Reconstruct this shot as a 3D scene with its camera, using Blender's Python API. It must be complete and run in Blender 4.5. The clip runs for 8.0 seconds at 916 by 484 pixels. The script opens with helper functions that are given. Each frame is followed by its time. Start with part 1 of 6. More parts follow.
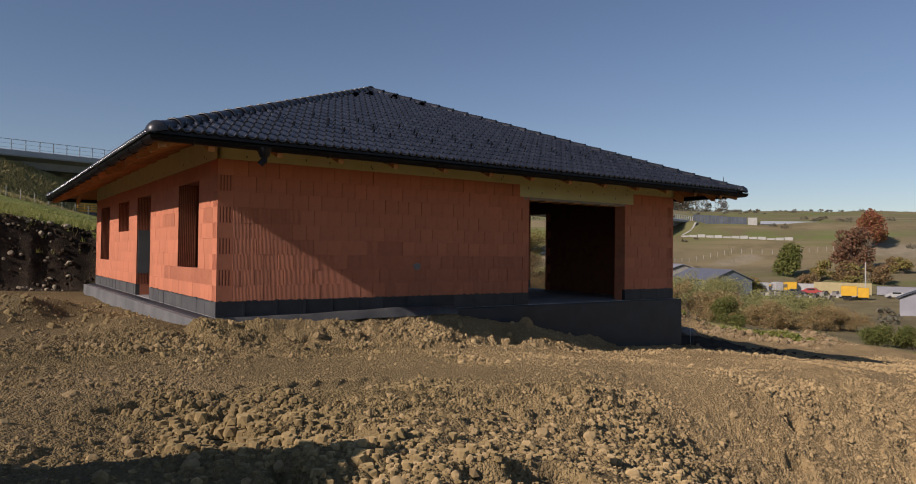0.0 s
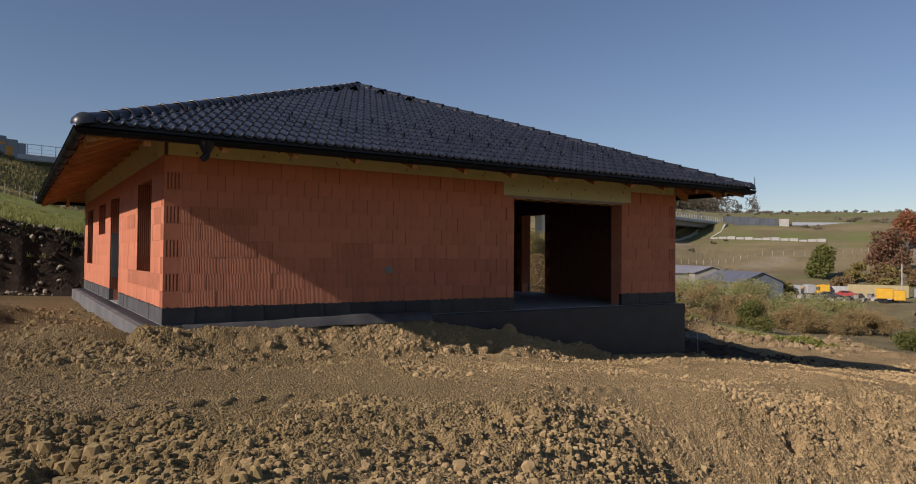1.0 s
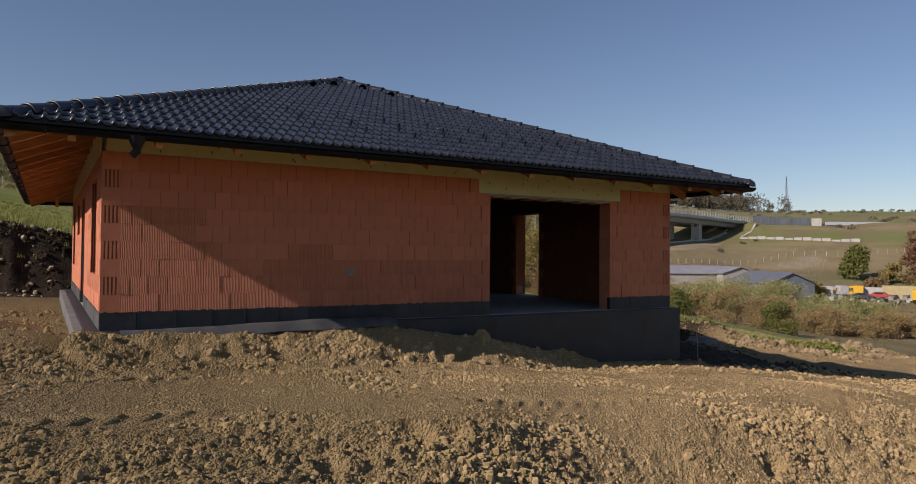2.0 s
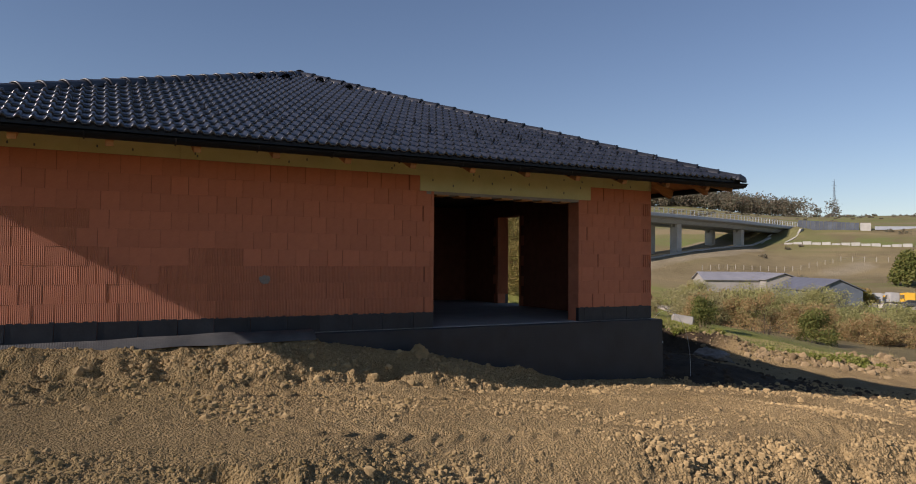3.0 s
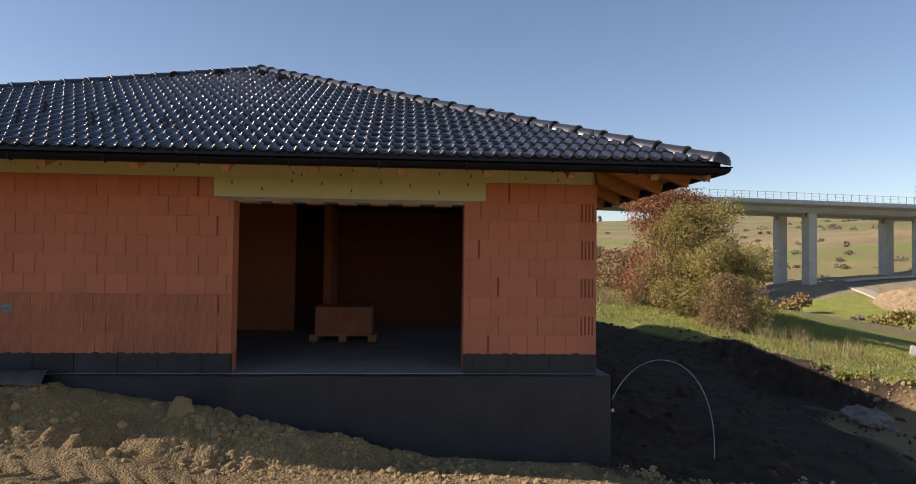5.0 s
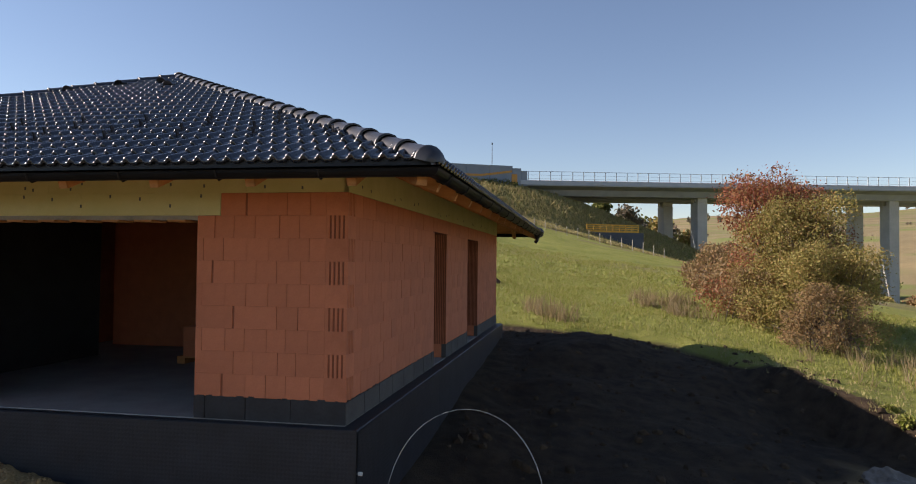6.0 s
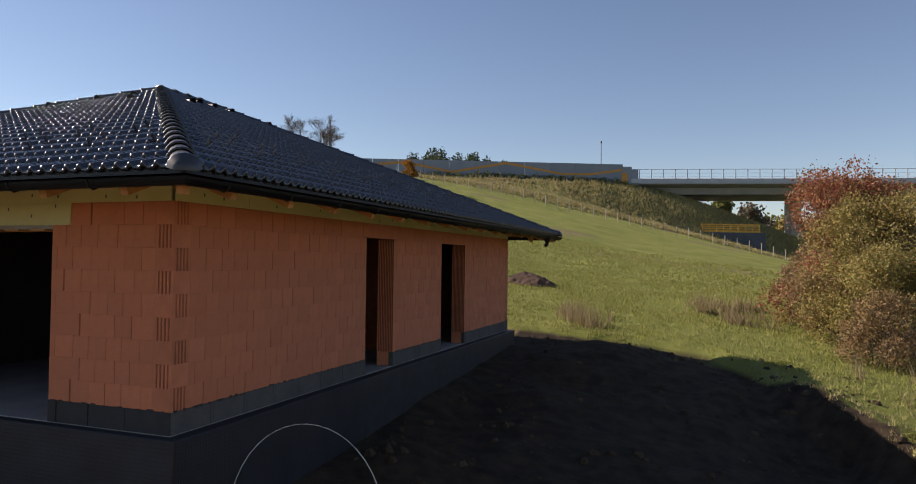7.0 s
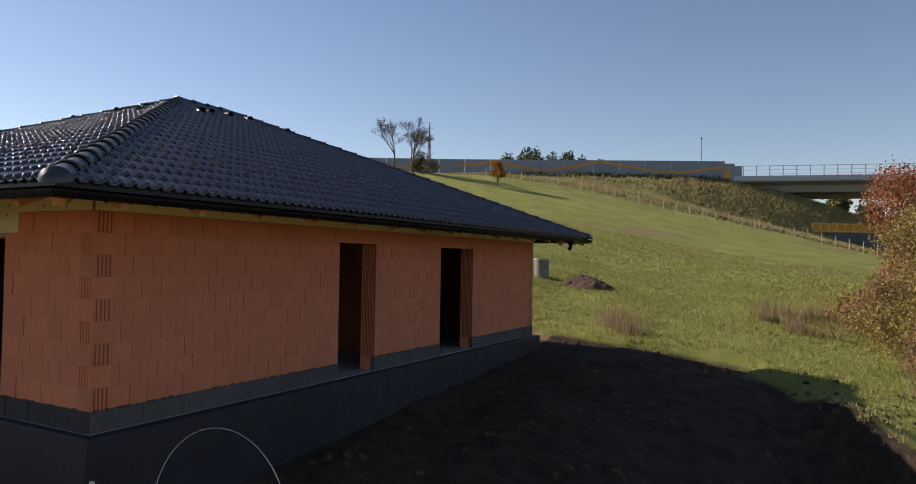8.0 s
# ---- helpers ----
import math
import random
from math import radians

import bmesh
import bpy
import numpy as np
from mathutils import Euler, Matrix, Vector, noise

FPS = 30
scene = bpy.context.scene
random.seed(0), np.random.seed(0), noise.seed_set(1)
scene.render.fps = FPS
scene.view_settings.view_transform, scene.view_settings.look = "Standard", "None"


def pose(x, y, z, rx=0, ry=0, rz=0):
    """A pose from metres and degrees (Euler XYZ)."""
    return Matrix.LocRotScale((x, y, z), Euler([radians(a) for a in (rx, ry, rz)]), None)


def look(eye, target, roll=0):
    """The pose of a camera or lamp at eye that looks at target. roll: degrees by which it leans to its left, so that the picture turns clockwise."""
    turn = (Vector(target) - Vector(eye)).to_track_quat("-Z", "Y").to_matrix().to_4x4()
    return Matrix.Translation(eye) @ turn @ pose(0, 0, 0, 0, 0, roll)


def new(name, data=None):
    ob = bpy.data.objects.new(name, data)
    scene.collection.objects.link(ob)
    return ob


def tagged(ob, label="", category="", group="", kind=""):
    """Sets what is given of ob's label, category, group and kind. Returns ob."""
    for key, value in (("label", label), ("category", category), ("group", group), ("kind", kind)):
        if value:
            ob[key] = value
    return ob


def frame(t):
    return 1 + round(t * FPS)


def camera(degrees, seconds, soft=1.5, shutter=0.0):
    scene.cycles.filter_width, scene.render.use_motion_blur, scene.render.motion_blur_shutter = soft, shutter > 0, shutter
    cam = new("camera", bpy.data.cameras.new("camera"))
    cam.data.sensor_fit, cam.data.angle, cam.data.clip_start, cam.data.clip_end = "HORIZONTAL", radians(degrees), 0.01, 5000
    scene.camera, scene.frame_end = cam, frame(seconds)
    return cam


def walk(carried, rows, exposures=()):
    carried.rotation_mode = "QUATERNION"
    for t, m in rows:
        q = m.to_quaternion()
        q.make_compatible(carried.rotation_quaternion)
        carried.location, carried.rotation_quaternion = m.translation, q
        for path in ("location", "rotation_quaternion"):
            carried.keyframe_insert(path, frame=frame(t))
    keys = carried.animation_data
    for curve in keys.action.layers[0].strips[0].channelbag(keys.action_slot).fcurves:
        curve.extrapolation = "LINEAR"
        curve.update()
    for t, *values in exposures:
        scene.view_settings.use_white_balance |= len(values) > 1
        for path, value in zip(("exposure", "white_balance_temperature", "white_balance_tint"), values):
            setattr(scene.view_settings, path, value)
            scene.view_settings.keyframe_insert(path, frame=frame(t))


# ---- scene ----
cam = camera(66.9, 8.0, soft=1.0)
PATH = [
    (0, (-3.16, -11.049, 1.066), (-2.009, -9.414, 1.097), 0.7),
    (0.5, (-2.574, -10.903, 1.041), (-1.45, -9.25, 1.08), 0.6),
    (1, (-1.882, -10.844, 1.059), (-0.796, -9.164, 1.098), 0.5),
    (2.5, (0.236, -10.627, 1.097), (1.22, -8.886, 1.143), 0.5),
    (3, (1.51, -10.393, 1.084), (2.429, -8.618, 1.141), 0.4),
    (3.5, (3.177, -10.318, 1.112), (3.932, -8.467, 1.166), 0.4),
    (4, (4.937, -10.017, 1.192), (5.486, -8.095, 1.251), 0.5),
    (5.5, (11.007, -8.213, 1.595), (10.919, -6.215, 1.655), 0.7),
    (6, (13.688, -7.107, 1.771), (13.326, -5.14, 1.826), 0.6),
    (6.5, (15.458, -6.366, 1.871), (14.907, -4.444, 1.922), 0.7),
    (7, (16.586, -5.868, 1.901), (15.889, -3.994, 1.954), 0.7),
    (7.5, (17.614, -5.35, 1.986), (16.776, -3.535, 2.033), 0.9),
    (8, (18.455, -4.822, 2.027), (17.492, -3.07, 2.075), 1.0),
]
EXPOSURES = [(0.0, 0.36, 6550, 20), (1.0, 0.40, 6550, 20), (2.5, 0.56, 6600, 20), (4.0, 0.92, 6650, 20), (5.5, 1.33, 6950, 20), (6.5, 1.14, 7000, 20), (8.0, 1.05, 7050, 20)]
walk(cam, [(t, look(eye, target, roll)) for t, eye, target, roll in PATH], EXPOSURES)

# ---- world and sun ----
SUN_TO = Vector((-1.0, -0.06, 0.556)).normalized()
world = bpy.data.worlds.new("world")
scene.world = world
world.use_nodes = True
wn = world.node_tree.nodes
sky = wn.new("ShaderNodeTexSky")
sky.sky_type = "NISHITA"
sky.sun_disc = False
sky.sun_elevation = math.asin(SUN_TO.z)
sky.sun_rotation = math.atan2(SUN_TO.x, SUN_TO.y)
sky.air_density, sky.dust_density, sky.ozone_density = 0.95, 0.1, 2.3
world.node_tree.links.new(sky.outputs[0], wn["Background"].inputs[0])
wn["Background"].inputs[1].default_value = 0.058
sun = new("sun", bpy.data.lights.new("sun", "SUN"))
sun.data.energy, sun.data.angle, sun.data.color = 3.4, radians(0.53), (1.0, 0.92, 0.82)
sun.matrix_world = look(SUN_TO * 80, (0, 0, 0))


# ---- materials ----
def material(name, dark, light, scale=3.0, rough=0.8, bump=0.3, fine=40.0, metal=0.0, vary=0.0, island=0.0, ridges=0.0,
             stretch=(1, 1, 1), rise=0.01, spec=0.5, chalky=0.0):
    """Two-scale noise between two colours, with grain relief; vary: by object, island: by loose piece; ridges: per metre, along local x."""
    m = bpy.data.materials.new(name)
    m.use_nodes = True
    n, k = m.node_tree.nodes, m.node_tree.links
    b = n["Principled BSDF"]
    co = n.new("ShaderNodeTexCoord")
    mp = n.new("ShaderNodeMapping")
    mp.inputs["Scale"].default_value = stretch
    k.new(co.outputs["Object"], mp.inputs[0])
    big, small = n.new("ShaderNodeTexNoise"), n.new("ShaderNodeTexNoise")
    big.inputs["Scale"].default_value, small.inputs["Scale"].default_value = scale, fine
    big.inputs["Detail"].default_value, small.inputs["Detail"].default_value = 5, 4
    k.new(mp.outputs[0], big.inputs["Vector"]), k.new(mp.outputs[0], small.inputs["Vector"])
    add = n.new("ShaderNodeMath")
    add.operation = "MULTIPLY_ADD"
    add.inputs[1].default_value = 0.45
    k.new(small.outputs[0], add.inputs[0]), k.new(big.outputs[0], add.inputs[2])
    ramp = n.new("ShaderNodeMapRange")
    ramp.inputs[1].default_value, ramp.inputs[2].default_value = 0.5, 0.95
    k.new(add.outputs[0], ramp.inputs[0])
    mix = n.new("ShaderNodeMix")
    mix.data_type = "RGBA"
    mix.inputs[6].default_value, mix.inputs[7].default_value = (*dark, 1), (*light, 1)
    k.new(ramp.outputs[0], mix.inputs[0])
    colour = mix.outputs[2]
    for amount, node, out in ((vary, "ShaderNodeObjectInfo", "Random"), (island, "ShaderNodeNewGeometry", "Random Per Island")):
        if amount:
            src = n.new(node)
            mr = n.new("ShaderNodeMapRange")
            mr.inputs[3].default_value, mr.inputs[4].default_value = 1 - amount, 1 + amount
            k.new(src.outputs[out], mr.inputs[0])
            hsv = n.new("ShaderNodeHueSaturation")
            k.new(mr.outputs[0], hsv.inputs["Value"]), k.new(colour, hsv.inputs["Color"])
            colour = hsv.outputs[0]
    k.new(colour, b.inputs["Base Color"])
    b.inputs["Roughness"].default_value, b.inputs["Metallic"].default_value = rough, metal
    b.inputs["Specular IOR Level"].default_value = spec
    b.inputs["Diffuse Roughness"].default_value = chalky
    height = add.outputs[0]
    if ridges:
        wave = n.new("ShaderNodeTexWave")
        wave.bands_direction = "X"
        wave.inputs["Scale"].default_value = ridges / 3.183
        wave.inputs["Distortion"].default_value = 0.3
        k.new(co.outputs["Object"], wave.inputs["Vector"])
        more = n.new("ShaderNodeMath")
        more.operation = "MULTIPLY_ADD"
        more.inputs[1].default_value = 0.9
        k.new(wave.outputs["Fac"], more.inputs[0]), k.new(add.outputs[0], more.inputs[2])
        height = more.outputs[0]
    if bump:
        bp = n.new("ShaderNodeBump")
        bp.inputs["Strength"].default_value, bp.inputs["Distance"].default_value = bump, rise
        k.new(height, bp.inputs["Height"]), k.new(bp.outputs[0], b.inputs["Normal"])
    return m


BRICK = material("brick_clay", (0.48, 0.163, 0.084), (0.585, 0.212, 0.112), 5, 0.9, 0.35, 60, vary=0.07, rise=0.004)
BRICK_RIBBED = material("brick_clay_ribbed", (0.48, 0.163, 0.084), (0.595, 0.216, 0.114), 5, 0.9, 1.0, 60, vary=0.09, ridges=45, rise=0.010)
BRICK_JOINED = material("brick_clay_joined", (0.48, 0.163, 0.084), (0.585, 0.212, 0.112), 5, 0.9, 0.35, 60, island=0.07, rise=0.004)
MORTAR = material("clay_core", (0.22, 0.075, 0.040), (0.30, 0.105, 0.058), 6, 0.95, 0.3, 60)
BITUMEN = material("bitumen_coating", (0.010, 0.012, 0.016), (0.024, 0.027, 0.034), 4, 0.55, 0.5, 30, vary=0.25, rise=0.006)
DIMPLE = material("dimpled_membrane", (0.010, 0.012, 0.017), (0.020, 0.023, 0.032), 3, 0.5, 0.3, 50)
CONCRETE = material("concrete", (0.22, 0.21, 0.19), (0.36, 0.34, 0.31), 2, 0.85, 0.3, 35)
SLAB = material("slab_concrete", (0.24, 0.235, 0.226), (0.34, 0.33, 0.315), 2, 0.8, 0.3, 35)
GREY_STEEL = material("grey_bridge_paint", (0.29, 0.305, 0.32), (0.36, 0.375, 0.39), 0.5, 0.7, 0.1, 6)
PIER = material("pier_concrete", (0.40, 0.39, 0.36), (0.52, 0.50, 0.46), 0.4, 0.85, 0.2, 5)
XPS = material("yellow_green_insulation", (0.52, 0.50, 0.24), (0.60, 0.57, 0.31), 3, 0.8, 0.15, 90)
TILE = material("black_glazed_tile", (0.014, 0.015, 0.020), (0.027, 0.029, 0.037), 6, 0.24, 0.12, 70, vary=0.2, rise=0.003, spec=0.85)
CAP_TILE = material("matt_hip_tile", (0.016, 0.017, 0.021), (0.030, 0.031, 0.036), 6, 0.38, 0.15, 70, vary=0.2, rise=0.003, spec=0.6)
TILE_JOINED = material("black_glazed_tile_joined", (0.014, 0.015, 0.020), (0.027, 0.029, 0.037), 6, 0.24, 0.12, 70, island=0.2, rise=0.003, spec=0.85)
GUTTER = material("black_coated_steel", (0.010, 0.010, 0.012), (0.018, 0.018, 0.021), 3, 0.45, 0.05, 60, spec=0.3)
WOOD = material("spruce_timber", (0.38, 0.17, 0.06), (0.56, 0.28, 0.11), 2.5, 0.75, 0.25, 60, vary=0.15, stretch=(1, 6, 6))
BOARD = material("roof_boarding", (0.34, 0.15, 0.055), (0.50, 0.24, 0.095), 2.5, 0.8, 0.25, 60, stretch=(1, 6, 6))
DARK_STEEL = material("dark_steel", (0.10, 0.11, 0.12), (0.16, 0.17, 0.18), 4, 0.5, 0.1, 60, metal=0.6)
WHITE_PLASTIC = material("white_plastic", (0.70, 0.70, 0.66), (0.80, 0.79, 0.75), 4, 0.5, 0.05, 60)


# ---- mesh helpers ----
def part(name, bm, mat, parent=None, label="", smooth=False):
    me = bpy.data.meshes.new(name)
    bm.to_mesh(me)
    bm.free()
    me.materials.append(mat)
    if smooth:
        me.shade_smooth()
    return holder(name, me, parent, label)


def holder(name, me, parent=None, label=""):
    ob = new(name, me)
    ob.parent = parent
    return tagged(ob, label) if label else ob


def arrays(name, verts, faces, mat, parent=None, label="", smooth=False):
    me = bpy.data.meshes.new(name)
    me.from_pydata([tuple(v) for v in verts], [], [tuple(f) for f in faces])
    me.materials.append(mat)
    if smooth:
        me.shade_smooth()
    me.update()
    return holder(name, me, parent, label)


def empty(name, at, label, category, group="", kind=""):
    ob = new(name)
    ob.location = at
    ob.empty_display_size = 0.2
    return tagged(ob, label, category, group, kind)


def under(child, thing):
    """Hangs a mesh built in world places under a thing that stands elsewhere."""
    child.parent = thing
    child.matrix_parent_inverse = Matrix.Translation(thing.location).inverted()
    return child


def box(bm, x0, x1, y0, y1, z0, z1, bevel=0.0):
    r = bmesh.ops.create_cube(bm, size=1, matrix=Matrix.LocRotScale(((x0 + x1) / 2, (y0 + y1) / 2, (z0 + z1) / 2), None, (x1 - x0, y1 - y0, z1 - z0)))
    if bevel:
        edges = list({e for v in r["verts"] for e in v.link_edges})
        bmesh.ops.bevel(bm, geom=edges, offset=bevel, segments=1, affect="EDGES")
    return bm


def cylinder(bm, a, b, r0, r1=None, seg=10):
    a, b = Vector(a), Vector(b)
    m = Matrix.Translation((a + b) / 2) @ (b - a).to_track_quat("Z", "Y").to_matrix().to_4x4()
    bmesh.ops.create_cone(bm, cap_ends=True, segments=seg, radius1=r0, radius2=r0 if r1 is None else r1, depth=(b - a).length, matrix=m)
    return bm


def beam(bm, a, b, wide, high):
    """A squared timber from a to b, upright."""
    a, b = Vector(a), Vector(b)
    d = (b - a).normalized()
    side = d.cross(Vector((0, 0, 1))).normalized()
    up = side.cross(d)
    m = Matrix((side, d, up)).transposed().to_4x4()
    m.translation = (a + b) / 2
    bmesh.ops.create_cube(bm, size=1, matrix=m @ Matrix.Diagonal((wide, (b - a).length, high, 1)))
    return bm


def tube(bm, points, radius, seg=6):
    """A round bar along points."""
    rings = []
    pts = [Vector(p) for p in points]
    for i, p in enumerate(pts):
        d = (pts[min(i + 1, len(pts) - 1)] - pts[max(i - 1, 0)]).normalized()
        s = d.orthogonal().normalized()
        u = d.cross(s)
        r = radius[i] if isinstance(radius, (list, tuple)) else radius
        rings.append([bm.verts.new(p + r * (math.cos(2 * math.pi * j / seg) * s + math.sin(2 * math.pi * j / seg) * u)) for j in range(seg)])
    for a, b in zip(rings, rings[1:]):
        # the ring's start may turn between steps: join nearest
        shift = min(range(seg), key=lambda q: (a[0].co - b[q].co).length)
        for j in range(seg):
            bm.faces.new((a[j], a[(j + 1) % seg], b[(j + 1 + shift) % seg], b[(j + shift) % seg]))
    return bm


# ---- smooth random relief ----
def lattice(ix, iy, seed):
    h = (ix.astype(np.int64) * 374761393 + iy.astype(np.int64) * 668265263 + seed * 974711) & 0x7FFFFFFF
    h = ((h ^ (h >> 13)) * 1274126177) & 0x7FFFFFFF
    return ((h ^ (h >> 16)) & 0xFFFF) / 65535.0


def relief(x, y, size, seed=0):
    """Smooth noise from -1 to 1 with lumps of that size."""
    u, v = np.asarray(x, float) / size, np.asarray(y, float) / size
    iu, iv = np.floor(u), np.floor(v)
    fu, fv = u - iu, v - iv
    fu, fv = fu * fu * (3 - 2 * fu), fv * fv * (3 - 2 * fv)
    a, b = lattice(iu, iv, seed), lattice(iu + 1, iv, seed)
    c, d = lattice(iu, iv + 1, seed), lattice(iu + 1, iv + 1, seed)
    return 2 * ((a * (1 - fu) + b * fu) * (1 - fv) + (c * (1 - fu) + d * fu) * fv) - 1


def step(v, a, b):
    s = np.clip((np.asarray(v, float) - a) / (b - a), 0, 1)
    return s * s * (3 - 2 * s)


def grains(x, y, size, seed, fill=1.0):
    """Rounded lumps of about that size, in metres above the bed between them."""
    x, y = np.asarray(x, float), np.asarray(y, float)
    iu, iv = np.floor(x / size), np.floor(y / size)
    h = np.zeros(np.broadcast(x, y).shape)
    for a in (-1, 0, 1):
        for b in (-1, 0, 1):
            cu, cv = iu + a, iv + b
            px, py = (cu + lattice(cu, cv, seed)) * size, (cv + lattice(cu, cv, seed + 101)) * size
            r = size * (0.30 + 0.42 * lattice(cu, cv, seed + 202)) * (lattice(cu, cv, seed + 303) < fill)
            h = np.maximum(h, np.sqrt(np.maximum(r * r - (x - px) ** 2 - (y - py) ** 2, 0)))
    return h


def bump_at(x, y, cx, cy, rx, ry, h):
    return h * np.exp(-(((x - cx) / rx) ** 2 + ((y - cy) / ry) ** 2))


# ---- the lie of the land ----
DECK = [(-150, 32), (-95, 70), (-43, 99), (0, 119), (37, 131.5), (78, 141), (104, 144.5), (130, 145.5), (165, 148), (190, 150.5), (237, 162)]
RAIL_Z = 18.6


def deck_y(x):
    return np.interp(x, [p[0] for p in DECK], [p[1] for p in DECK])


def drawn(x, y):
    """Meadow, valley and far hills."""
    fall = np.maximum(0.07 + 0.0024 * (np.minimum(y, 150) - 17.9), 0.03)
    meadow = -0.09 + 0.064 * (np.minimum(y, 160) - 17.9) - fall * (np.maximum(x, -80) - 14.1)
    meadow = meadow + 0.13 * np.maximum(0, 8 - np.maximum(x, -40)) * np.exp(-np.maximum(0, y - 15) / 40)
    meadow = meadow - 0.10 * np.clip(x - 16, 0, 14) * step(y, 30, 8)
    meadow = -np.logaddexp(-meadow / 1.2, -(14.8 + 0.02 * np.maximum(y - 100, 0)) / 1.2) * 1.2
    meadow = meadow - 0.10 * np.clip(x - 28, 0, 22) * step(y, 55, 22)
    meadow = meadow - bump_at(x, y, 21.5, 6.5, 4.0, 4.5, 0.5)
    s = 0.766 * (x + 3) + 0.643 * (y + 11)
    far = -7.6 + np.interp(s, [185, 228, 295, 700, 2500], [0, 6, 22.5, 64, 112])
    east = step(np.arctan2(y + 11, x + 3), radians(47), radians(35))
    far = far - east * np.interp(s, [300, 700, 2500], [0, 17, 0])
    far = far + 5 * relief(x, y, 140, 5) * step(s, 260, 500)
    k = 1.5
    z = np.logaddexp(meadow / k, far / k) * k
    # road embankment up to the abutment
    off = np.abs(y - deck_y(x) - 9.0) - 11.0
    bank = np.minimum(16.0, 17.2 - 0.62 * np.logaddexp(0, off / 2.5) * 2.5 - 0.40 * np.logaddexp(0, (x - 1.0) / 4.0) * 4.0)
    z = np.where((x < 40) & (x > -220), np.maximum(z, bank), z)
    off2 = np.abs(y - deck_y(x) - 9.0) - 11.0
    bank2 = 15.4 - 0.5 * np.maximum(off2, 0) - 0.7 * np.maximum(228 - x, 0)
    z = np.where(x > 180, np.maximum(z, np.where(x < 420, bank2, z)), z)
    # raised strip that carries the piers
    rear = y - deck_y(x)
    strip = np.interp(x, [60, 80, 104, 134, 165, 199, 225], [-9, -6, -2.3, 0.2, 4.7, 7.3, 9]) - 0.28 * np.maximum(0, 2 - rear) - 0.4 * np.maximum(0, rear - 20)
    z = np.where((x > 60) & (x < 225), np.maximum(z, strip), z)
    return z + 0.12 * relief(x, y, 3.1, 1) * step(np.hypot(x - 6, y), 12, 30) + 0.5 * relief(x, y, 23, 2) * step(np.hypot(x - 6, y), 40, 90)


HUB, SPREAD = Vector((8.0, -8.0, 1.5)), 1.25
FAR_PLACE = Matrix.Translation(HUB) @ Matrix.Diagonal((SPREAD, SPREAD, SPREAD, 1)) @ Matrix.Translation(-HUB)


def natural(x, y):
    """The land, spread out beyond the meadow."""
    k = 1 + (SPREAD - 1) * step(np.hypot(x - HUB.x, y - HUB.y), 38, 78)
    return HUB.z + k * (drawn(HUB.x + (x - HUB.x) / k, HUB.y + (y - HUB.y) / k) - HUB.z)


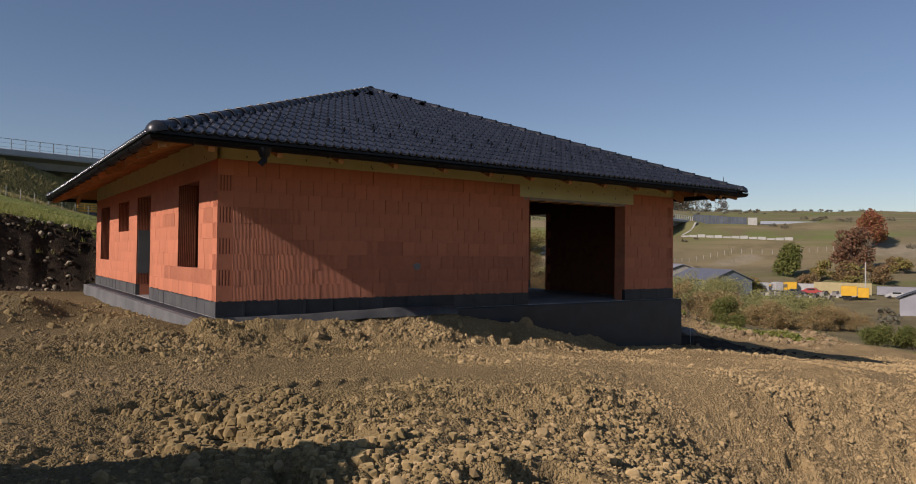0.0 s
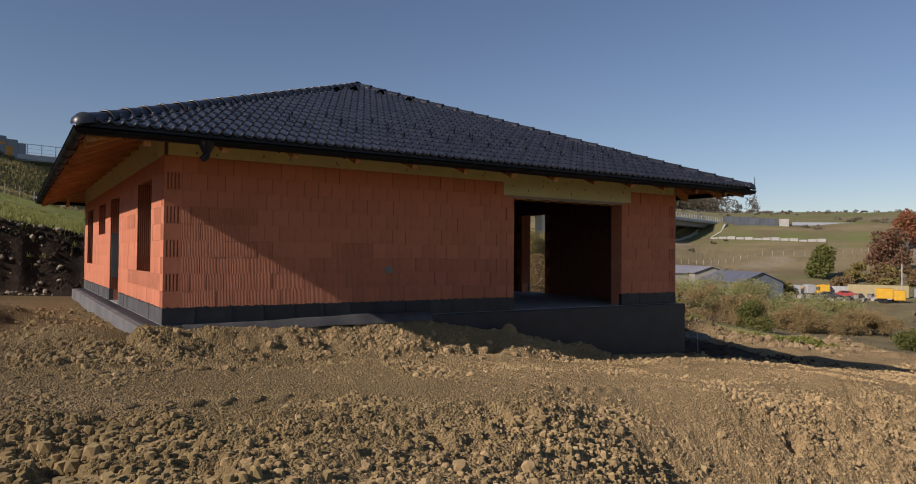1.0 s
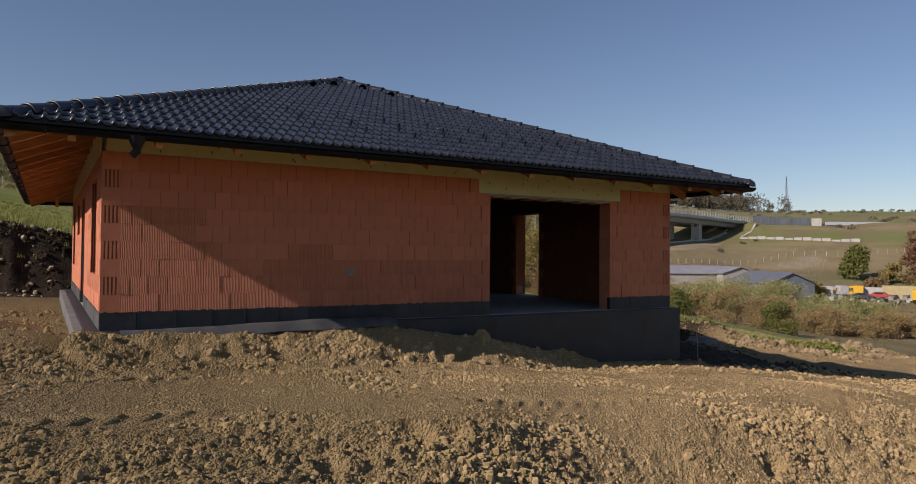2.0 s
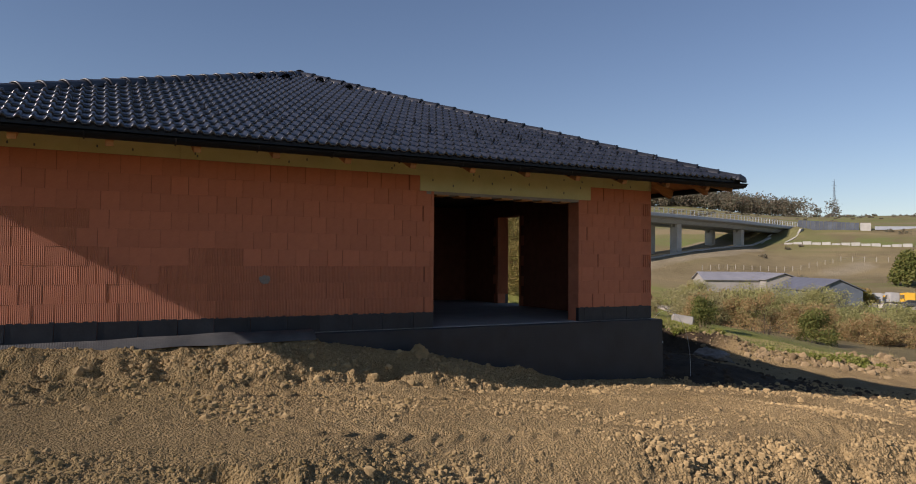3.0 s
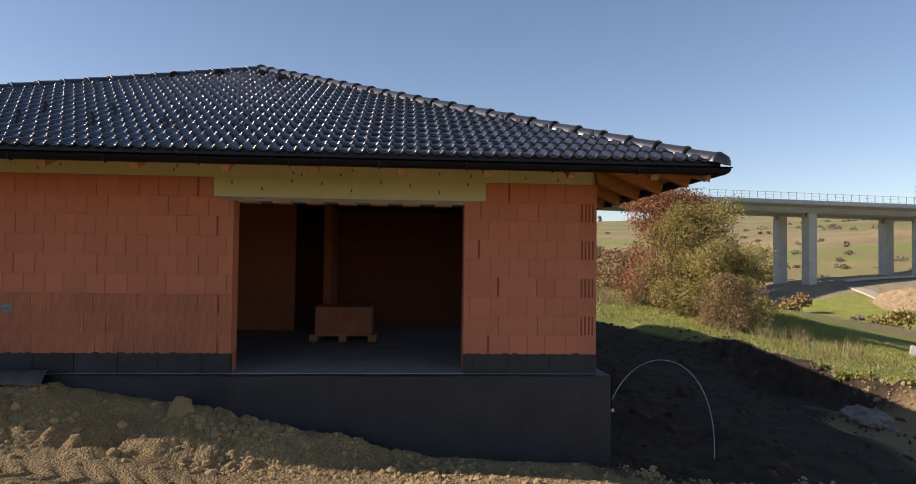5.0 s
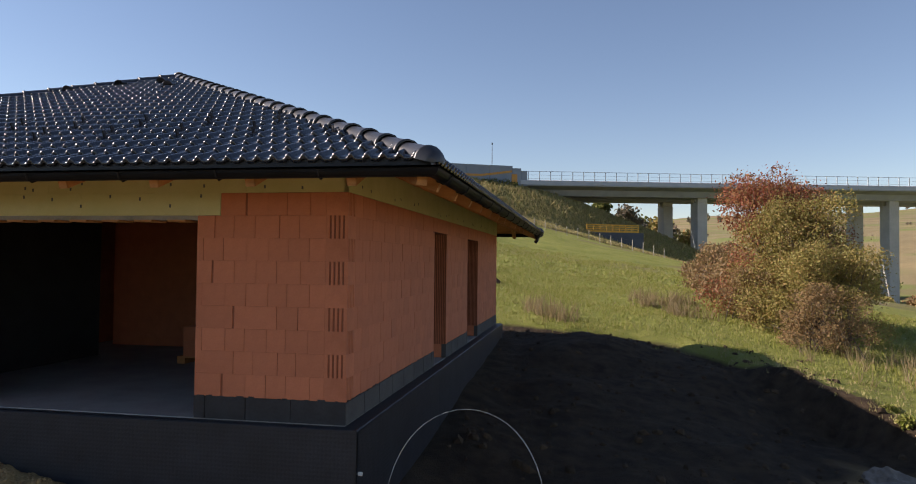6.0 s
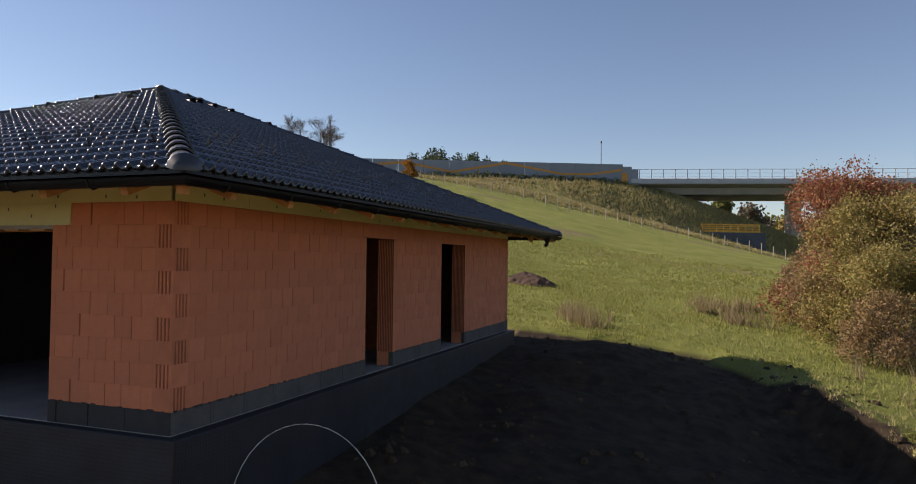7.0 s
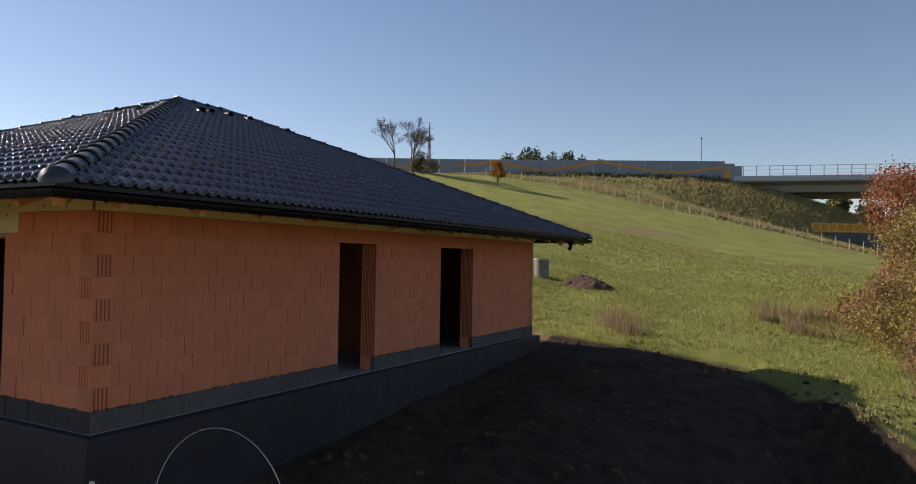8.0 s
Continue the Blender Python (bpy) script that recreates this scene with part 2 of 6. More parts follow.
def site(x, y):
    """The levelled building plot, falling to the east."""
    z = np.interp(x, [-30, -8, -1, 1, 3.5, 6, 8, 11, 13, 15, 18.3, 20.4, 24, 30], [0.3, 0.0, -0.27, -0.36, -0.50, -0.75, -0.98, -1.16, -1.44, -1.66, -2.02, -2.24, -2.5, -3.0])
    z = z + (0.072 * np.clip(y, 0, 8) + 0.045 * np.clip(y - 8, 0, 6)) * step(x, 3, 9) * (1 - 0.75 * step(x, 14, 18.5) * step(y, 12, 8))
    edge = -4.35 + 0.35 * relief(x, y * 0, 2.2, 3)
    z = z - np.minimum(0.62 * np.logaddexp(0, (edge - y) / 0.25) * 0.25, 1.9) * step(x, -0.5, 6.0)
    foot = np.interp(x, [-2, 0, 3.5, 5, 6.2, 7.5, 9, 11.5, 13, 20], [-0.12, -0.05, -0.06, -0.22, -0.40, -0.74, -1.0, -1.14, -1.6, -4.0])
    heaped = foot - 0.42 * np.maximum(0, -0.35 - y) + (0.12 * relief(x, y, 0.75, 4) + 0.10 * np.abs(relief(x, y, 0.36, 9)) - 0.03 + 0.045 * relief(x, y, 0.17, 10)) * step(-y, 0.15, 0.5)
    z = np.where((y < 1) & (x > -1.5), np.maximum(z, heaped - 2 * step(y, 0.0, 0.4) - 2 * step(x, -0.2, -1.5)), z)
    z = z + bump_at(x, y, -2.9, 2.5, 1.9, 1.6, 0.46) * (1 + 0.4 * relief(x, y, 0.6, 30)) + bump_at(x, y, -0.95, 0.35, 0.75, 0.9, 0.24)
    z = z + bump_at(x, y, 14.4, 12.3, 1.9, 1.8, 0.50) + bump_at(x, y, 16.2, 9.5, 1.6, 2.0, 0.25)
    dug = step(x, 11.3, 12.5) * step(y, -0.5, 1.5)
    z = z + dug * (0.16 * relief(x, y, 1.9, 18) + 0.09 * relief(x, y, 0.8, 19) + 0.04 * relief(x, y, 0.35, 20))
    # wheel ruts along the front
    for c, w, deep in ((-1.85, 0.24, 1.0), (-4.0, 0.22, 0.6)):
        line = c + 0.10 * np.sin(x * 0.5)
        lug = 0.034 * np.tanh(2.5 * np.sin((x + np.abs(y - line) * 0.9) * 2 * math.pi / 0.29)) * deep * (0.55 + 0.45 * relief(x, y, 1.3, 23))
        z = z - (0.05 * deep + lug) * np.exp(-(((y - line) / w) ** 4)) * step(x, 16, 13)
    near = step(np.hypot(x - 5, y + 4), 26, 15)
    smooth_way = step(np.abs(y + 2.95), 1.5, 1.0) * 0.8
    patch = step(relief(x, y, 1.4, 14) + 0.6 * relief(x, y, 0.5, 15), -0.5, 0.6)
    rough = (0.12 + 0.88 * patch) * (1 - smooth_way) + 0.35 * step(-y, 4.4, 5.2)
    rough = rough * np.where(y > 0.4, 0.5, 1.0) * step(y, -8.6, -7.4) * (0.65 + 0.35 * step(x, 2.0, 4.5)) * (0.75 + 0.25 * step(np.abs(y + 0.9), 1.2, 0.8))
    z = z + near * (0.05 * relief(x, y, 1.1, 11) + rough * (0.060 * relief(x, y, 0.42, 12) + 0.055 * np.abs(relief(x, y, 0.21, 13)) + 0.024 * relief(x, y, 0.11, 16) - 0.03))
    z = z + near * 0.035 * relief(x * 0.18, y, 0.33, 45) * step(-y, 3.4, 4.2) * step(x, 5, 3)
    # hollows where clods broke out
    z = z - near * 0.17 * step(relief(x, y, 0.55, 24) + 0.4 * relief(x, y, 0.2, 25), 0.62, 1.0) * (step(-y, 4.3, 4.8) + step(np.abs(y + 1.0), 0.6, 0.4)) * (y < 0)
    # runnels down the embankment
    z = z + near * 0.085 * relief(x + 0.35 * y, y * 0.22, 0.36, 17) * step(-y, 4.5, 5.2) * step(x, 3, 5)
    tracks = sum(step(np.abs(y - c - 0.10 * np.sin(x * 0.5)), 0.36, 0.22) for c in (-1.85, -4.0)) * step(x, 16, 13)
    crumbly = near * (1 - 0.8 * tracks) * (0.35 + 0.65 * np.clip(rough * 1.6, 0, 1)) * step(np.abs(x - 4), 10.5, 8.6) * (y < 0.2) * step(y, -8.4, -7.4)
    z = z + crumbly * (0.6 * grains(x, y, 0.075, 40, 0.8) - 0.01)
    z = z + crumbly * step(relief(x, y, 1.1, 43) + 0.5 * step(-y, 5, 6), -0.1, 0.5) * 0.5 * grains(x, y, 0.17, 44, 0.2)
    return z


def bank_x(y):
    """The brink of the turf bank east of the plot."""
    return np.interp(y, [0, 4, 5, 6.3, 7.2, 8.5, 10.5, 14], [24.0, 23.3, 22.2, 20.9, 20.0, 19.3, 18.3, 16.5])


def plot_share(x, y):
    """1 on the plot, 0 on untouched land."""
    w = 0.35 * relief(x, y, 1.3, 21) + 0.15 * relief(x, y, 0.4, 22)
    back = step(y + w, 15.3, 14.2) * step(x, 20.5, 13) + step(y + w * 2, 13.8, 11.8) * (1 - step(x, 20.5, 13))
    brink = bank_x(y)
    side = step(x + w, brink + 0.5, brink - 0.1) * step(y, 3.5, 5) + step(x + 2 * w, 29.5, 26.0) * (1 - step(y, 3.5, 5))
    return back * side * step(x, -30, -22) * step(y, -45, -30)


def ground(x, y):
    m = plot_share(x, y)
    z = site(x, y) * m + natural(x, y) * (1 - m)
    # turf pushed up into a low bank, and spoil tipped beyond the plot
    crest = np.exp(-(((x - bank_x(y) - 0.75) / 0.75) ** 2)) * step(y, 3.8, 5.5) * step(y, 12.5, 10.5)
    z = z + crest * (0.40 + 0.30 * relief(x, y, 1.3, 26) + 0.22 * np.abs(relief(x, y, 0.55, 27)))
    tip = np.exp(-(((x - 26.0) / 2.4) ** 2 + ((y - 4.3) / 1.5) ** 2))
    return z + tip * (0.26 + 0.30 * relief(x, y, 1.1, 28) + 0.15 * np.abs(relief(x, y, 0.5, 29)))


def level(x, y):
    """The ground's height; far off, that of the land before it is spread."""
    if math.hypot(x - HUB.x, y - HUB.y) > 62:
        return float(drawn(np.array([float(x)]), np.array([float(y)]))[0])
    return float(ground(np.array([float(x)]), np.array([float(y)]))[0])


# ---- ground: one sheet to the horizon ----
def graded(fine_a, fine_b, fine, spans, far):
    """Lines that are closest between fine_a and fine_b; spans: for each side, (up to, widest step) in turn."""
    out = list(np.arange(fine_a, fine_b + 1e-6, fine))
    for sign, start, stages in ((1, out[-1], spans[1]), (-1, out[0], spans[0])):
        v, s, side = start, fine, []
        for stop, widest, grow in (*stages, (sign * far, 1e9, 1.3)):
            while (v - stop) * sign < 0:
                s = min(s * grow, widest)
                v += sign * s
                side.append(v)
        out = out + side if sign > 0 else side[::-1] + out
    return np.array(out)


def ground_material():
    m = bpy.data.materials.new("earth_and_grass")
    m.use_nodes = True
    n, k = m.node_tree.nodes, m.node_tree.links
    b = n["Principled BSDF"]
    geo = n.new("ShaderNodeNewGeometry")

    def noise_at(scale, detail=5, rough=0.6):
        t = n.new("ShaderNodeTexNoise")
        t.inputs["Scale"].default_value, t.inputs["Detail"].default_value, t.inputs["Roughness"].default_value = scale, detail, rough
        k.new(geo.outputs["Position"], t.inputs["Vector"])
        return t.outputs[0]

    def blend(fac, a, c, lo=0.35, hi=0.65):
        mr = n.new("ShaderNodeMapRange")
        mr.inputs[1].default_value, mr.inputs[2].default_value = lo, hi
        k.new(fac, mr.inputs[0])
        x = n.new("ShaderNodeMix")
        x.data_type = "RGBA"
        k.new(mr.outputs[0], x.inputs[0])
        for slot, col in ((6, a), (7, c)):
            if isinstance(col, tuple):
                x.inputs[slot].default_value = (*col, 1)
            else:
                k.new(col, x.inputs[slot])
        return x.outputs[2]

    def attr(name):
        a = n.new("ShaderNodeAttribute")
        a.attribute_name = name
        return a.outputs["Fac"]

    soil = blend(noise_at(0.9), (0.320, 0.229, 0.113), (0.445, 0.322, 0.162))
    soil = blend(noise_at(14, 6, 0.7), soil, (0.42, 0.312, 0.165), 0.55, 0.8)
    soil = blend(noise_at(38, 5, 0.8), (0.20, 0.137, 0.058), soil, 0.34, 0.52)
    soil = blend(attr("moist"), soil, (0.281, 0.203, 0.092), 0.3, 0.9)
    # soil colour darkened for the house's shade in the east; loam on the cut bank
    shade_loam = blend(noise_at(3, 6), (0.040, 0.028, 0.018), (0.085, 0.060, 0.038))
    soil = blend(attr("shade_loam"), soil, shade_loam, 0.3, 0.7)
    green = blend(noise_at(0.35), (0.185, 0.215, 0.042), (0.270, 0.285, 0.070))
    green = blend(noise_at(5, 6, 0.75), green, (0.29, 0.26, 0.105), 0.5, 0.85)
    straw = blend(noise_at(0.12), (0.200, 0.160, 0.078), (0.270, 0.220, 0.110))
    field = blend(noise_at(0.010, 3), (0.195, 0.185, 0.075), (0.235, 0.190, 0.105), 0.40, 0.56)
    lie = n.new("ShaderNodeMapping")
    lie.vector_type = "TEXTURE"
    lie.inputs["Rotation"].default_value = (0, 0, radians(130))
    lie.inputs["Scale"].default_value = (150, 26, 400)
    k.new(geo.outputs["Position"], lie.inputs["Vector"])
    bands = n.new("ShaderNodeTexNoise")
    bands.inputs["Scale"].default_value, bands.inputs["Detail"].default_value = 1.0, 3
    k.new(lie.outputs[0], bands.inputs["Vector"])
    field = blend(bands.outputs[0], field, (0.270, 0.215, 0.115), 0.54, 0.60)
    field = blend(bands.outputs[0], (0.165, 0.190, 0.060), field, 0.40, 0.46)
    field = blend(noise_at(0.05, 5, 0.7), field, (0.19, 0.15, 0.080), 0.48, 0.66)
    grassy = blend(attr("dry"), green, straw, 0.2, 0.8)
    grassy = blend(attr("far"), grassy, field, 0.2, 0.8)
    stony = blend(noise_at(0.15, 6, 0.7), (0.25, 0.21, 0.135), (0.33, 0.28, 0.19))
    grassy = blend(attr("stony"), grassy, stony, 0.35, 0.75)
    k.new(blend(attr("grass"), soil, grassy, 0.35, 0.65), b.inputs["Base Color"])
    b.inputs["Roughness"].default_value = 0.95
    b.inputs["Specular IOR Level"].default_value = 0.2
    bare = n.new("ShaderNodeMath")
    bare.operation = "SUBTRACT"
    bare.inputs[0].default_value = 1.0
    k.new(attr("grass"), bare.inputs[1]), k.new(bare.outputs[0], b.inputs["Diffuse Roughness"])

    def crumbs(scale):
        """Rounded lumps packed side by side."""
        t = n.new("ShaderNodeTexVoronoi")
        t.feature = "F1"
        t.inputs["Scale"].default_value = scale
        wobble = n.new("ShaderNodeTexNoise")
        wobble.inputs["Scale"].default_value, wobble.inputs["Detail"].default_value = scale * 0.8, 2
        mixed = n.new("ShaderNodeVectorMath")
        mixed.operation = "MULTIPLY_ADD"
        mixed.inputs[1].default_value = (0.6 / scale,) * 3
        k.new(geo.outputs["Position"], wobble.inputs["Vector"]), k.new(wobble.outputs["Color"], mixed.inputs[0])
        k.new(geo.outputs["Position"], mixed.inputs[2]), k.new(mixed.outputs[0], t.inputs["Vector"])
        up = n.new("ShaderNodeMath")
        up.operation = "SUBTRACT"
        up.inputs[0].default_value = 1.0
        k.new(t.outputs["Distance"], up.inputs[1])
        return up.outputs[0]

    def summed(a, c, share):
        t = n.new("ShaderNodeMath")
        t.operation = "MULTIPLY_ADD"
        t.inputs[1].default_value = share
        k.new(a, t.inputs[0]), k.new(c, t.inputs[2])
        return t.outputs[0]

    grain = summed(crumbs(84), crumbs(38), 0.5)
    grain = summed(noise_at(120, 3, 0.6), grain, 0.25)
    bp = n.new("ShaderNodeBump")
    bp.inputs["Strength"].default_value, bp.inputs["Distance"].default_value = 1.0, 0.045
    k.new(grain, bp.inputs["Height"]), k.new(bp.outputs[0], b.inputs["Normal"])
    return m


GROUND = ground_material()
gx = graded(-4.6, 12.5, 0.031, (((-12, 0.26, 1.16), (-110, 5.0, 1.16)), ((31, 0.26, 1.16), (330, 5.0, 1.16))), 3200)
gy = graded(-7.4, 0.1, 0.031, (((-12, 0.5, 1.16),), ((17, 0.26, 1.16), (215, 4.0, 1.12))), 3200)
X, Y = np.meshgrid(gx, gy)
Z = ground(X, Y)
# the soil stays out of the house
inside = (X > 0.05) & (X < 11.15) & (Y > 0.0) & (Y < 12.6)
Z = np.where(inside, np.minimum(Z, -0.5), Z)
nx, ny = len(gx), len(gy)
idx = np.arange(nx * ny).reshape(ny, nx)
quads = np.stack([idx[:-1, :-1], idx[:-1, 1:], idx[1:, 1:], idx[1:, :-1]], -1).reshape(-1, 4)
ground_mesh = bpy.data.meshes.new("ground")
ground_mesh.from_pydata(np.stack([X, Y, Z], -1).reshape(-1, 3).tolist(), [], quads.tolist())
ground_mesh.shade_smooth()
# broken soil has edges, turf and far land are soft
crisp = (X[:-1, :-1] > -4.5) & (X[:-1, :-1] < 12.4) & (Y[:-1, :-1] < 0) & (Y[:-1, :-1] > -7.3)
ground_mesh.polygons.foreach_set("use_smooth", ~crisp.ravel())
share = plot_share(X, Y)
fx, fy = X.ravel(), Y.ravel()
steep = np.hypot(*np.gradient(Z, gy, gx)).ravel()
hx, hy = HUB.x + (fx - HUB.x) / SPREAD, HUB.y + (fy - HUB.y) / SPREAD
grass = (1 - share).ravel() * (1 - step(steep, 0.8, 1.4) * step(np.hypot(fx, fy - 10), 40, 25))
# first term paints the shaded plot east of the house, second the cut bank
shade_loam = np.clip(step(fx, 10.7, 11.2) * step(fy, -1.5, 0.5) * (1 - step(fx + relief(fx, fy, 1.5, 34), 16.5, 19.0) * step(fy, 8.0, 5.5)) + step(fy, 13.2, 14.0) * step(fx, 6, 3), 0, 1)
dry = np.clip(step(fx, 24, 60) * step(fy, 110, 60) + 0.8 * step(relief(fx, fy, 9, 31), 0.35, 0.8) * step(fy, 30, 70)
              + 0.55 * step(deck_y(hx) - hy, 28, 20) * step(hx, 60, 20), 0, 1)
far = step(np.hypot(fx, fy), 190, 260)
moist = step(fx, 8.5, -1.5) * (0.75 + 0.5 * relief(fx, fy, 1.8, 33))
torn = np.exp(-(((fx - bank_x(fy) - 0.3) / 0.55) ** 2)) * step(fy, 3.8, 5.5) * step(fy, 12.5, 10.5) + 1.4 * np.exp(-(((fx - 26) / 2.6) ** 2 + ((fy - 4.0) / 1.8) ** 2))
grass = grass * (1 - np.clip(torn * (1.1 + 0.5 * relief(fx, fy, 0.8, 35)), 0, 1))
stony = sum(np.exp(-(((fx - x) / rx) ** 2 + ((fy - y) / ry) ** 2)) for x, y, rx, ry in ((241, 147, 14, 7), (297, 111, 14, 16), (150, 190, 26, 14), (118, 196, 16, 10)))
stony = stony + step(np.abs(hy - deck_y(hx) - 8), 15, 11) * step(hx, 78, 92) * step(hx, 215, 190)
stony = np.clip(stony * (1.1 + 0.5 * relief(fx, fy, 9, 36)), 0, 1)
for name, values in (("stony", stony), ("moist", moist), ("grass", grass), ("shade_loam", shade_loam), ("dry", dry), ("far", far)):
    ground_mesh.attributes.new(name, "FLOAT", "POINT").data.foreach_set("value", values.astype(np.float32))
ground_mesh.materials.append(GROUND)
tagged(new("ground", ground_mesh), "tan building soil with ruts beside green autumn meadow and hills", "ground", kind="structure")

# ---- the house ----
W, D, T = 11.18, 12.65, 0.31
COURSE, BASE, COURSES = 0.25, 0.25, 9
rng = random.Random(7)
house = empty("house", (0, 0, 0), "unplastered red clay brick bungalow shell with a black tiled hip roof", "house")
FRONT_GAP = (6.44, 9.41, 0.0, 2.25)
LEFT_GAPS = [(1.08, 2.48, 0.75, 2.25), (4.90, 6.37, 0.0, 2.25), (7.38, 8.82, 1.50, 2.25), (10.23, 11.75, 0.75, 2.25)]
RIGHT_GAPS = [(4.34, 5.38, 0.0, 2.25), (7.69, 9.14, 0.0, 2.25)]


class Side:
    """A wall face: u runs along it, z up, d outwards from its face."""

    def __init__(self, origin, along, length, gaps):
        self.o, self.a = Vector(origin), Vector(along)
        self.n = self.a.cross(Vector((0, 0, 1)))
        self.length, self.gaps = length, gaps
        self.m = Matrix((self.a, self.n * -1, Vector((0, 0, 1)))).transposed().to_4x4()
        self.m.translation = self.o

    def box(self, bm, u0, u1, d0, d1, z0, z1):
        """d is inwards here."""
        bmesh.ops.create_cube(bm, size=1, matrix=self.m @ Matrix.LocRotScale(((u0 + u1) / 2, (d0 + d1) / 2, (z0 + z1) / 2), None, (u1 - u0, d1 - d0, z1 - z0)))


FRONT = Side((0, 0, 0), (1, 0, 0), W, [FRONT_GAP])
RIGHT = Side((W, 0, 0), (0, 1, 0), D, RIGHT_GAPS)
LEFT = Side((0, D, 0), (0, -1, 0), D, [(D - b, D - a, c, d) for a, b, c, d in LEFT_GAPS][::-1])
BACK = Side((W, D, 0), (-1, 0, 0), W, [])


def wall_core(side, name, inset0, inset1, label):
    """The wall behind its facing blocks, with openings right through."""
    bm = bmesh.new()
    cuts = sorted({inset0, side.length - inset1, *[v for g in side.gaps for v in (g[0] - 0.012, g[1] + 0.012)]})
    for u0, u1 in zip(cuts, cuts[1:]):
        mid = (u0 + u1) / 2
        hole = next((g for g in side.gaps if g[0] - 0.02 < mid < g[1] + 0.02), None)
        spans = [(0.002, 2.745)] if hole is None else [(0.002, hole[2] - 0.012), (hole[3] + 0.012, 2.745)]
        for z0, z1 in spans:
            if z1 - z0 > 0.02:
                side.box(bm, u0, u1, 0.012, T, z0, z1)
    bmesh.ops.remove_doubles(bm, verts=bm.verts, dist=1e-5)
    return part(name, bm, MORTAR, house, label)


brick_meshes = {}


def brick_mesh(width, deep, kind):
    """A clay block whose face lies in y = 0, centred on x, standing on z = 0."""
    key = (round(width, 3), round(deep, 2), kind)
    if key not in brick_meshes:
        bm = bmesh.new()
        h, w = COURSE - 0.0008, key[0] - 0.0015
        if kind == "slotted":
            pts = [(-w / 2, 0)]
            for i in range(4):
                c = -w / 2 + w * (i + 1) / 5
                pts += [(c - 0.012, 0), (c - 0.009, 0.016), (c + 0.009, 0.016), (c + 0.012, 0)]
            pts += [(w / 2, 0), (w / 2, deep), (-w / 2, deep)]
            lo, hi = [bm.verts.new((x, y, 0)) for x, y in pts], [bm.verts.new((x, y, h)) for x, y in pts]
            for i in range(len(pts)):
                j = (i + 1) % len(pts)
                bm.faces.new((lo[i], lo[j], hi[j], hi[i]))
            bm.faces.new(lo[::-1]), bm.faces.new(hi)
        elif kind in ("jamb_left", "jamb_right"):
            s = -1 if kind == "jamb_left" else 1
            pts = [(-s * w / 2, 0), (s * w / 2, 0)]
            for i in range(9):
                c = deep * (i + 0.7) / 9.6
                pts += [(s * w / 2, c - 0.012), (s * (w / 2 - 0.018), c - 0.009), (s * (w / 2 - 0.018), c + 0.009), (s * w / 2, c + 0.012)]
            pts += [(s * w / 2, deep), (-s * w / 2, deep)]
            lo, hi = [bm.verts.new((x, y, 0)) for x, y in pts], [bm.verts.new((x, y, h)) for x, y in pts]
            for i in range(len(pts)):
                j = (i + 1) % len(pts)
                bm.faces.new((lo[i], lo[j], hi[j], hi[i]))
            bm.faces.new(lo[::-1]), bm.faces.new(hi)
            bmesh.ops.recalc_face_normals(bm, faces=bm.faces)
        else:
            c = 0.0012
            face = [(-w / 2 + c, 0, c), (w / 2 - c, 0, c), (w / 2 - c, 0, h - c), (-w / 2 + c, 0, h - c)]
            rim = [(-w / 2, c, 0), (w / 2, c, 0), (w / 2, c, h), (-w / 2, c, h)]
            rear = [(x, deep, z) for x, _, z in rim]
            rows = [[bm.verts.new(p) for p in ring] for ring in (face, rim, rear)]
            bm.faces.new(rows[0])
            for a, b in zip(rows, rows[1:]):
                for i in range(4):
                    bm.faces.new((a[i], b[i], b[(i + 1) % 4], a[(i + 1) % 4]))
        me = bpy.data.meshes.new("brick")
        bm.to_mesh(me)
        bm.free()
        me.materials.append(BRICK_RIBBED if kind == "ribbed" else BRICK)
        brick_meshes[key] = me
    return brick_meshes[key]


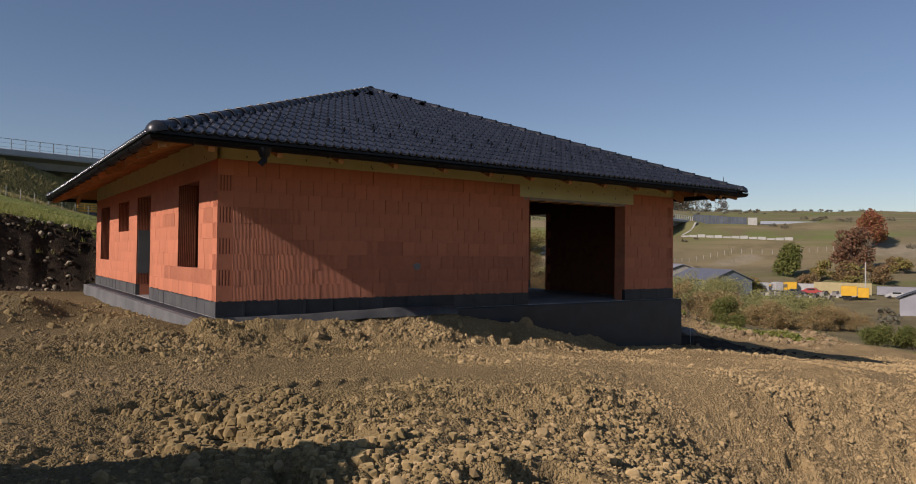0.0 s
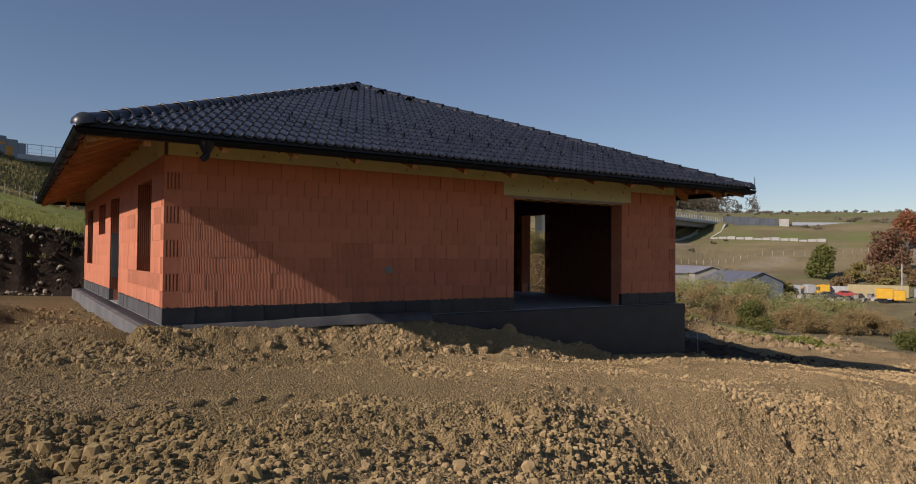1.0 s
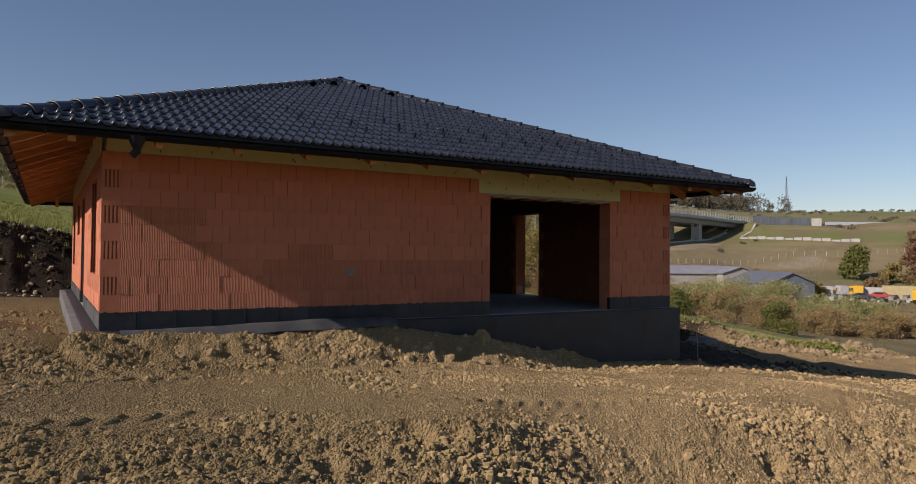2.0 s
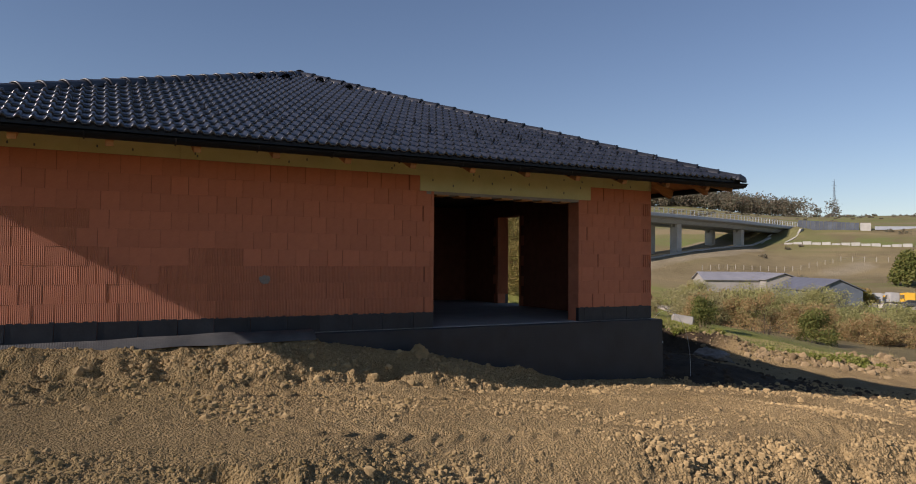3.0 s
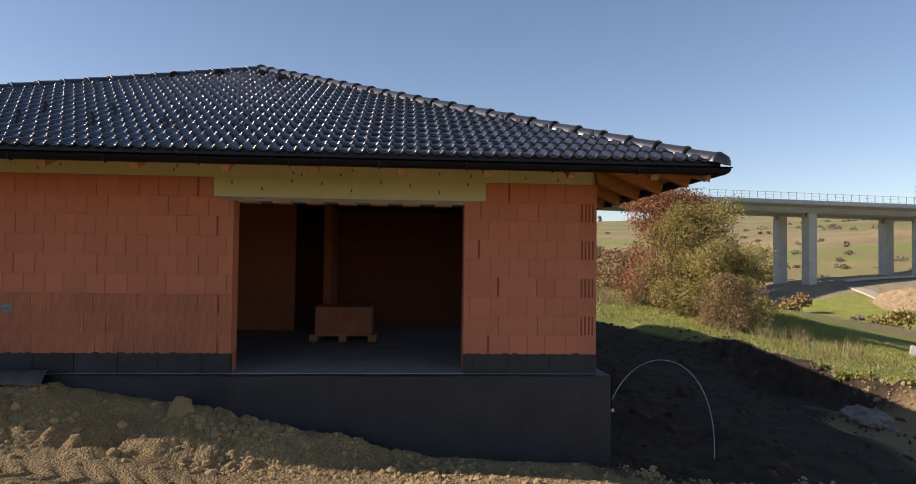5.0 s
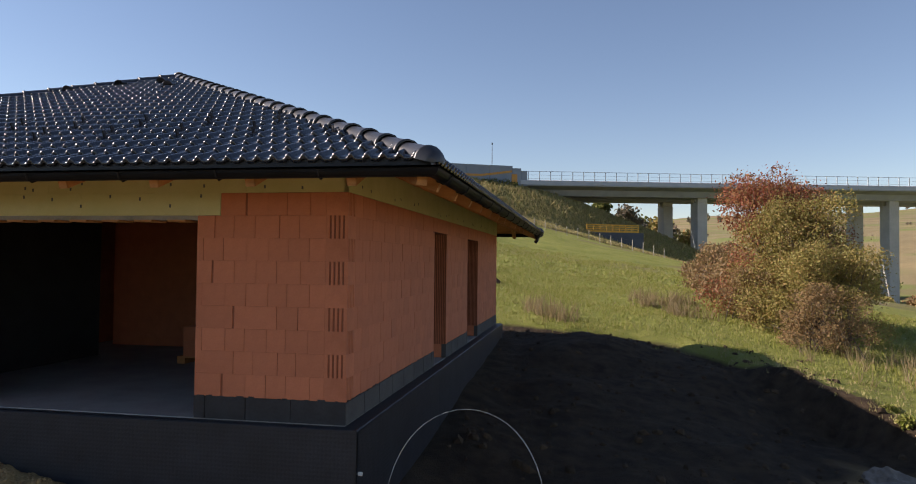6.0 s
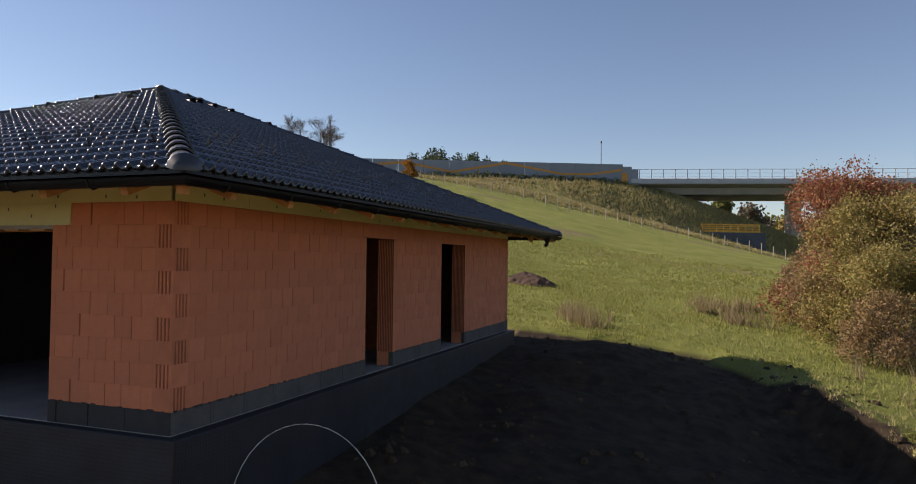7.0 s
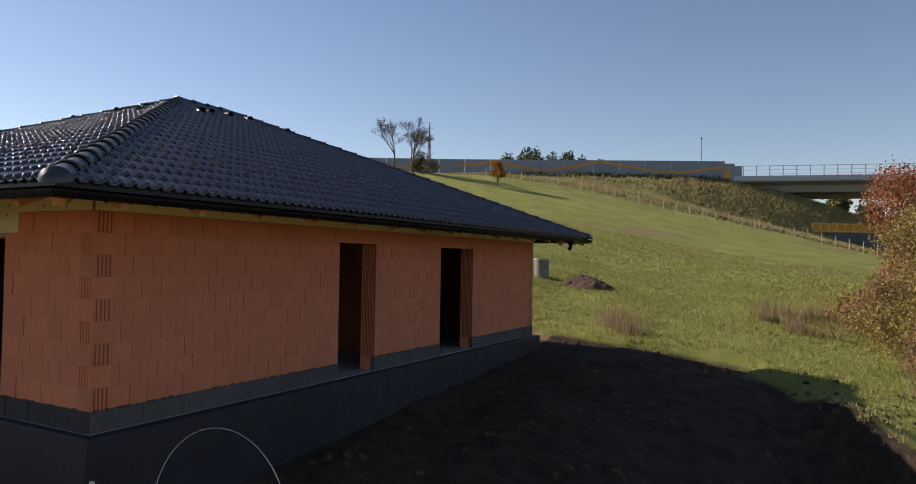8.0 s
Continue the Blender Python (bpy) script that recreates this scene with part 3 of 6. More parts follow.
def lay_bricks(side, wall, ribbed, first, keep):
    """Courses of facing blocks; keep: the stretch of u whose blocks are pieces of their own, the rest is joined."""
    verts, faces, made = [], [], 0
    for c in range(COURSES):
        z = BASE + c * COURSE
        cuts = [0.25, side.length - 0.25]
        holes = [g for g in side.gaps if g[2] - 0.01 <= z + 0.01 and z + COURSE * 0.5 < g[3] - 0.01]
        if side is FRONT and c == COURSES - 1:
            holes = [(6.18, 9.69, 0, 3)]
        if side is RIGHT and c == COURSES - 1:
            holes = [(4.21, 5.49, 0, 3)]
        runs, u = [], 0.25
        for g in sorted(holes):
            runs.append((u, g[0], True))
            u = g[1]
        runs.append((u, side.length - 0.25, False))
        for a, b, _ in runs:
            if b - a < 0.02:
                continue
            joints = [a] + [v for v in np.arange(0.25 + (0.125 if c % 2 else 0.0), side.length, 0.25) if a + 0.06 < v < b - 0.06] + [b]
            joints = [v if v in (a, b) else v + rng.choice((-0.02, -0.01, 0, 0, 0.01, 0.02)) for i, v in enumerate(joints) if v in (a, b) or rng.random() > 0.07]
            for u0, u1 in zip(joints, joints[1:]):
                edge = any(abs(u0 - g[1]) < 1e-6 or abs(u1 - g[0]) < 1e-6 for g in holes)
                deep = T + 0.004 if edge and c < COURSES - 1 else 0.06
                open_joint = 0.022 if edge and c % 3 != 1 and side is FRONT else 0.0
                if open_joint and u1 - u0 > 0.1:
                    if any(abs(u1 - g[0]) < 1e-6 for g in holes):
                        u0 += open_joint
                    else:
                        u1 -= open_joint
                gap = rng.choice((0.0, 0.001, 0.002, 0.003, 0.006))
                if u1 < b:
                    u1 -= gap
                kind = "ribbed" if ribbed(c, (u0 + u1) / 2) else "plain"
                if deep > 0.3 and (side is not FRONT):
                    kind = "jamb_left" if any(abs(u0 - g[1]) < 1e-6 for g in holes) else "jamb_right"
                me = brick_mesh(u1 - u0, deep, kind)
                out = rng.uniform(-0.0015, 0.0025)
                m = side.m @ Matrix.Translation(((u0 + u1) / 2, -out, z))
                if keep[0] <= (u0 + u1) / 2 <= keep[1] and made < 300:
                    ob = holder("brick", me, wall)
                    ob.matrix_local = m
                    made += 1
                else:
                    base = len(verts)
                    verts.extend(m @ v.co for v in me.vertices)
                    faces.extend([base + i for i in p.vertices] for p in me.polygons)
    if faces:
        rest = arrays("brickwork", verts, faces, BRICK_JOINED, wall)
        tagged(rest, kind="stuff")


def lay_corner(a, b, wall, at):
    """Corner blocks in turn: the slotted end shows on one face, then on the other."""
    for c in range(COURSES):
        side, u = (a, at[0]) if c % 2 else (b, at[1])
        ob = holder("corner_brick", brick_mesh(0.25, 0.25, "slotted"), wall)
        ob.matrix_local = side.m @ Matrix.Translation((u, 0.0, BASE + c * COURSE))


def ribbed_front(c, u):
    return (c <= 1 and u < 9) or (c == 2 and (u < 1.9 or 2.3 < u < 6.5)) or (c == 3 and (u < 1.6 or 2.4 < u < 3.4)) or (c in (4, 5) and u < 1.3)


wall_front = wall_core(FRONT, "wall_front", 0.012, 0.012, "red clay block wall with a wide terrace opening")
wall_right = wall_core(RIGHT, "wall_right", T, T, "shaded red clay block wall with two door openings")
wall_left = wall_core(LEFT, "wall_left", T, T, "sunlit red clay block wall with window openings")
wall_back = wall_core(BACK, "wall_back", 0.012, 0.012, "red clay block wall")


# bitumen-coated bottom course
def lay_plinth(side, size, mat=BITUMEN):
    u = 0.0
    while u < side.length - 0.05:
        v = min(u + size * rng.uniform(0.9, 1.1), side.length)
        if side.length - v < 0.2:
            v = side.length
        hole = next((g for g in side.gaps if g[2] < 0.1 and u < g[1] and v > g[0]), None)
        parts_of = [(u, v)] if hole is None else [(u, hole[0]), (hole[1], v)]
        for a, b in parts_of:
            if b - a > 0.05:
                bm = bmesh.new()
                side.box(bm, a + 0.003, b - 0.003, -0.004 - rng.uniform(0, 0.003), 0.08, 0.004, BASE - 0.004)
                # smeared sealing strip over the joint
                if rng.random() < 0.7 and b < side.length - 0.1:
                    side.box(bm, b - 0.05, b - 0.006, -0.010, 0.02, 0.006, BASE + rng.uniform(-0.01, 0.012))
                part("plinth_block", bm, mat, house)
                if hole:
                    edge = a if a == hole[1] else b
                    bm = bmesh.new()
                    side.box(bm, min(edge, edge + (0.2 if edge == hole[1] else -0.2)), max(edge, edge + (0.2 if edge == hole[1] else -0.2)), 0.083, T + 0.002, 0.003, BASE - 0.003)
                    part("jamb_brick", bm, BRICK, house)
        u = v


# foundation and its dimpled sheet
bm = bmesh.new()
box(bm, -0.17, W + 0.17, -0.12, D + 0.17, -1.9, -0.012, 0.012)
foundation = part("foundation", bm, BITUMEN, house, "bitumen-black concrete foundation skirt")
bm = bmesh.new()
box(bm, 0.012, W - 0.012, 0.012, D - 0.012, -0.4, 0.0)
part("floor_slab", bm, SLAB, house, "bare grey concrete floor slab")


def dimpled(side, u0, u1, z0, z1, out, pitch=0.045):
    """A studded plastic sheet, hung a little off the foundation."""
    nu, nz = int((u1 - u0) / pitch * 2), int((z1 - z0) / pitch * 2)
    uu, zz = np.meshgrid(np.linspace(u0, u1, nu + 1), np.linspace(z0, z1, nz + 1))
    ii, jj = np.meshgrid(np.arange(nu + 1), np.arange(nz + 1))
    d = out + 0.0016 * (((ii % 2) == 1) & ((jj % 2) == 1)) + 0.012 * relief(uu, zz, 0.8, 41)
    zz = zz + 0.010 * relief(uu, uu * 0, 0.5, 42) * (zz > z1 - 0.06)
    v = np.array([(side.m @ Vector((a, -b, c)))[:] for a, b, c in zip(uu.ravel(), d.ravel(), zz.ravel())])
    i0 = np.arange((nu + 1) * (nz + 1)).reshape(nz + 1, nu + 1)
    f = np.stack([i0[:-1, :-1], i0[:-1, 1:], i0[1:, 1:], i0[1:, :-1]], -1).reshape(-1, 4)
    return arrays("dimpled_sheet", v, f.tolist(), DIMPLE, house, "black dimpled drainage membrane")


bm = bmesh.new()
box(bm, -0.30, -0.165, 0.0, D + 0.18, -0.75, -0.03, 0.01)
GREY_SKIRT = material("dusty_grey_insulation", (0.10, 0.104, 0.105), (0.175, 0.175, 0.168), 2, 0.8, 0.4, 40)
part("foundation_skirt", bm, GREY_SKIRT, house, "dusty grey insulation along the foundation")
bm = bmesh.new()
LEFT.box(bm, D - 6.385, D - 6.355, 0.03, T - 0.03, 0.5, 1.5)
part("reveal_insulation", bm, GREY_SKIRT, house, "grey insulation sheets in a door reveal")
bm = bmesh.new()
for i in range(7):
    a = 2 * math.pi * i / 7
    bmesh.ops.create_cone(bm, cap_ends=True, segments=9, radius1=0.035, radius2=0.03, depth=0.008, matrix=Matrix.Translation((3.69 + 0.045 * math.cos(a) * (1 + 0.4 * (i % 2)), -0.005, 0.80 + 0.035 * math.sin(a))) @ Matrix.Rotation(math.pi / 2, 4, "X"))
part("plaster_patch", bm, CONCRETE, house, "small smear of grey mortar")
dimpled(FRONT, 0.1, W + 0.165, -1.25, -0.02, 0.135)
dimpled(RIGHT, -0.12, 4.0, -1.35, -0.03, 0.185)

# yellow-green insulation round the ring beam and over the openings
heads = []
for side, extra in ((FRONT, (6.18, 9.69)), (RIGHT, None), (LEFT, None), (BACK, None)):
    cuts = list(np.arange(0, side.length - 0.4, 1.25)) + [side.length]
    for a, b in zip(cuts, cuts[1:]):
        bm = bmesh.new()
        side.box(bm, a + (0.0 if a else -0.004), b - 0.002 + (0.006 if b == side.length else 0), -0.004, 0.05, 2.503, 2.98)
        # plug heads
        for q in range(2):
            u, z = a + rng.uniform(0.15, 1.05), rng.uniform(2.53, 2.62)
            if u < side.length:
                heads.append((side, u, z))
        part("insulation_board", bm, XPS, house)
for a, b in ((6.183, 7.93), (7.933, 9.687)):
    bm = bmesh.new()
    FRONT.box(bm, a, b, -0.006, 0.06, 2.252, 2.502)
    part("lintel_insulation", bm, XPS, house)
PLUG = DARK_STEEL
for i in range(9):
    bm = bmesh.new()
    u, z = 6.4 + i * 0.38, (2.42, 2.34, 2.45)[i % 3]
    FRONT.box(bm, u, u + 0.020, -0.009, 0.02, z, z + 0.040)
    part("insulation_plug", bm, PLUG, house)
for side, u, z in heads:
    bm = bmesh.new()
    side.box(bm, u, u + 0.020, -0.008, 0.0, z, z + 0.036)
    part("insulation_plug", bm, PLUG, house)
bm = bmesh.new()
FRONT.box(bm, 6.30, 9.56, 0.0, T, 2.205, 2.250)
part("lintel", bm, CONCRETE, house, "pale concrete lintel edge")
for i in range(7):
    bm = bmesh.new()
    FRONT.box(bm, 6.5 + i * 0.42, 6.72 + i * 0.42, 0.02, 0.3, 2.185, 2.206)
    part("shuttering_board", bm, WOOD, house)
bm = bmesh.new()
RIGHT.box(bm, 4.212, 5.488, -0.003, 0.07, 2.262, 2.5)
part("door_lintel", bm, BRICK, house, "clay-faced lintel over a door opening")

# ceiling joists and ceiling, its colour darkened to stand in for indoor shade
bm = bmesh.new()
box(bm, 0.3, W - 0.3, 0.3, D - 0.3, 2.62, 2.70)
part("ceiling", bm, material("shade_dark_ceiling", (0.050, 0.040, 0.030), (0.085, 0.068, 0.05), 4, 0.9, 0.2, 60), house)
# inner walls; the black and core-clay ones carry the room's shade in their colour
INDOOR_SHADE = material("indoor_shade_black", (0.014, 0.014, 0.016), (0.028, 0.027, 0.030), 3, 0.75, 0.3, 30)
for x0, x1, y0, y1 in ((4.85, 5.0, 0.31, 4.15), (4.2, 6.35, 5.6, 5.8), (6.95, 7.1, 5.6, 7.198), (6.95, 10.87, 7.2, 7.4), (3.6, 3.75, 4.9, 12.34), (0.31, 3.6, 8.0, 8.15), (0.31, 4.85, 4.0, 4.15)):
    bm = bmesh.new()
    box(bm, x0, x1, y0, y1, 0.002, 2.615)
    part("partition", bm, INDOOR_SHADE if x0 == 4.85 else MORTAR if y0 == 7.2 else BRICK, house)

# ---- roof ----
EAVE, EAVE_Z, PITCH = 1.15, 2.66, 0.4065
SLOPE = math.atan(PITCH)
APEX = W / 2 + EAVE
TOP_Z = EAVE_Z + PITCH * APEX
GAUGE, COVER = 0.345, 0.30


class Face:
    """A roof slope: a runs along the eave, b up the slope."""

    def __init__(self, corner, along, length):
        a = Vector(along)
        inward = Vector((0, 0, 1)).cross(a)
        up = (inward * math.cos(SLOPE) + Vector((0, 0, math.sin(SLOPE)))).normalized()
        self.m = Matrix((a, up, a.cross(up))).transposed().to_4x4()
        self.m.translation = Vector(corner)
        self.length, self.rise = length, APEX / math.cos(SLOPE)

    def limits(self, b):
        off = b * math.cos(SLOPE)
        return off, self.length - off


FACES = [Face((-EAVE, -EAVE, EAVE_Z), (1, 0, 0), W + 2 * EAVE), Face((W + EAVE, -EAVE, EAVE_Z), (0, 1, 0), D + 2 * EAVE),
         Face((W + EAVE, D + EAVE, EAVE_Z), (-1, 0, 0), W + 2 * EAVE), Face((-EAVE, D + EAVE, EAVE_Z), (0, -1, 0), D + 2 * EAVE)]


def tile_shape():
    """A double-roll tile with a thick lower edge."""
    prof = []
    for roll in (0, 1):
        for x, z in ((0.0, 0.004), (0.018, 0.0), (0.066, 0.0), (0.082, 0.010), (0.094, 0.032), (0.110, 0.043), (0.126, 0.040), (0.140, 0.020)):
            prof.append((roll * 0.15 + x, z))
    prof.append((0.302, 0.004))
    v, f = [], []
    n = len(prof)
    for y, lift in ((-0.003, 0.022), (0.005, 0.041), (0.026, 0.047), (GAUGE + 0.05, 0.004)):
        v += [(x, y, z + lift) for x, z in prof]
    v += [(x, 0.002, 0.004 + z * 0.75) for x, z in prof]
    for r in (0, 1, 2):
        f += [(r * n + i, r * n + i + 1, r * n + n + i + 1, r * n + n + i) for i in range(n - 1)]
    f += [(4 * n + i, 4 * n + i + 1, i + 1, i) for i in range(n - 1)]
    return v, f


tv, tf = tile_shape()
tile_mesh = bpy.data.meshes.new("roof_tile")
tile_mesh.from_pydata(tv, [], tf)
tile_mesh.shade_smooth()
tile_mesh.set_sharp_from_angle(angle=radians(62))
tile_mesh.materials.append(TILE)


def cover(face, label, near):
    """Tiles course by course; near(a, b): whether a tile is a piece of its own."""
    bm = bmesh.new()
    pts = [face.m @ Vector((a, b, -0.02)) for a, b in ((0.02, 0), (face.length - 0.02, 0), (face.length - face.rise * math.cos(SLOPE) , face.rise), (face.rise * math.cos(SLOPE), face.rise))]
    lower = [p - Vector((0, 0, 0.035)) for p in pts]
    lo, hi = [bm.verts.new(p) for p in lower], [bm.verts.new(p) for p in pts]
    bm.faces.new(hi), bm.faces.new(lo[::-1])
    for i in range(4):
        bm.faces.new((lo[i], lo[(i + 1) % 4], hi[(i + 1) % 4], hi[i]))
    slope = part("roof_slope", bm, BOARD, house, label)
    verts, faces, made = [], [], 0
    for row in range(int(face.rise / GAUGE) + 1):
        b = row * GAUGE - 0.03
        for col in range(int(face.length / COVER) + 1):
            a = col * COVER + 0.05
            lo0, hi0 = face.limits(max(b, 0))
            lo1, hi1 = face.limits(b + GAUGE + 0.03)
            if a + COVER < lo0 - 0.02 or a > hi0 + 0.02:
                continue
            tilt = Matrix.Rotation(rng.uniform(-0.004, 0.004), 4, "X") @ Matrix.Rotation(rng.uniform(-0.004, 0.004), 4, "Z")
            m = face.m @ Matrix.Translation((a, b, rng.uniform(0, 0.003))) @ tilt
            whole = a > lo1 - 0.01 and a + COVER < hi1 + 0.01 and b + GAUGE + 0.05 < face.rise
            if whole and made < 300 and near(a, b):
                ob = holder("roof_tile", tile_mesh, slope)
                ob.matrix_local = m
                made += 1
                continue
            if whole:
                base = len(verts)
                verts.extend(m @ Vector(p) for p in tv)
                faces.extend([base + i for i in q] for q in tf)
            else:
                cut = bmesh.new()
                cv = [cut.verts.new(face.m.inverted() @ (m @ Vector(p))) for p in tv]
                for q in tf:
                    cut.faces.new([cv[i] for i in q])
                for co, no in (((0, 0, 0), (-1, math.cos(SLOPE), 0)), ((face.length, 0, 0), (1, math.cos(SLOPE), 0)), ((0, face.rise, 0), (0, 1, 0))):
                    bmesh.ops.bisect_plane(cut, geom=cut.verts[:] + cut.edges[:] + cut.faces[:], plane_co=co, plane_no=no, clear_outer=True)
                cut.verts.index_update()
                base = len(verts)
                verts.extend(face.m @ v.co for v in cut.verts)
                faces.extend([base + v.index for v in q.verts] for q in cut.faces)
                cut.free()
    rest = arrays("tiling", verts, faces, TILE_JOINED, slope, smooth=True)
    rest.data.set_sharp_from_angle(angle=radians(62))
    tagged(rest, kind="stuff")
    return slope


slopes = [cover(FACES[0], "front slope of glossy black double-roll tiles", lambda a, b: a > 3.0),
          cover(FACES[1], "side slope of glossy black double-roll tiles", lambda a, b: a < 8.5),
          cover(FACES[2], "rear slope of black double-roll tiles", lambda a, b: False),
          cover(FACES[3], "sunlit slope of black double-roll tiles", lambda a, b: False)]


def cap_mesh(length, r0, r1, closed=False):
    """A half-round hip tile along y, flaring to its lower end."""
    bm = bmesh.new()
    rows = []
    seg = 8
    stations = [(0, r1 + 0.012), (0.03, r1 + 0.012), (0.05, r1), (length, r0)]
    for y, r in stations:
        rows.append([bm.verts.new((r * 1.05 * math.cos(math.pi * i / seg), y, r * 0.95 * math.sin(math.pi * i / seg) - 0.03)) for i in range(seg + 1)])
    inner = [bm.verts.new(((r1 - 0.006) * math.cos(math.pi * i / seg), 0, (r1 - 0.01) * math.sin(math.pi * i / seg) - 0.03)) for i in range(seg + 1)]
    for a, b in zip(rows, rows[1:]):
        for i in range(seg):
            bm.faces.new((a[i], a[i + 1], b[i + 1], b[i]))
    for i in range(seg):
        bm.faces.new((inner[i], inner[i + 1], rows[0][i + 1], rows[0][i]))
    if closed:
        ends = [rows[0]]
        for s in (0.75, 0.4):
            ends.append([bm.verts.new((v.co.x * s, -0.14 * math.sqrt(1 - s * s), (v.co.z + 0.03) * s - 0.03)) for v in rows[0]])
        tip = bm.verts.new((0, -0.145, -0.02))
        for a, b in zip(ends, ends[1:]):
            for i in range(seg):
                bm.faces.new((a[i + 1], a[i], b[i], b[i + 1]))
        for i in range(seg):
            bm.faces.new((ends[-1][i + 1], ends[-1][i], tip))
    me = bpy.data.meshes.new("hip_tile")
    bm.to_mesh(me)
    bm.free()
    me.shade_smooth()
    me.materials.append(CAP_TILE)
    return me


CAP, CAP_END = cap_mesh(0.42, 0.105, 0.125), cap_mesh(0.42, 0.105, 0.128, True)
ridge_y = (W / 2, D - W / 2)
hips = [((-EAVE, -EAVE), (W / 2, ridge_y[0])), ((W + EAVE, -EAVE), (W / 2, ridge_y[0])),
        ((W + EAVE, D + EAVE), (W / 2, ridge_y[1])), ((-EAVE, D + EAVE), (W / 2, ridge_y[1]))]


def run_caps(a, b, slope, ended):
    a, b = Vector(a), Vector(b)
    d = (b - a).normalized()
    side = d.cross(Vector((0, 0, 1))).normalized()
    m = Matrix((side, d, side.cross(d))).transposed().to_4x4()
    count = int((b - a).length / 0.385)
    pitch = (b - a).length / count
    for i in range(count):
        ob = holder("hip_tile", CAP_END if ended and i == 0 else CAP, slope)
        mm = m.copy()
        mm.translation = a + d * pitch * i + Vector((0, 0, 0.03))
        ob.matrix_local = mm @ Matrix.Rotation(rng.uniform(-0.012, 0.012), 4, "Z")


for i, ((x0, y0), (x1, y1)) in enumerate(hips):
    run_caps((x0, y0, EAVE_Z), (x1, y1, TOP_Z), slopes[(i + 3) % 4 if i else 0], True)
run_caps((W / 2, ridge_y[0] - 0.05, TOP_Z), (W / 2, ridge_y[1] + 0.05, TOP_Z), slopes[1], False)

HOOK_STEEL = material("snow_hook_steel", (0.10, 0.102, 0.11), (0.15, 0.152, 0.16), 4, 0.34, 0.0, 60, metal=1.0)
# vent tiles near the top and snow hooks on the lower rows
bm = bmesh.new()
arch = [(0.105, 0.0), (0.095, 0.09), (0.055, 0.155), (0.0, 0.175), (-0.055, 0.155), (-0.095, 0.09), (-0.105, 0.0)]
mouth = [bm.verts.new((x, 0, z + 0.03)) for x, z in arch]
tail = bm.verts.new((0, 0.34, 0.035))
for p, q in zip(mouth, mouth[1:]):
    bm.faces.new((p, q, tail))
vent_mesh = bpy.data.meshes.new("vent_hood")
bmesh.ops.solidify(bm, geom=bm.faces[:], thickness=0.012)
bm.to_mesh(vent_mesh)
bm.free()
vent_mesh.transform(Matrix.Diagonal((0.95, 1.0, 0.68, 1)))
vent_mesh.materials.append(CAP_TILE)
bm = bmesh.new()
for x in (-0.010, 0.010):
    box(bm, x - 0.003, x + 0.003, -0.03, 0.0, 0.035, 0.115)
    box(bm, x - 0.003, x + 0.003, 0.0, 0.22, 0.045, 0.052)
hook_mesh = bpy.data.meshes.new("snow_hook")
bm.to_mesh(hook_mesh)
bm.free()
hook_mesh.materials.append(HOOK_STEEL)
for face, slope in zip(FACES[:2], slopes[:2]):
    half = face.length / 2
    for x, y in ((4.35, 4.0), (5.02, 4.52), (5.80, 4.66), (6.30, 4.12)) if face is FACES[0] else ((6.62, 5.35), (6.44, 5.75), (6.2, 6.51), (6.12, 7.19), (6.57, 7.99)):
        z = EAVE_Z + PITCH * (y + EAVE if face is FACES[0] else W + EAVE - x)
        ob = holder("vent_hood", vent_mesh, slope)
        ob.matrix_local = Matrix.Translation((x, y, z + 0.02)) @ face.m.to_3x3().to_4x4()
    for row in range(3, 7):
        for k in range(int(face.length / 0.9)):
            a = k * 0.9 + 0.35 + 0.15 * (row % 2)
            lo, hi = face.limits(row * GAUGE)
            if lo + 0.3 < a < hi - 0.3:
                a = round((a - 0.16) / 0.15) * 0.15 + 0.16
                ob = holder("snow_hook", hook_mesh, slope)
                ob.matrix_local = face.m @ Matrix.Translation((a + 0.05, row * GAUGE + 0.05, 0.03))

# gutters with mitred corners, brackets and outlets
RIM = EAVE + 0.10


def gutter(face_along, p0, p1, out):
    bm = bmesh.new()
    seg, r = 8, 0.075
    a, b, o = Vector(p0), Vector(p1), Vector(out)
    d = (b - a).normalized()
    prof = [(r * math.cos(t), r * math.sin(t)) for t in [math.pi * (1 + i / seg) for i in range(seg + 1)]]
    prof = [(-r, 0.012)] + prof + [(r + 0.012, 0.004), (r + 0.012, 0.018), (r, 0.018)]
    ends = []
    for p, sgn in ((a, -1), (b, 1)):
        ends.append([bm.verts.new(p + o * x + Vector((0, 0, z)) + d * sgn * x) for x, z in prof])
    for i in range(len(prof) - 1):
        bm.faces.new((ends[0][i], ends[0][i + 1], ends[1][i + 1], ends[1][i]))
    bmesh.ops.solidify(bm, geom=bm.faces[:], thickness=0.004)
    ob = part("gutter", bm, GUTTER, house, "black half-round roof gutter", smooth=False)
    length = (b - a).length
    for k in range(int(length / 1.0)):
        q = a + d * (0.5 + k * 1.0)
        bm = bmesh.new()
        tube(bm, [q + o * (x * 1.09) + Vector((0, 0, z * 1.09 - 0.004)) for x, z in prof[1:10:2]], 0.009, 5)
        part("gutter_bracket", bm, GUTTER, ob)
    return ob


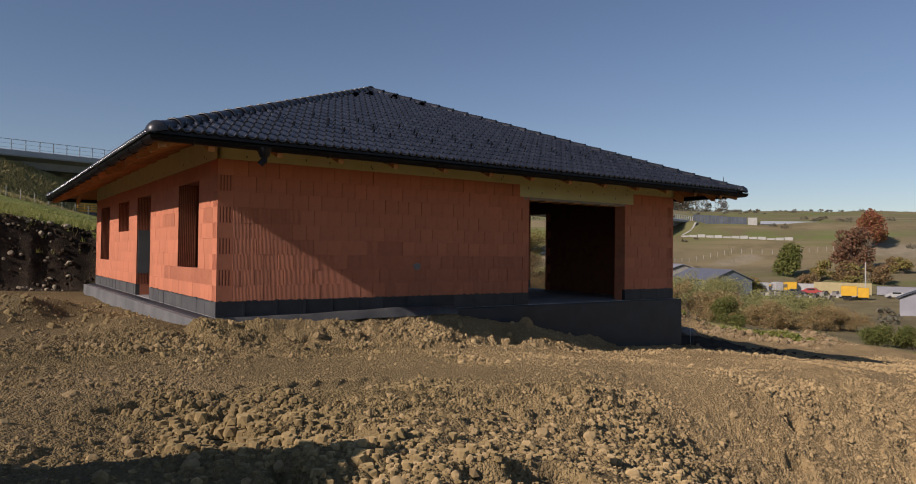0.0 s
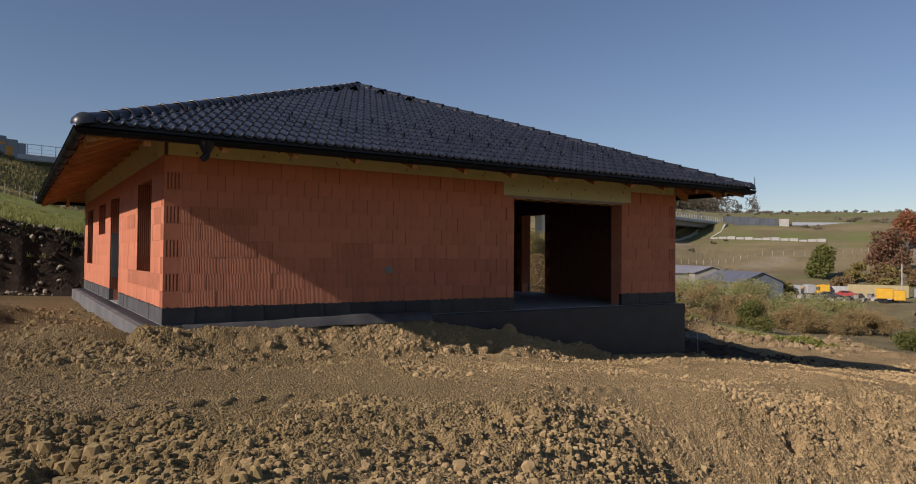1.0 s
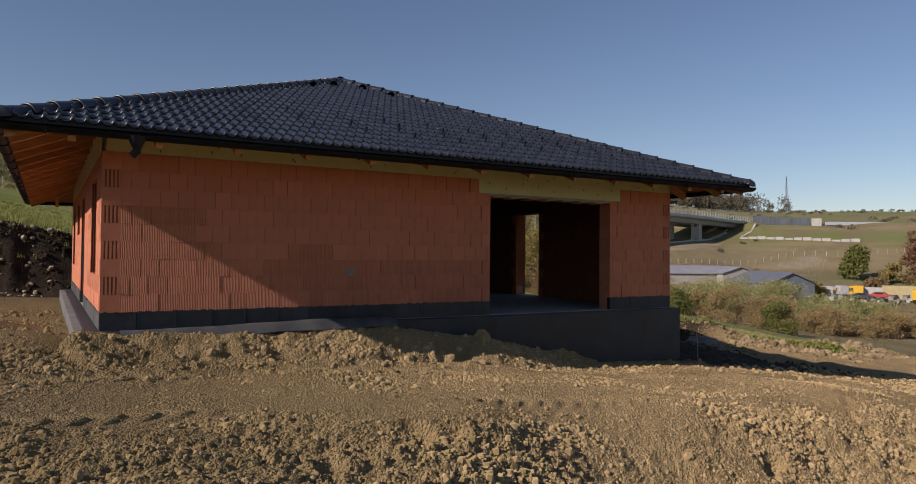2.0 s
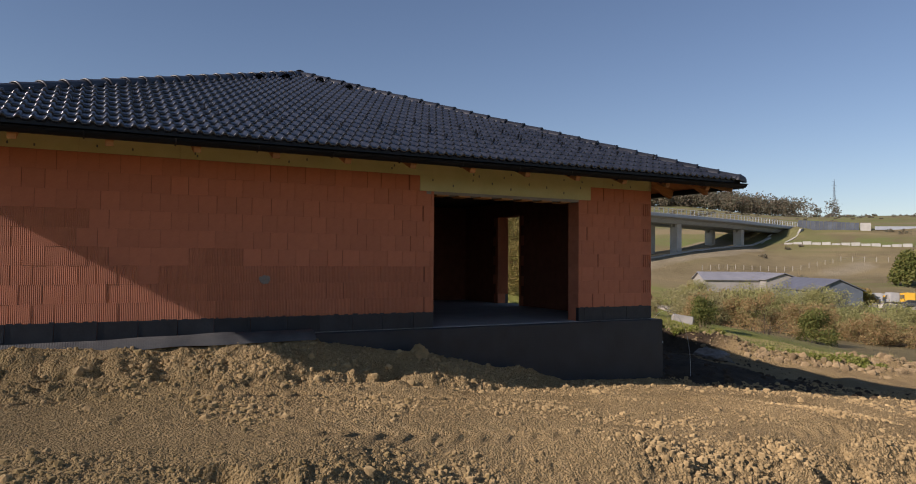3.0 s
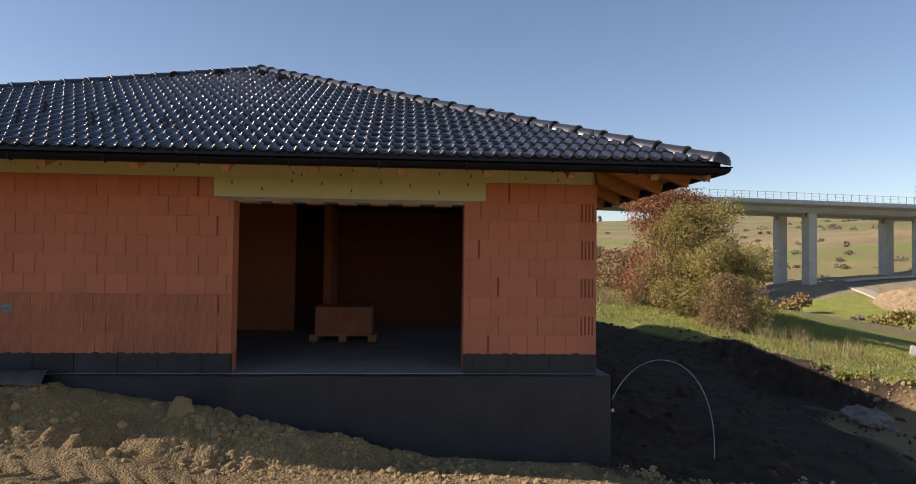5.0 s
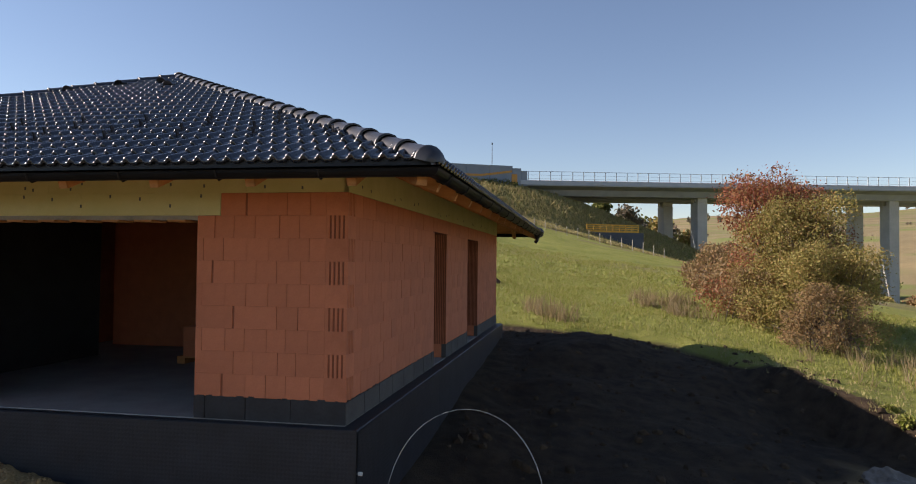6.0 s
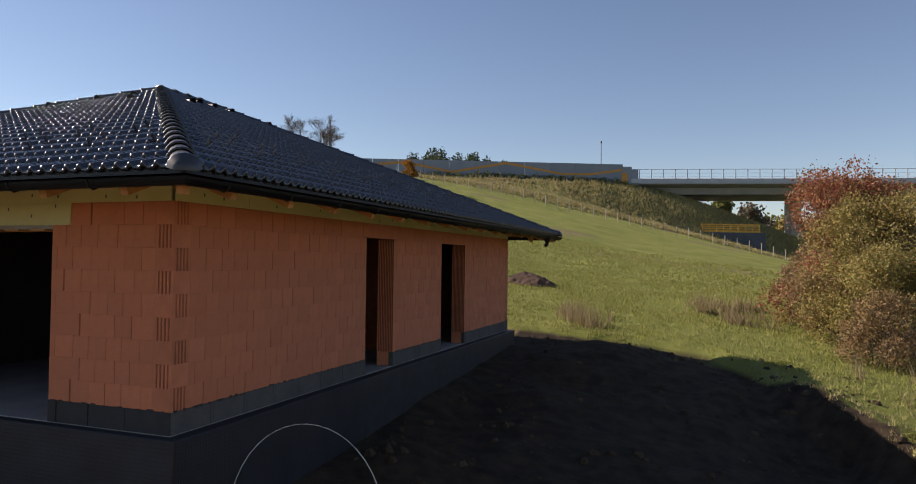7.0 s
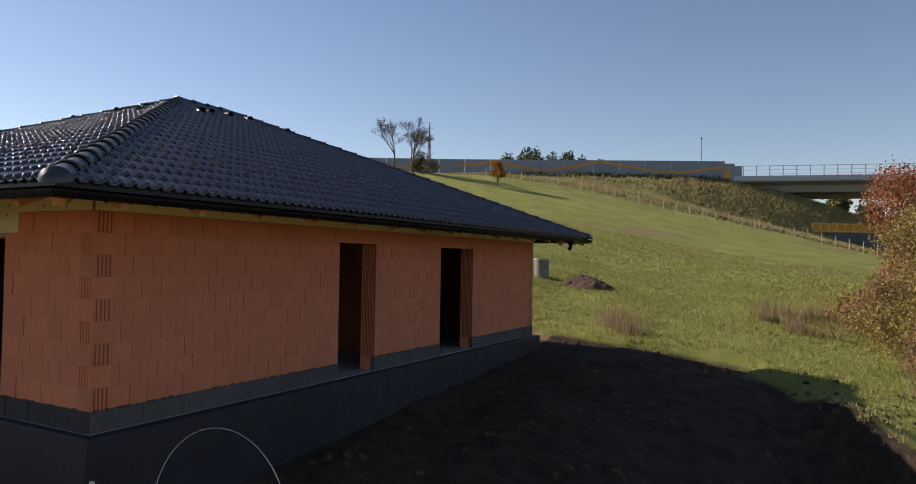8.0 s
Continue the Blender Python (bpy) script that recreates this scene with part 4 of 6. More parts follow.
GZ = 2.585
g_lo, g_hi_x, g_hi_y = -EAVE - 0.025, W + EAVE + 0.025, D + EAVE + 0.025
gut_front = gutter(0, (g_lo, g_lo, GZ), (g_hi_x, g_lo, GZ), (0, -1, 0))
gutter(1, (g_hi_x, g_lo, GZ), (g_hi_x, g_hi_y, GZ), (1, 0, 0))
gutter(2, (g_hi_x, g_hi_y, GZ), (g_lo, g_hi_y, GZ), (0, 1, 0))
gutter(3, (g_lo, g_hi_y, GZ), (g_lo, g_lo, GZ), (-1, 0, 0))
for x, y in ((0.32, g_lo), (g_hi_x, D - 0.3)):
    bm = bmesh.new()
    cylinder(bm, (x, y, GZ - 0.03), (x, y, GZ - 0.17), 0.12, 0.055, 14)
    tube(bm, [(x, y, GZ - 0.16), (x, y, GZ - 0.21), (x - 0.05, y + 0.03, GZ - 0.27)], 0.05, 10)
    part("gutter_outlet", bm, GUTTER, gut_front, "black funnel outlet")

# dark drip edge over the lower rim of the roof deck
for x0, x1, y0, y1 in ((-EAVE - 0.008, W + EAVE + 0.008, -EAVE - 0.012, -EAVE - 0.008), (-EAVE - 0.008, W + EAVE + 0.008, D + EAVE + 0.008, D + EAVE + 0.012),
                       (-EAVE - 0.012, -EAVE - 0.0081, -EAVE - 0.007, D + EAVE + 0.007), (W + EAVE + 0.0081, W + EAVE + 0.012, -EAVE - 0.007, D + EAVE + 0.007)):
    bm = bmesh.new()
    box(bm, x0, x1, y0, y1, EAVE_Z - 0.06, EAVE_Z + 0.035)
    part("drip_edge", bm, GUTTER, house)

# rafters with cut tails
def rafter(ax, ay, dx, dy, run, wide=0.09, high=0.17):
    bm = bmesh.new()
    a = Vector((ax, ay, EAVE_Z + PITCH * 0.06 - 0.155))
    b = a + Vector((dx, dy, PITCH)) * run
    beam(bm, a, b, wide, high)
    part("rafter", bm, WOOD, house)


def count_up(a, b, n):
    return [a + (b - a) * i / n for i in range(n + 1)]


for x in count_up(-0.4, W + 0.4, 12):
    reach = min(2.4, min(x + EAVE, W + EAVE - x) - 0.02)
    rafter(x, -EAVE + 0.06, 0, 1, reach)
    rafter(x, D + EAVE - 0.06, 0, -1, reach)
for y in count_up(-0.4, D + 0.4, 14):
    reach = min(2.4, min(y + EAVE, D + EAVE - y) - 0.02)
    rafter(W + EAVE - 0.06, y, -1, 0, reach)
    rafter(-EAVE + 0.06, y, 1, 0, reach)
for x, y, dx, dy in ((-EAVE, -EAVE, 1, 1), (W + EAVE, -EAVE, -1, 1), (-EAVE, D + EAVE, 1, -1), (W + EAVE, D + EAVE, -1, -1)):
    rafter(x + 0.08 * dx, y + 0.08 * dy, dx, dy, 2.4, 0.11, 0.17)

# brushed edge of the bitumen
smear = bmesh.new()
for side in (FRONT, RIGHT, LEFT):
    u = 0.05
    while u < side.length - 0.1:
        w = rng.uniform(0.02, 0.09)
        if not any(g[2] < 0.1 and g[0] - 0.1 < u < g[1] + 0.02 for g in side.gaps):
            side.box(smear, u, u + w, -0.006, 0.01, BASE - 0.02, BASE + rng.uniform(0.0, 0.016))
        u += w + rng.uniform(0.0, 0.12)
tagged(part("bitumen_edge", smear, BITUMEN, house), kind="stuff")

# facing blocks, last of the house
# left plinth is dusty; on the right this paler tone stands in for skylight
DUSTY_SKYLIT = material("dusty_skylit_bitumen", (0.055, 0.055, 0.056), (0.095, 0.095, 0.092), 2, 0.85, 0.3, 40)
lay_plinth(FRONT, 0.5), lay_plinth(RIGHT, 0.62, DUSTY_SKYLIT), lay_plinth(LEFT, 0.5, DUSTY_SKYLIT), lay_plinth(BACK, 0.6)
lay_bricks(FRONT, wall_front, ribbed_front, 0, (0, W))
lay_bricks(RIGHT, wall_right, lambda c, u: False, 0, (0, 9.0))
lay_bricks(LEFT, wall_left, lambda c, u: c % 4 == 1 and u > 9, 0, (3.0, D))
lay_bricks(BACK, wall_back, lambda c, u: False, 0, (99, 99))
lay_corner(FRONT, RIGHT, wall_front, (W - 0.125, 0.125))
lay_corner(FRONT, LEFT, wall_left, (0.125, D - 0.125))
lay_corner(BACK, RIGHT, wall_back, (0.125, D - 0.125))
lay_corner(BACK, LEFT, wall_back, (W - 0.125, 0.125))


# ---- foliage, clods and other loose growth ----
def leaf_material(name, shades, rough=0.6):
    m = bpy.data.materials.new(name)
    m.use_nodes = True
    n, k = m.node_tree.nodes, m.node_tree.links
    b = n["Principled BSDF"]
    geo = n.new("ShaderNodeNewGeometry")
    ramp = n.new("ShaderNodeValToRGB")
    while len(ramp.color_ramp.elements) < len(shades):
        ramp.color_ramp.elements.new(0.5)
    for i, (e, c) in enumerate(zip(ramp.color_ramp.elements, shades)):
        e.position = i / (len(shades) - 1)
        e.color = (*c, 1)
    k.new(geo.outputs["Random Per Island"], ramp.inputs[0])
    k.new(ramp.outputs[0], b.inputs["Base Color"])
    b.inputs["Roughness"].default_value = rough
    b.inputs["Specular IOR Level"].default_value = 0.25
    trans = n.new("ShaderNodeBsdfTranslucent")
    k.new(ramp.outputs[0], trans.inputs[0])
    mix = n.new("ShaderNodeMixShader")
    mix.inputs[0].default_value = 0.3
    k.new(b.outputs[0], mix.inputs[1]), k.new(trans.outputs[0], mix.inputs[2])
    k.new(mix.outputs[0], n["Material Output"].inputs[0])
    return m


OLIVE = leaf_material("olive_leaves", [(0.200, 0.190, 0.055), (0.26, 0.235, 0.070), (0.33, 0.275, 0.085), (0.30, 0.190, 0.075), (0.23, 0.21, 0.07)])
WILLOW = leaf_material("willow_leaves", [(0.28, 0.285, 0.105), (0.33, 0.325, 0.125), (0.37, 0.35, 0.145), (0.34, 0.305, 0.135)])
GREEN = leaf_material("green_leaves", [(0.090, 0.115, 0.028), (0.145, 0.160, 0.042), (0.21, 0.195, 0.058)])
RED = leaf_material("red_leaves", [(0.21, 0.065, 0.045), (0.30, 0.100, 0.060), (0.32, 0.15, 0.065), (0.25, 0.17, 0.065)])
BROWN = leaf_material("brown_leaves", [(0.22, 0.125, 0.065), (0.29, 0.18, 0.085), (0.24, 0.18, 0.075), (0.18, 0.125, 0.08)])
RUST = leaf_material("rust_leaves", [(0.33, 0.195, 0.090), (0.37, 0.24, 0.11), (0.34, 0.265, 0.12), (0.30, 0.27, 0.115)])
RUSSET = leaf_material("russet_leaves", [(0.20, 0.10, 0.065), (0.27, 0.125, 0.075), (0.23, 0.14, 0.075), (0.17, 0.12, 0.07)])
ORANGE = leaf_material("orange_leaves", [(0.34, 0.13, 0.02), (0.42, 0.20, 0.03), (0.30, 0.16, 0.03)])
CONIFER = leaf_material("conifer_needles", [(0.030, 0.050, 0.024), (0.050, 0.075, 0.032), (0.075, 0.09, 0.04)])
# forest shades are lightened: distance haze put into the leaf colour
HAZED_FOREST = leaf_material("hazed_mixed_forest", [(0.125, 0.130, 0.090), (0.16, 0.145, 0.100), (0.20, 0.150, 0.105), (0.135, 0.145, 0.095)])
SCRUB = leaf_material("pale_scrub_leaves", [(0.30, 0.27, 0.125), (0.35, 0.315, 0.155), (0.33, 0.31, 0.13), (0.30, 0.25, 0.13)])
STRAW = leaf_material("dry_stalks", [(0.24, 0.18, 0.095), (0.33, 0.26, 0.14), (0.19, 0.15, 0.08)])
BLADES = leaf_material("grass_blades", [(0.170, 0.205, 0.036), (0.235, 0.260, 0.054), (0.29, 0.28, 0.085), (0.33, 0.29, 0.12)])
BANK_GRASS = leaf_material("bank_grass", [(0.27, 0.25, 0.09), (0.35, 0.31, 0.13), (0.41, 0.34, 0.165), (0.30, 0.235, 0.12), (0.24, 0.255, 0.075)])
BARK = material("bark", (0.075, 0.055, 0.040), (0.14, 0.11, 0.085), 6, 0.9, 0.5, 40)
CLOD = material("soil_clods", (0.320, 0.227, 0.112), (0.457, 0.331, 0.167), 1.2, 0.95, 0.7, 40, island=0.16, rise=0.012, spec=0.2, chalky=1.0)
DAMP = material("damp_soil_clods", (0.259, 0.187, 0.085), (0.396, 0.286, 0.132), 1.2, 0.95, 0.7, 40, island=0.2, rise=0.012, spec=0.2, chalky=1.0)
SPOIL = material("spoil_clods", (0.20, 0.142, 0.078), (0.33, 0.245, 0.138), 1.5, 0.95, 0.7, 40, island=0.3, rise=0.012, spec=0.2, chalky=1.0)
# clods as dark as the painted east-side shade, also for the cut bank
SHADE_LOAM = material("shade_loam_clods", (0.045, 0.031, 0.020), (0.10, 0.070, 0.043), 3, 0.95, 0.7, 40, island=0.25, rise=0.012, spec=0.2, chalky=1.0)
nrng = np.random.default_rng(5)


def leaf_cloud(blobs, count, size, long=1.6):
    """Leaves in the outer parts of ellipsoid clumps (x, y, z, rx, ry, rz)."""
    blobs = np.array(blobs, float)
    vol = blobs[:, 3] * blobs[:, 4] * blobs[:, 5]
    which = nrng.choice(len(blobs), count, p=vol / vol.sum())
    d = nrng.normal(size=(count, 3))
    d /= np.linalg.norm(d, axis=1)[:, None]
    r = nrng.uniform(0.35, 1.0, count) ** 0.5 * (1 + 0.20 * nrng.normal(size=count))
    c = blobs[which, :3] + d * r[:, None] * blobs[which, 3:]
    a = nrng.normal(size=(count, 3))
    a /= np.linalg.norm(a, axis=1)[:, None]
    b = np.cross(a, nrng.normal(size=(count, 3)))
    b /= np.linalg.norm(b, axis=1)[:, None]
    s = (size * nrng.uniform(0.6, 1.35, count))[:, None]
    n = np.cross(a, b)
    v = np.stack([c - a * s * long / 2, c + b * s / 2 + n * s * 0.12, c + a * s * long / 2, c - b * s / 2 + n * s * 0.12], 1).reshape(-1, 3)
    f = np.arange(count * 4).reshape(-1, 4)
    return v, f


def limbs(bm, base, blobs, thick, stems=1, spread=0.3):
    """Stems that fork towards the clumps."""
    base = Vector(base)
    for s in range(stems):
        foot = base + Vector((nrng.uniform(-spread, spread), nrng.uniform(-spread, spread), -0.1)) * (1 if stems > 1 else 0.001)
        for x, y, z, rx, ry, rz in blobs[s::stems]:
            goal = Vector((x, y, z))
            fork = foot.lerp(goal, 0.42) + Vector((foot.x - goal.x, foot.y - goal.y, 0)) * 0.18
            tube(bm, [foot, foot.lerp(fork, 0.55), fork, goal], [thick, thick * 0.75, thick * 0.5, thick * 0.2], 5)
            for _ in range(4):
                tip = goal + Vector((nrng.uniform(-rx, rx), nrng.uniform(-ry, ry), nrng.uniform(-0.3, 1) * rz)) * 0.85
                tube(bm, [fork.lerp(goal, nrng.uniform(0.3, 1)), fork.lerp(tip, 0.7) + Vector((0, 0, 0.05)), tip], [thick * 0.28, thick * 0.18, thick * 0.06], 4)


def plant(name, x, y, blobs, count, size, leaves, label, category, thick=0.08, stems=1, group="", z=None, spread=0.3):
    """A tree or shrub; blobs are clumps relative to its foot."""
    at = Vector((x, y, level(x, y) if z is None else z))
    thing = empty(name, at, label, category, group)
    bm = bmesh.new()
    limbs(bm, (0, 0, 0), blobs, thick, stems, spread)
    part("branchwork" if stems > 1 else "trunk", bm, BARK, thing, smooth=True)
    v, f = leaf_cloud(blobs, count, size)
    arrays("crown", v, f.tolist(), leaves, thing)
    return thing


def clumps(n, w, d, h0, h1, r, seed):
    q = random.Random(seed)
    out = []
    for _ in range(n):
        z = q.uniform(h0, h1)
        taper = 1 - 0.55 * (z - h0) / max(h1 - h0, 0.1)
        out.append((q.uniform(-w, w) * taper, q.uniform(-d, d) * taper, z, r * q.uniform(0.7, 1.25), r * q.uniform(0.7, 1.25), r * q.uniform(0.6, 1.0)))
    return out


# hedge beside the meadow
plant("red_shrub_tree", 21.6, 23.6, clumps(46, 2.7, 2.0, 0.8, 5.5, 0.9, 1), 34000, 0.062, RED, "rust-red autumn tree behind the olive shrubs", "tree", 0.09, 4)
plant("olive_shrub", 21.8, 21.2, clumps(46, 2.6, 1.7, 0.5, 4.7, 0.8, 2), 38000, 0.052, OLIVE, "tall yellow-olive shrub turning in autumn", "shrub", 0.05, 7, spread=1.0)
plant("olive_shrub", 21.9, 18.7, clumps(34, 2.0, 1.4, 0.5, 3.3, 0.65, 3), 24000, 0.046, OLIVE, "rounded olive shrub in the hedge", "shrub", 0.04, 8, spread=0.9)
plant("twiggy_shrub", 21.3, 17.0, clumps(26, 1.5, 1.0, 0.2, 1.9, 0.42, 4), 9000, 0.042, BROWN, "bare brown twiggy shrub at the meadow edge", "shrub", 0.022, 16, spread=1.2)
plant("twiggy_shrub", 19.9, 21.6, clumps(18, 0.9, 1.8, 0.2, 1.9, 0.45, 14), 7000, 0.048, BROWN, "bare brown twiggy shrub beside the olive hedge", "shrub", 0.022, 10, spread=1.0)
for i, (x, y, h) in enumerate(((21.3, 29, 2.0), (21.6, 34, 2.0), (22.3, 41, 2.2), (23, 47, 2.4), (24, 54, 2.6))):
    plant("brown_shrub", x, y, clumps(16, 1.9, 2.6, 0.3, h, 0.75, 20 + i), 4600, 0.10, BROWN, "low brown shrub with thin autumn leaves", "shrub", 0.04, 5, group="shrubs along the meadow")
# willow scrub in the hollow east of the plot
for i, (x, y, h, w) in enumerate(((62.8, 37.9, 5.2, 3.4), (68.1, 38.8, 5.4, 3.7), (69.5, 36.7, 4.8, 3.2), (75.5, 36.8, 3.3, 2.6), (77.2, 34.2, 3.5, 2.8), (79.0, 32.0, 3.0, 2.4), (62.0, 36.2, 3.4, 2.4),
                                  (64.6, 31.6, 2.7, 2.4), (66.7, 29.5, 2.6, 2.3), (110, 112, 6.5, 4.6), (116, 98, 5.5, 4.0), (69.3, 54.1, 4.0, 2.6), (59.3, 37.2, 4.0, 2.8))):
    plant("willow_tree", x, y, clumps(26, w, w, 0.8, h * 0.82, 1.0, 40 + i), 6500, 0.09, WILLOW, "feathery pale olive willow in the hollow", "tree", 0.06, 7, group="willows in the hollow", spread=1.0)
for i, (x, y, h, w) in enumerate(((60.4, 44.3, 3.2, 2.7), (56.5, 41.9, 3.4, 3.0), (60.6, 42.2, 3.7, 3.0), (61.9, 50.1, 3.2, 2.7), (53.8, 37.9, 2.9, 2.4), (64.5, 46.5, 3.0, 2.8))):
    plant("beige_shrub", x, y, clumps(20, w, w, 0.4, h * 0.82, 0.8, 60 + i), 4500, 0.09, SCRUB, "pale beige shrub with thin dry leaves", "shrub", 0.04, 8, group="beige shrubs in the hollow", spread=1.0)
for i, (x, y, h, w) in enumerate(((59.5, 28.7, 2.4, 2.4), (60.4, 26.6, 2.6, 2.4), (62.3, 25.6, 2.6, 2.6), (64.7, 24.7, 2.6, 2.4), (67.0, 23.6, 2.4, 2.4), (69.2, 22.8, 2.2, 2.4), (54.4, 32.3, 4.0, 2.8), (57.0, 31.2, 3.2, 2.2),
                                  (57.5, 36.6, 2.9, 2.2), (59.0, 29.7, 2.9, 2.2), (52.3, 37.0, 2.7, 1.9))):
    plant("rust_bush", x, y, clumps(18, w, w, 0.2, h * 0.85, 0.65, 70 + i), 4500, 0.083, RUST, "rust-brown bush below the spoil bank", "bush", 0.03, 8, group="rust bushes below the bank", spread=0.9)
for i, (x, y, h, w) in enumerate(((64.0, 18.2, 1.7, 1.8), (65.0, 15.8, 1.9, 2.0), (57.6, 29.2, 3.4, 2.0))):
    plant("green_bush", x, y, clumps(12, w * 0.7, w * 0.7, 0.4, h * 0.8, 0.75, 85 + i), 4200, 0.11, GREEN, "dense green bush in the hollow", "bush", 0.03, 5, group="green bushes in the hollow")

plant("green_bush", 31.3, 18.0, clumps(10, 0.8, 0.8, 0.3, 1.4, 0.45, 71), 3600, 0.07, GREEN, "dense green bush beside a concrete block", "bush", 0.03, 5)

# trees of the far slopes
plant("round_tree", 181, 91, clumps(14, 3.2, 3.2, 1.8, 7.6, 2.0, 80), 3200, 0.5, GREEN, "rounded tree turning yellow above the yard", "tree", 0.25, 1)
plant("red_tree", 236.6, 95.8, clumps(18, 4.2, 4.2, 2.0, 11.0, 2.3, 81), 3600, 0.5, RED, "red autumn tree on the far slope", "tree", 0.25, 1)
plant("red_tree", 203, 85.5, clumps(20, 4.4, 4.4, 0.8, 11.0, 2.2, 82), 4200, 0.45, RUSSET, "russet tree beside the yard", "tree", 0.25, 2)
plant("orange_tree", -20.6, 71.7, clumps(10, 0.8, 0.8, 1.2, 3.0, 0.55, 83), 1500, 0.16, ORANGE, "small orange autumn tree on the meadow crest", "tree", 0.05, 1)
plant("yellow_bush", 147, 83, clumps(9, 2.5, 2.5, 0.8, 3.6, 1.4, 84), 1500, 0.4, OLIVE, "yellowing bush beside the barn", "bush", 0.08, 3)
for i, (x, y, h) in enumerate(((181, 83, 3), (185, 79, 4), (190, 80, 3.5), (196, 82, 3), (206, 74, 4), (212, 78, 3.5), (217, 70, 4), (170, 80, 3), (174, 72, 3.5), (186, 70, 4), (192, 88, 3), (196, 76, 4), (120, 74, 3), (112, 86, 3), (98, 78, 3), (78, 72, 3.2), (74, 80, 2.8), (92, 92, 3), (126, 108, 3), (118, 120, 3.2), (62, 118, 3), (70, 126, 3.2), (56, 108, 2.6), (80, 118, 3), (66, 100, 2.6), (90, 128, 3), (52, 122, 3), (44, 112, 2.6), (75, 108, 2.5), (60, 130, 3.5))):
    plant("slope_bush", x, y, clumps(7, 2.4, 2.4, 0.5, h, 1.3, 90 + i), 900, 0.38, (OLIVE, BROWN)[i % 2], "brownish bush on the valley slope", "bush", 0.07, 3, group="bushes on the valley slope")
for i, (x, y, h) in enumerate(((8, 172, 4.5), (14, 170, 5), (20, 172, 7), (26, 175, 8.5), (32, 176, 9.5), (22, 158, 8), (16, 162, 9), (28, 156, 7), (44, 160, 8), (50, 166, 8), (36, 158, 7), (32, 165, 8), (38, 172, 9), (48, 178, 9), (56, 168, 6), (40, 185, 10), (62, 182, 8), (26, 168, 7), (85, 178, 5), (95, 172, 4), (105, 178, 5), (72, 168, 4), (114, 182, 5))):
    plant("valley_tree", x, y, clumps(9, 3.0, 3.0, 1.0, h, 2.2, 110 + i), 1100, 0.6, (GREEN, OLIVE, HAZED_FOREST)[i % 3], "autumn tree in the valley beyond the viaduct", "tree", 0.2, 1, group="trees beyond the viaduct")


def bare_tree(x, y, h, seed):
    q = random.Random(seed)
    thing = empty("bare_tree", (x, y, level(x, y)), "leafless fruit tree on the meadow crest", "tree")
    bm = bmesh.new()

    def grow(p, d, length, r, depth):
        end = p + d * length
        tube(bm, [p, p.lerp(end, 0.5) + Vector((q.uniform(-1, 1), q.uniform(-1, 1), 0)) * length * 0.06, end], [r, r * 0.8, r * 0.6], 5 if depth < 2 else 3)
        if depth < 7:
            for _ in range(3 if depth < 5 else 2):
                grow(end if q.random() < 0.6 else p.lerp(end, 0.7), (d + Vector((q.uniform(-1, 1), q.uniform(-1, 1), q.uniform(-0.3, 0.75))) * 0.72).normalized(), length * q.uniform(0.62, 0.84), max(r * 0.55, 0.012), depth + 1)

    grow(Vector((0, 0, -0.1)), Vector((0, 0, 1)), h * 0.27, 0.16, 0)
    part("trunk", bm, BARK, thing, smooth=True)


bare_tree(-33.2, 72.0, 8.2, 3)
bare_tree(-37.2, 73.5, 8.6, 4)
bare_tree(-35.0, 74.5, 7.6, 5)
plant("brown_shrub", -32.0, 72.5, clumps(16, 2.0, 1.6, 0.4, 2.4, 0.8, 25), 3000, 0.14, HAZED_FOREST, "dark twiggy shrub below the bare trees", "shrub", 0.04, 8, spread=1.0)


def conifer(x, y, h, seed):
    q = random.Random(seed)
    thing = empty("conifer", (x, y, level(x, y)), "dark green conifer behind the noise barrier", "tree", "conifers behind the barrier")
    bm = bmesh.new()
    tube(bm, [(0, 0, -0.2), (0, 0, h * 0.6), (0, 0, h)], [0.2, 0.12, 0.03], 6)
    part("trunk", bm, BARK, thing)
    blobs = [(0.2 * math.sin(i * 2.4), 0.2 * math.cos(i * 2.4), h * (0.2 + 0.78 * i / 8), (1 - (i / 9.0) ** 3) * h * 0.24 + 0.3, (1 - (i / 9.0) ** 3) * h * 0.24 + 0.3, h * 0.10) for i in range(9)]
    v, f = leaf_cloud(blobs, 2200, 0.34, 1.8)
    arrays("crown", v, f.tolist(), CONIFER, thing)


for i in range(9):
    conifer(-50 + i * 2.6, 138 + 3 * math.sin(i * 1.7), (10.5, 11.0, 11.2, 10.6, 10.0, 9.6, 9.0, 8.2, 7.6)[i], 200 + i)

# far woods on the skyline
v_all, f_all, base = [], [], 0
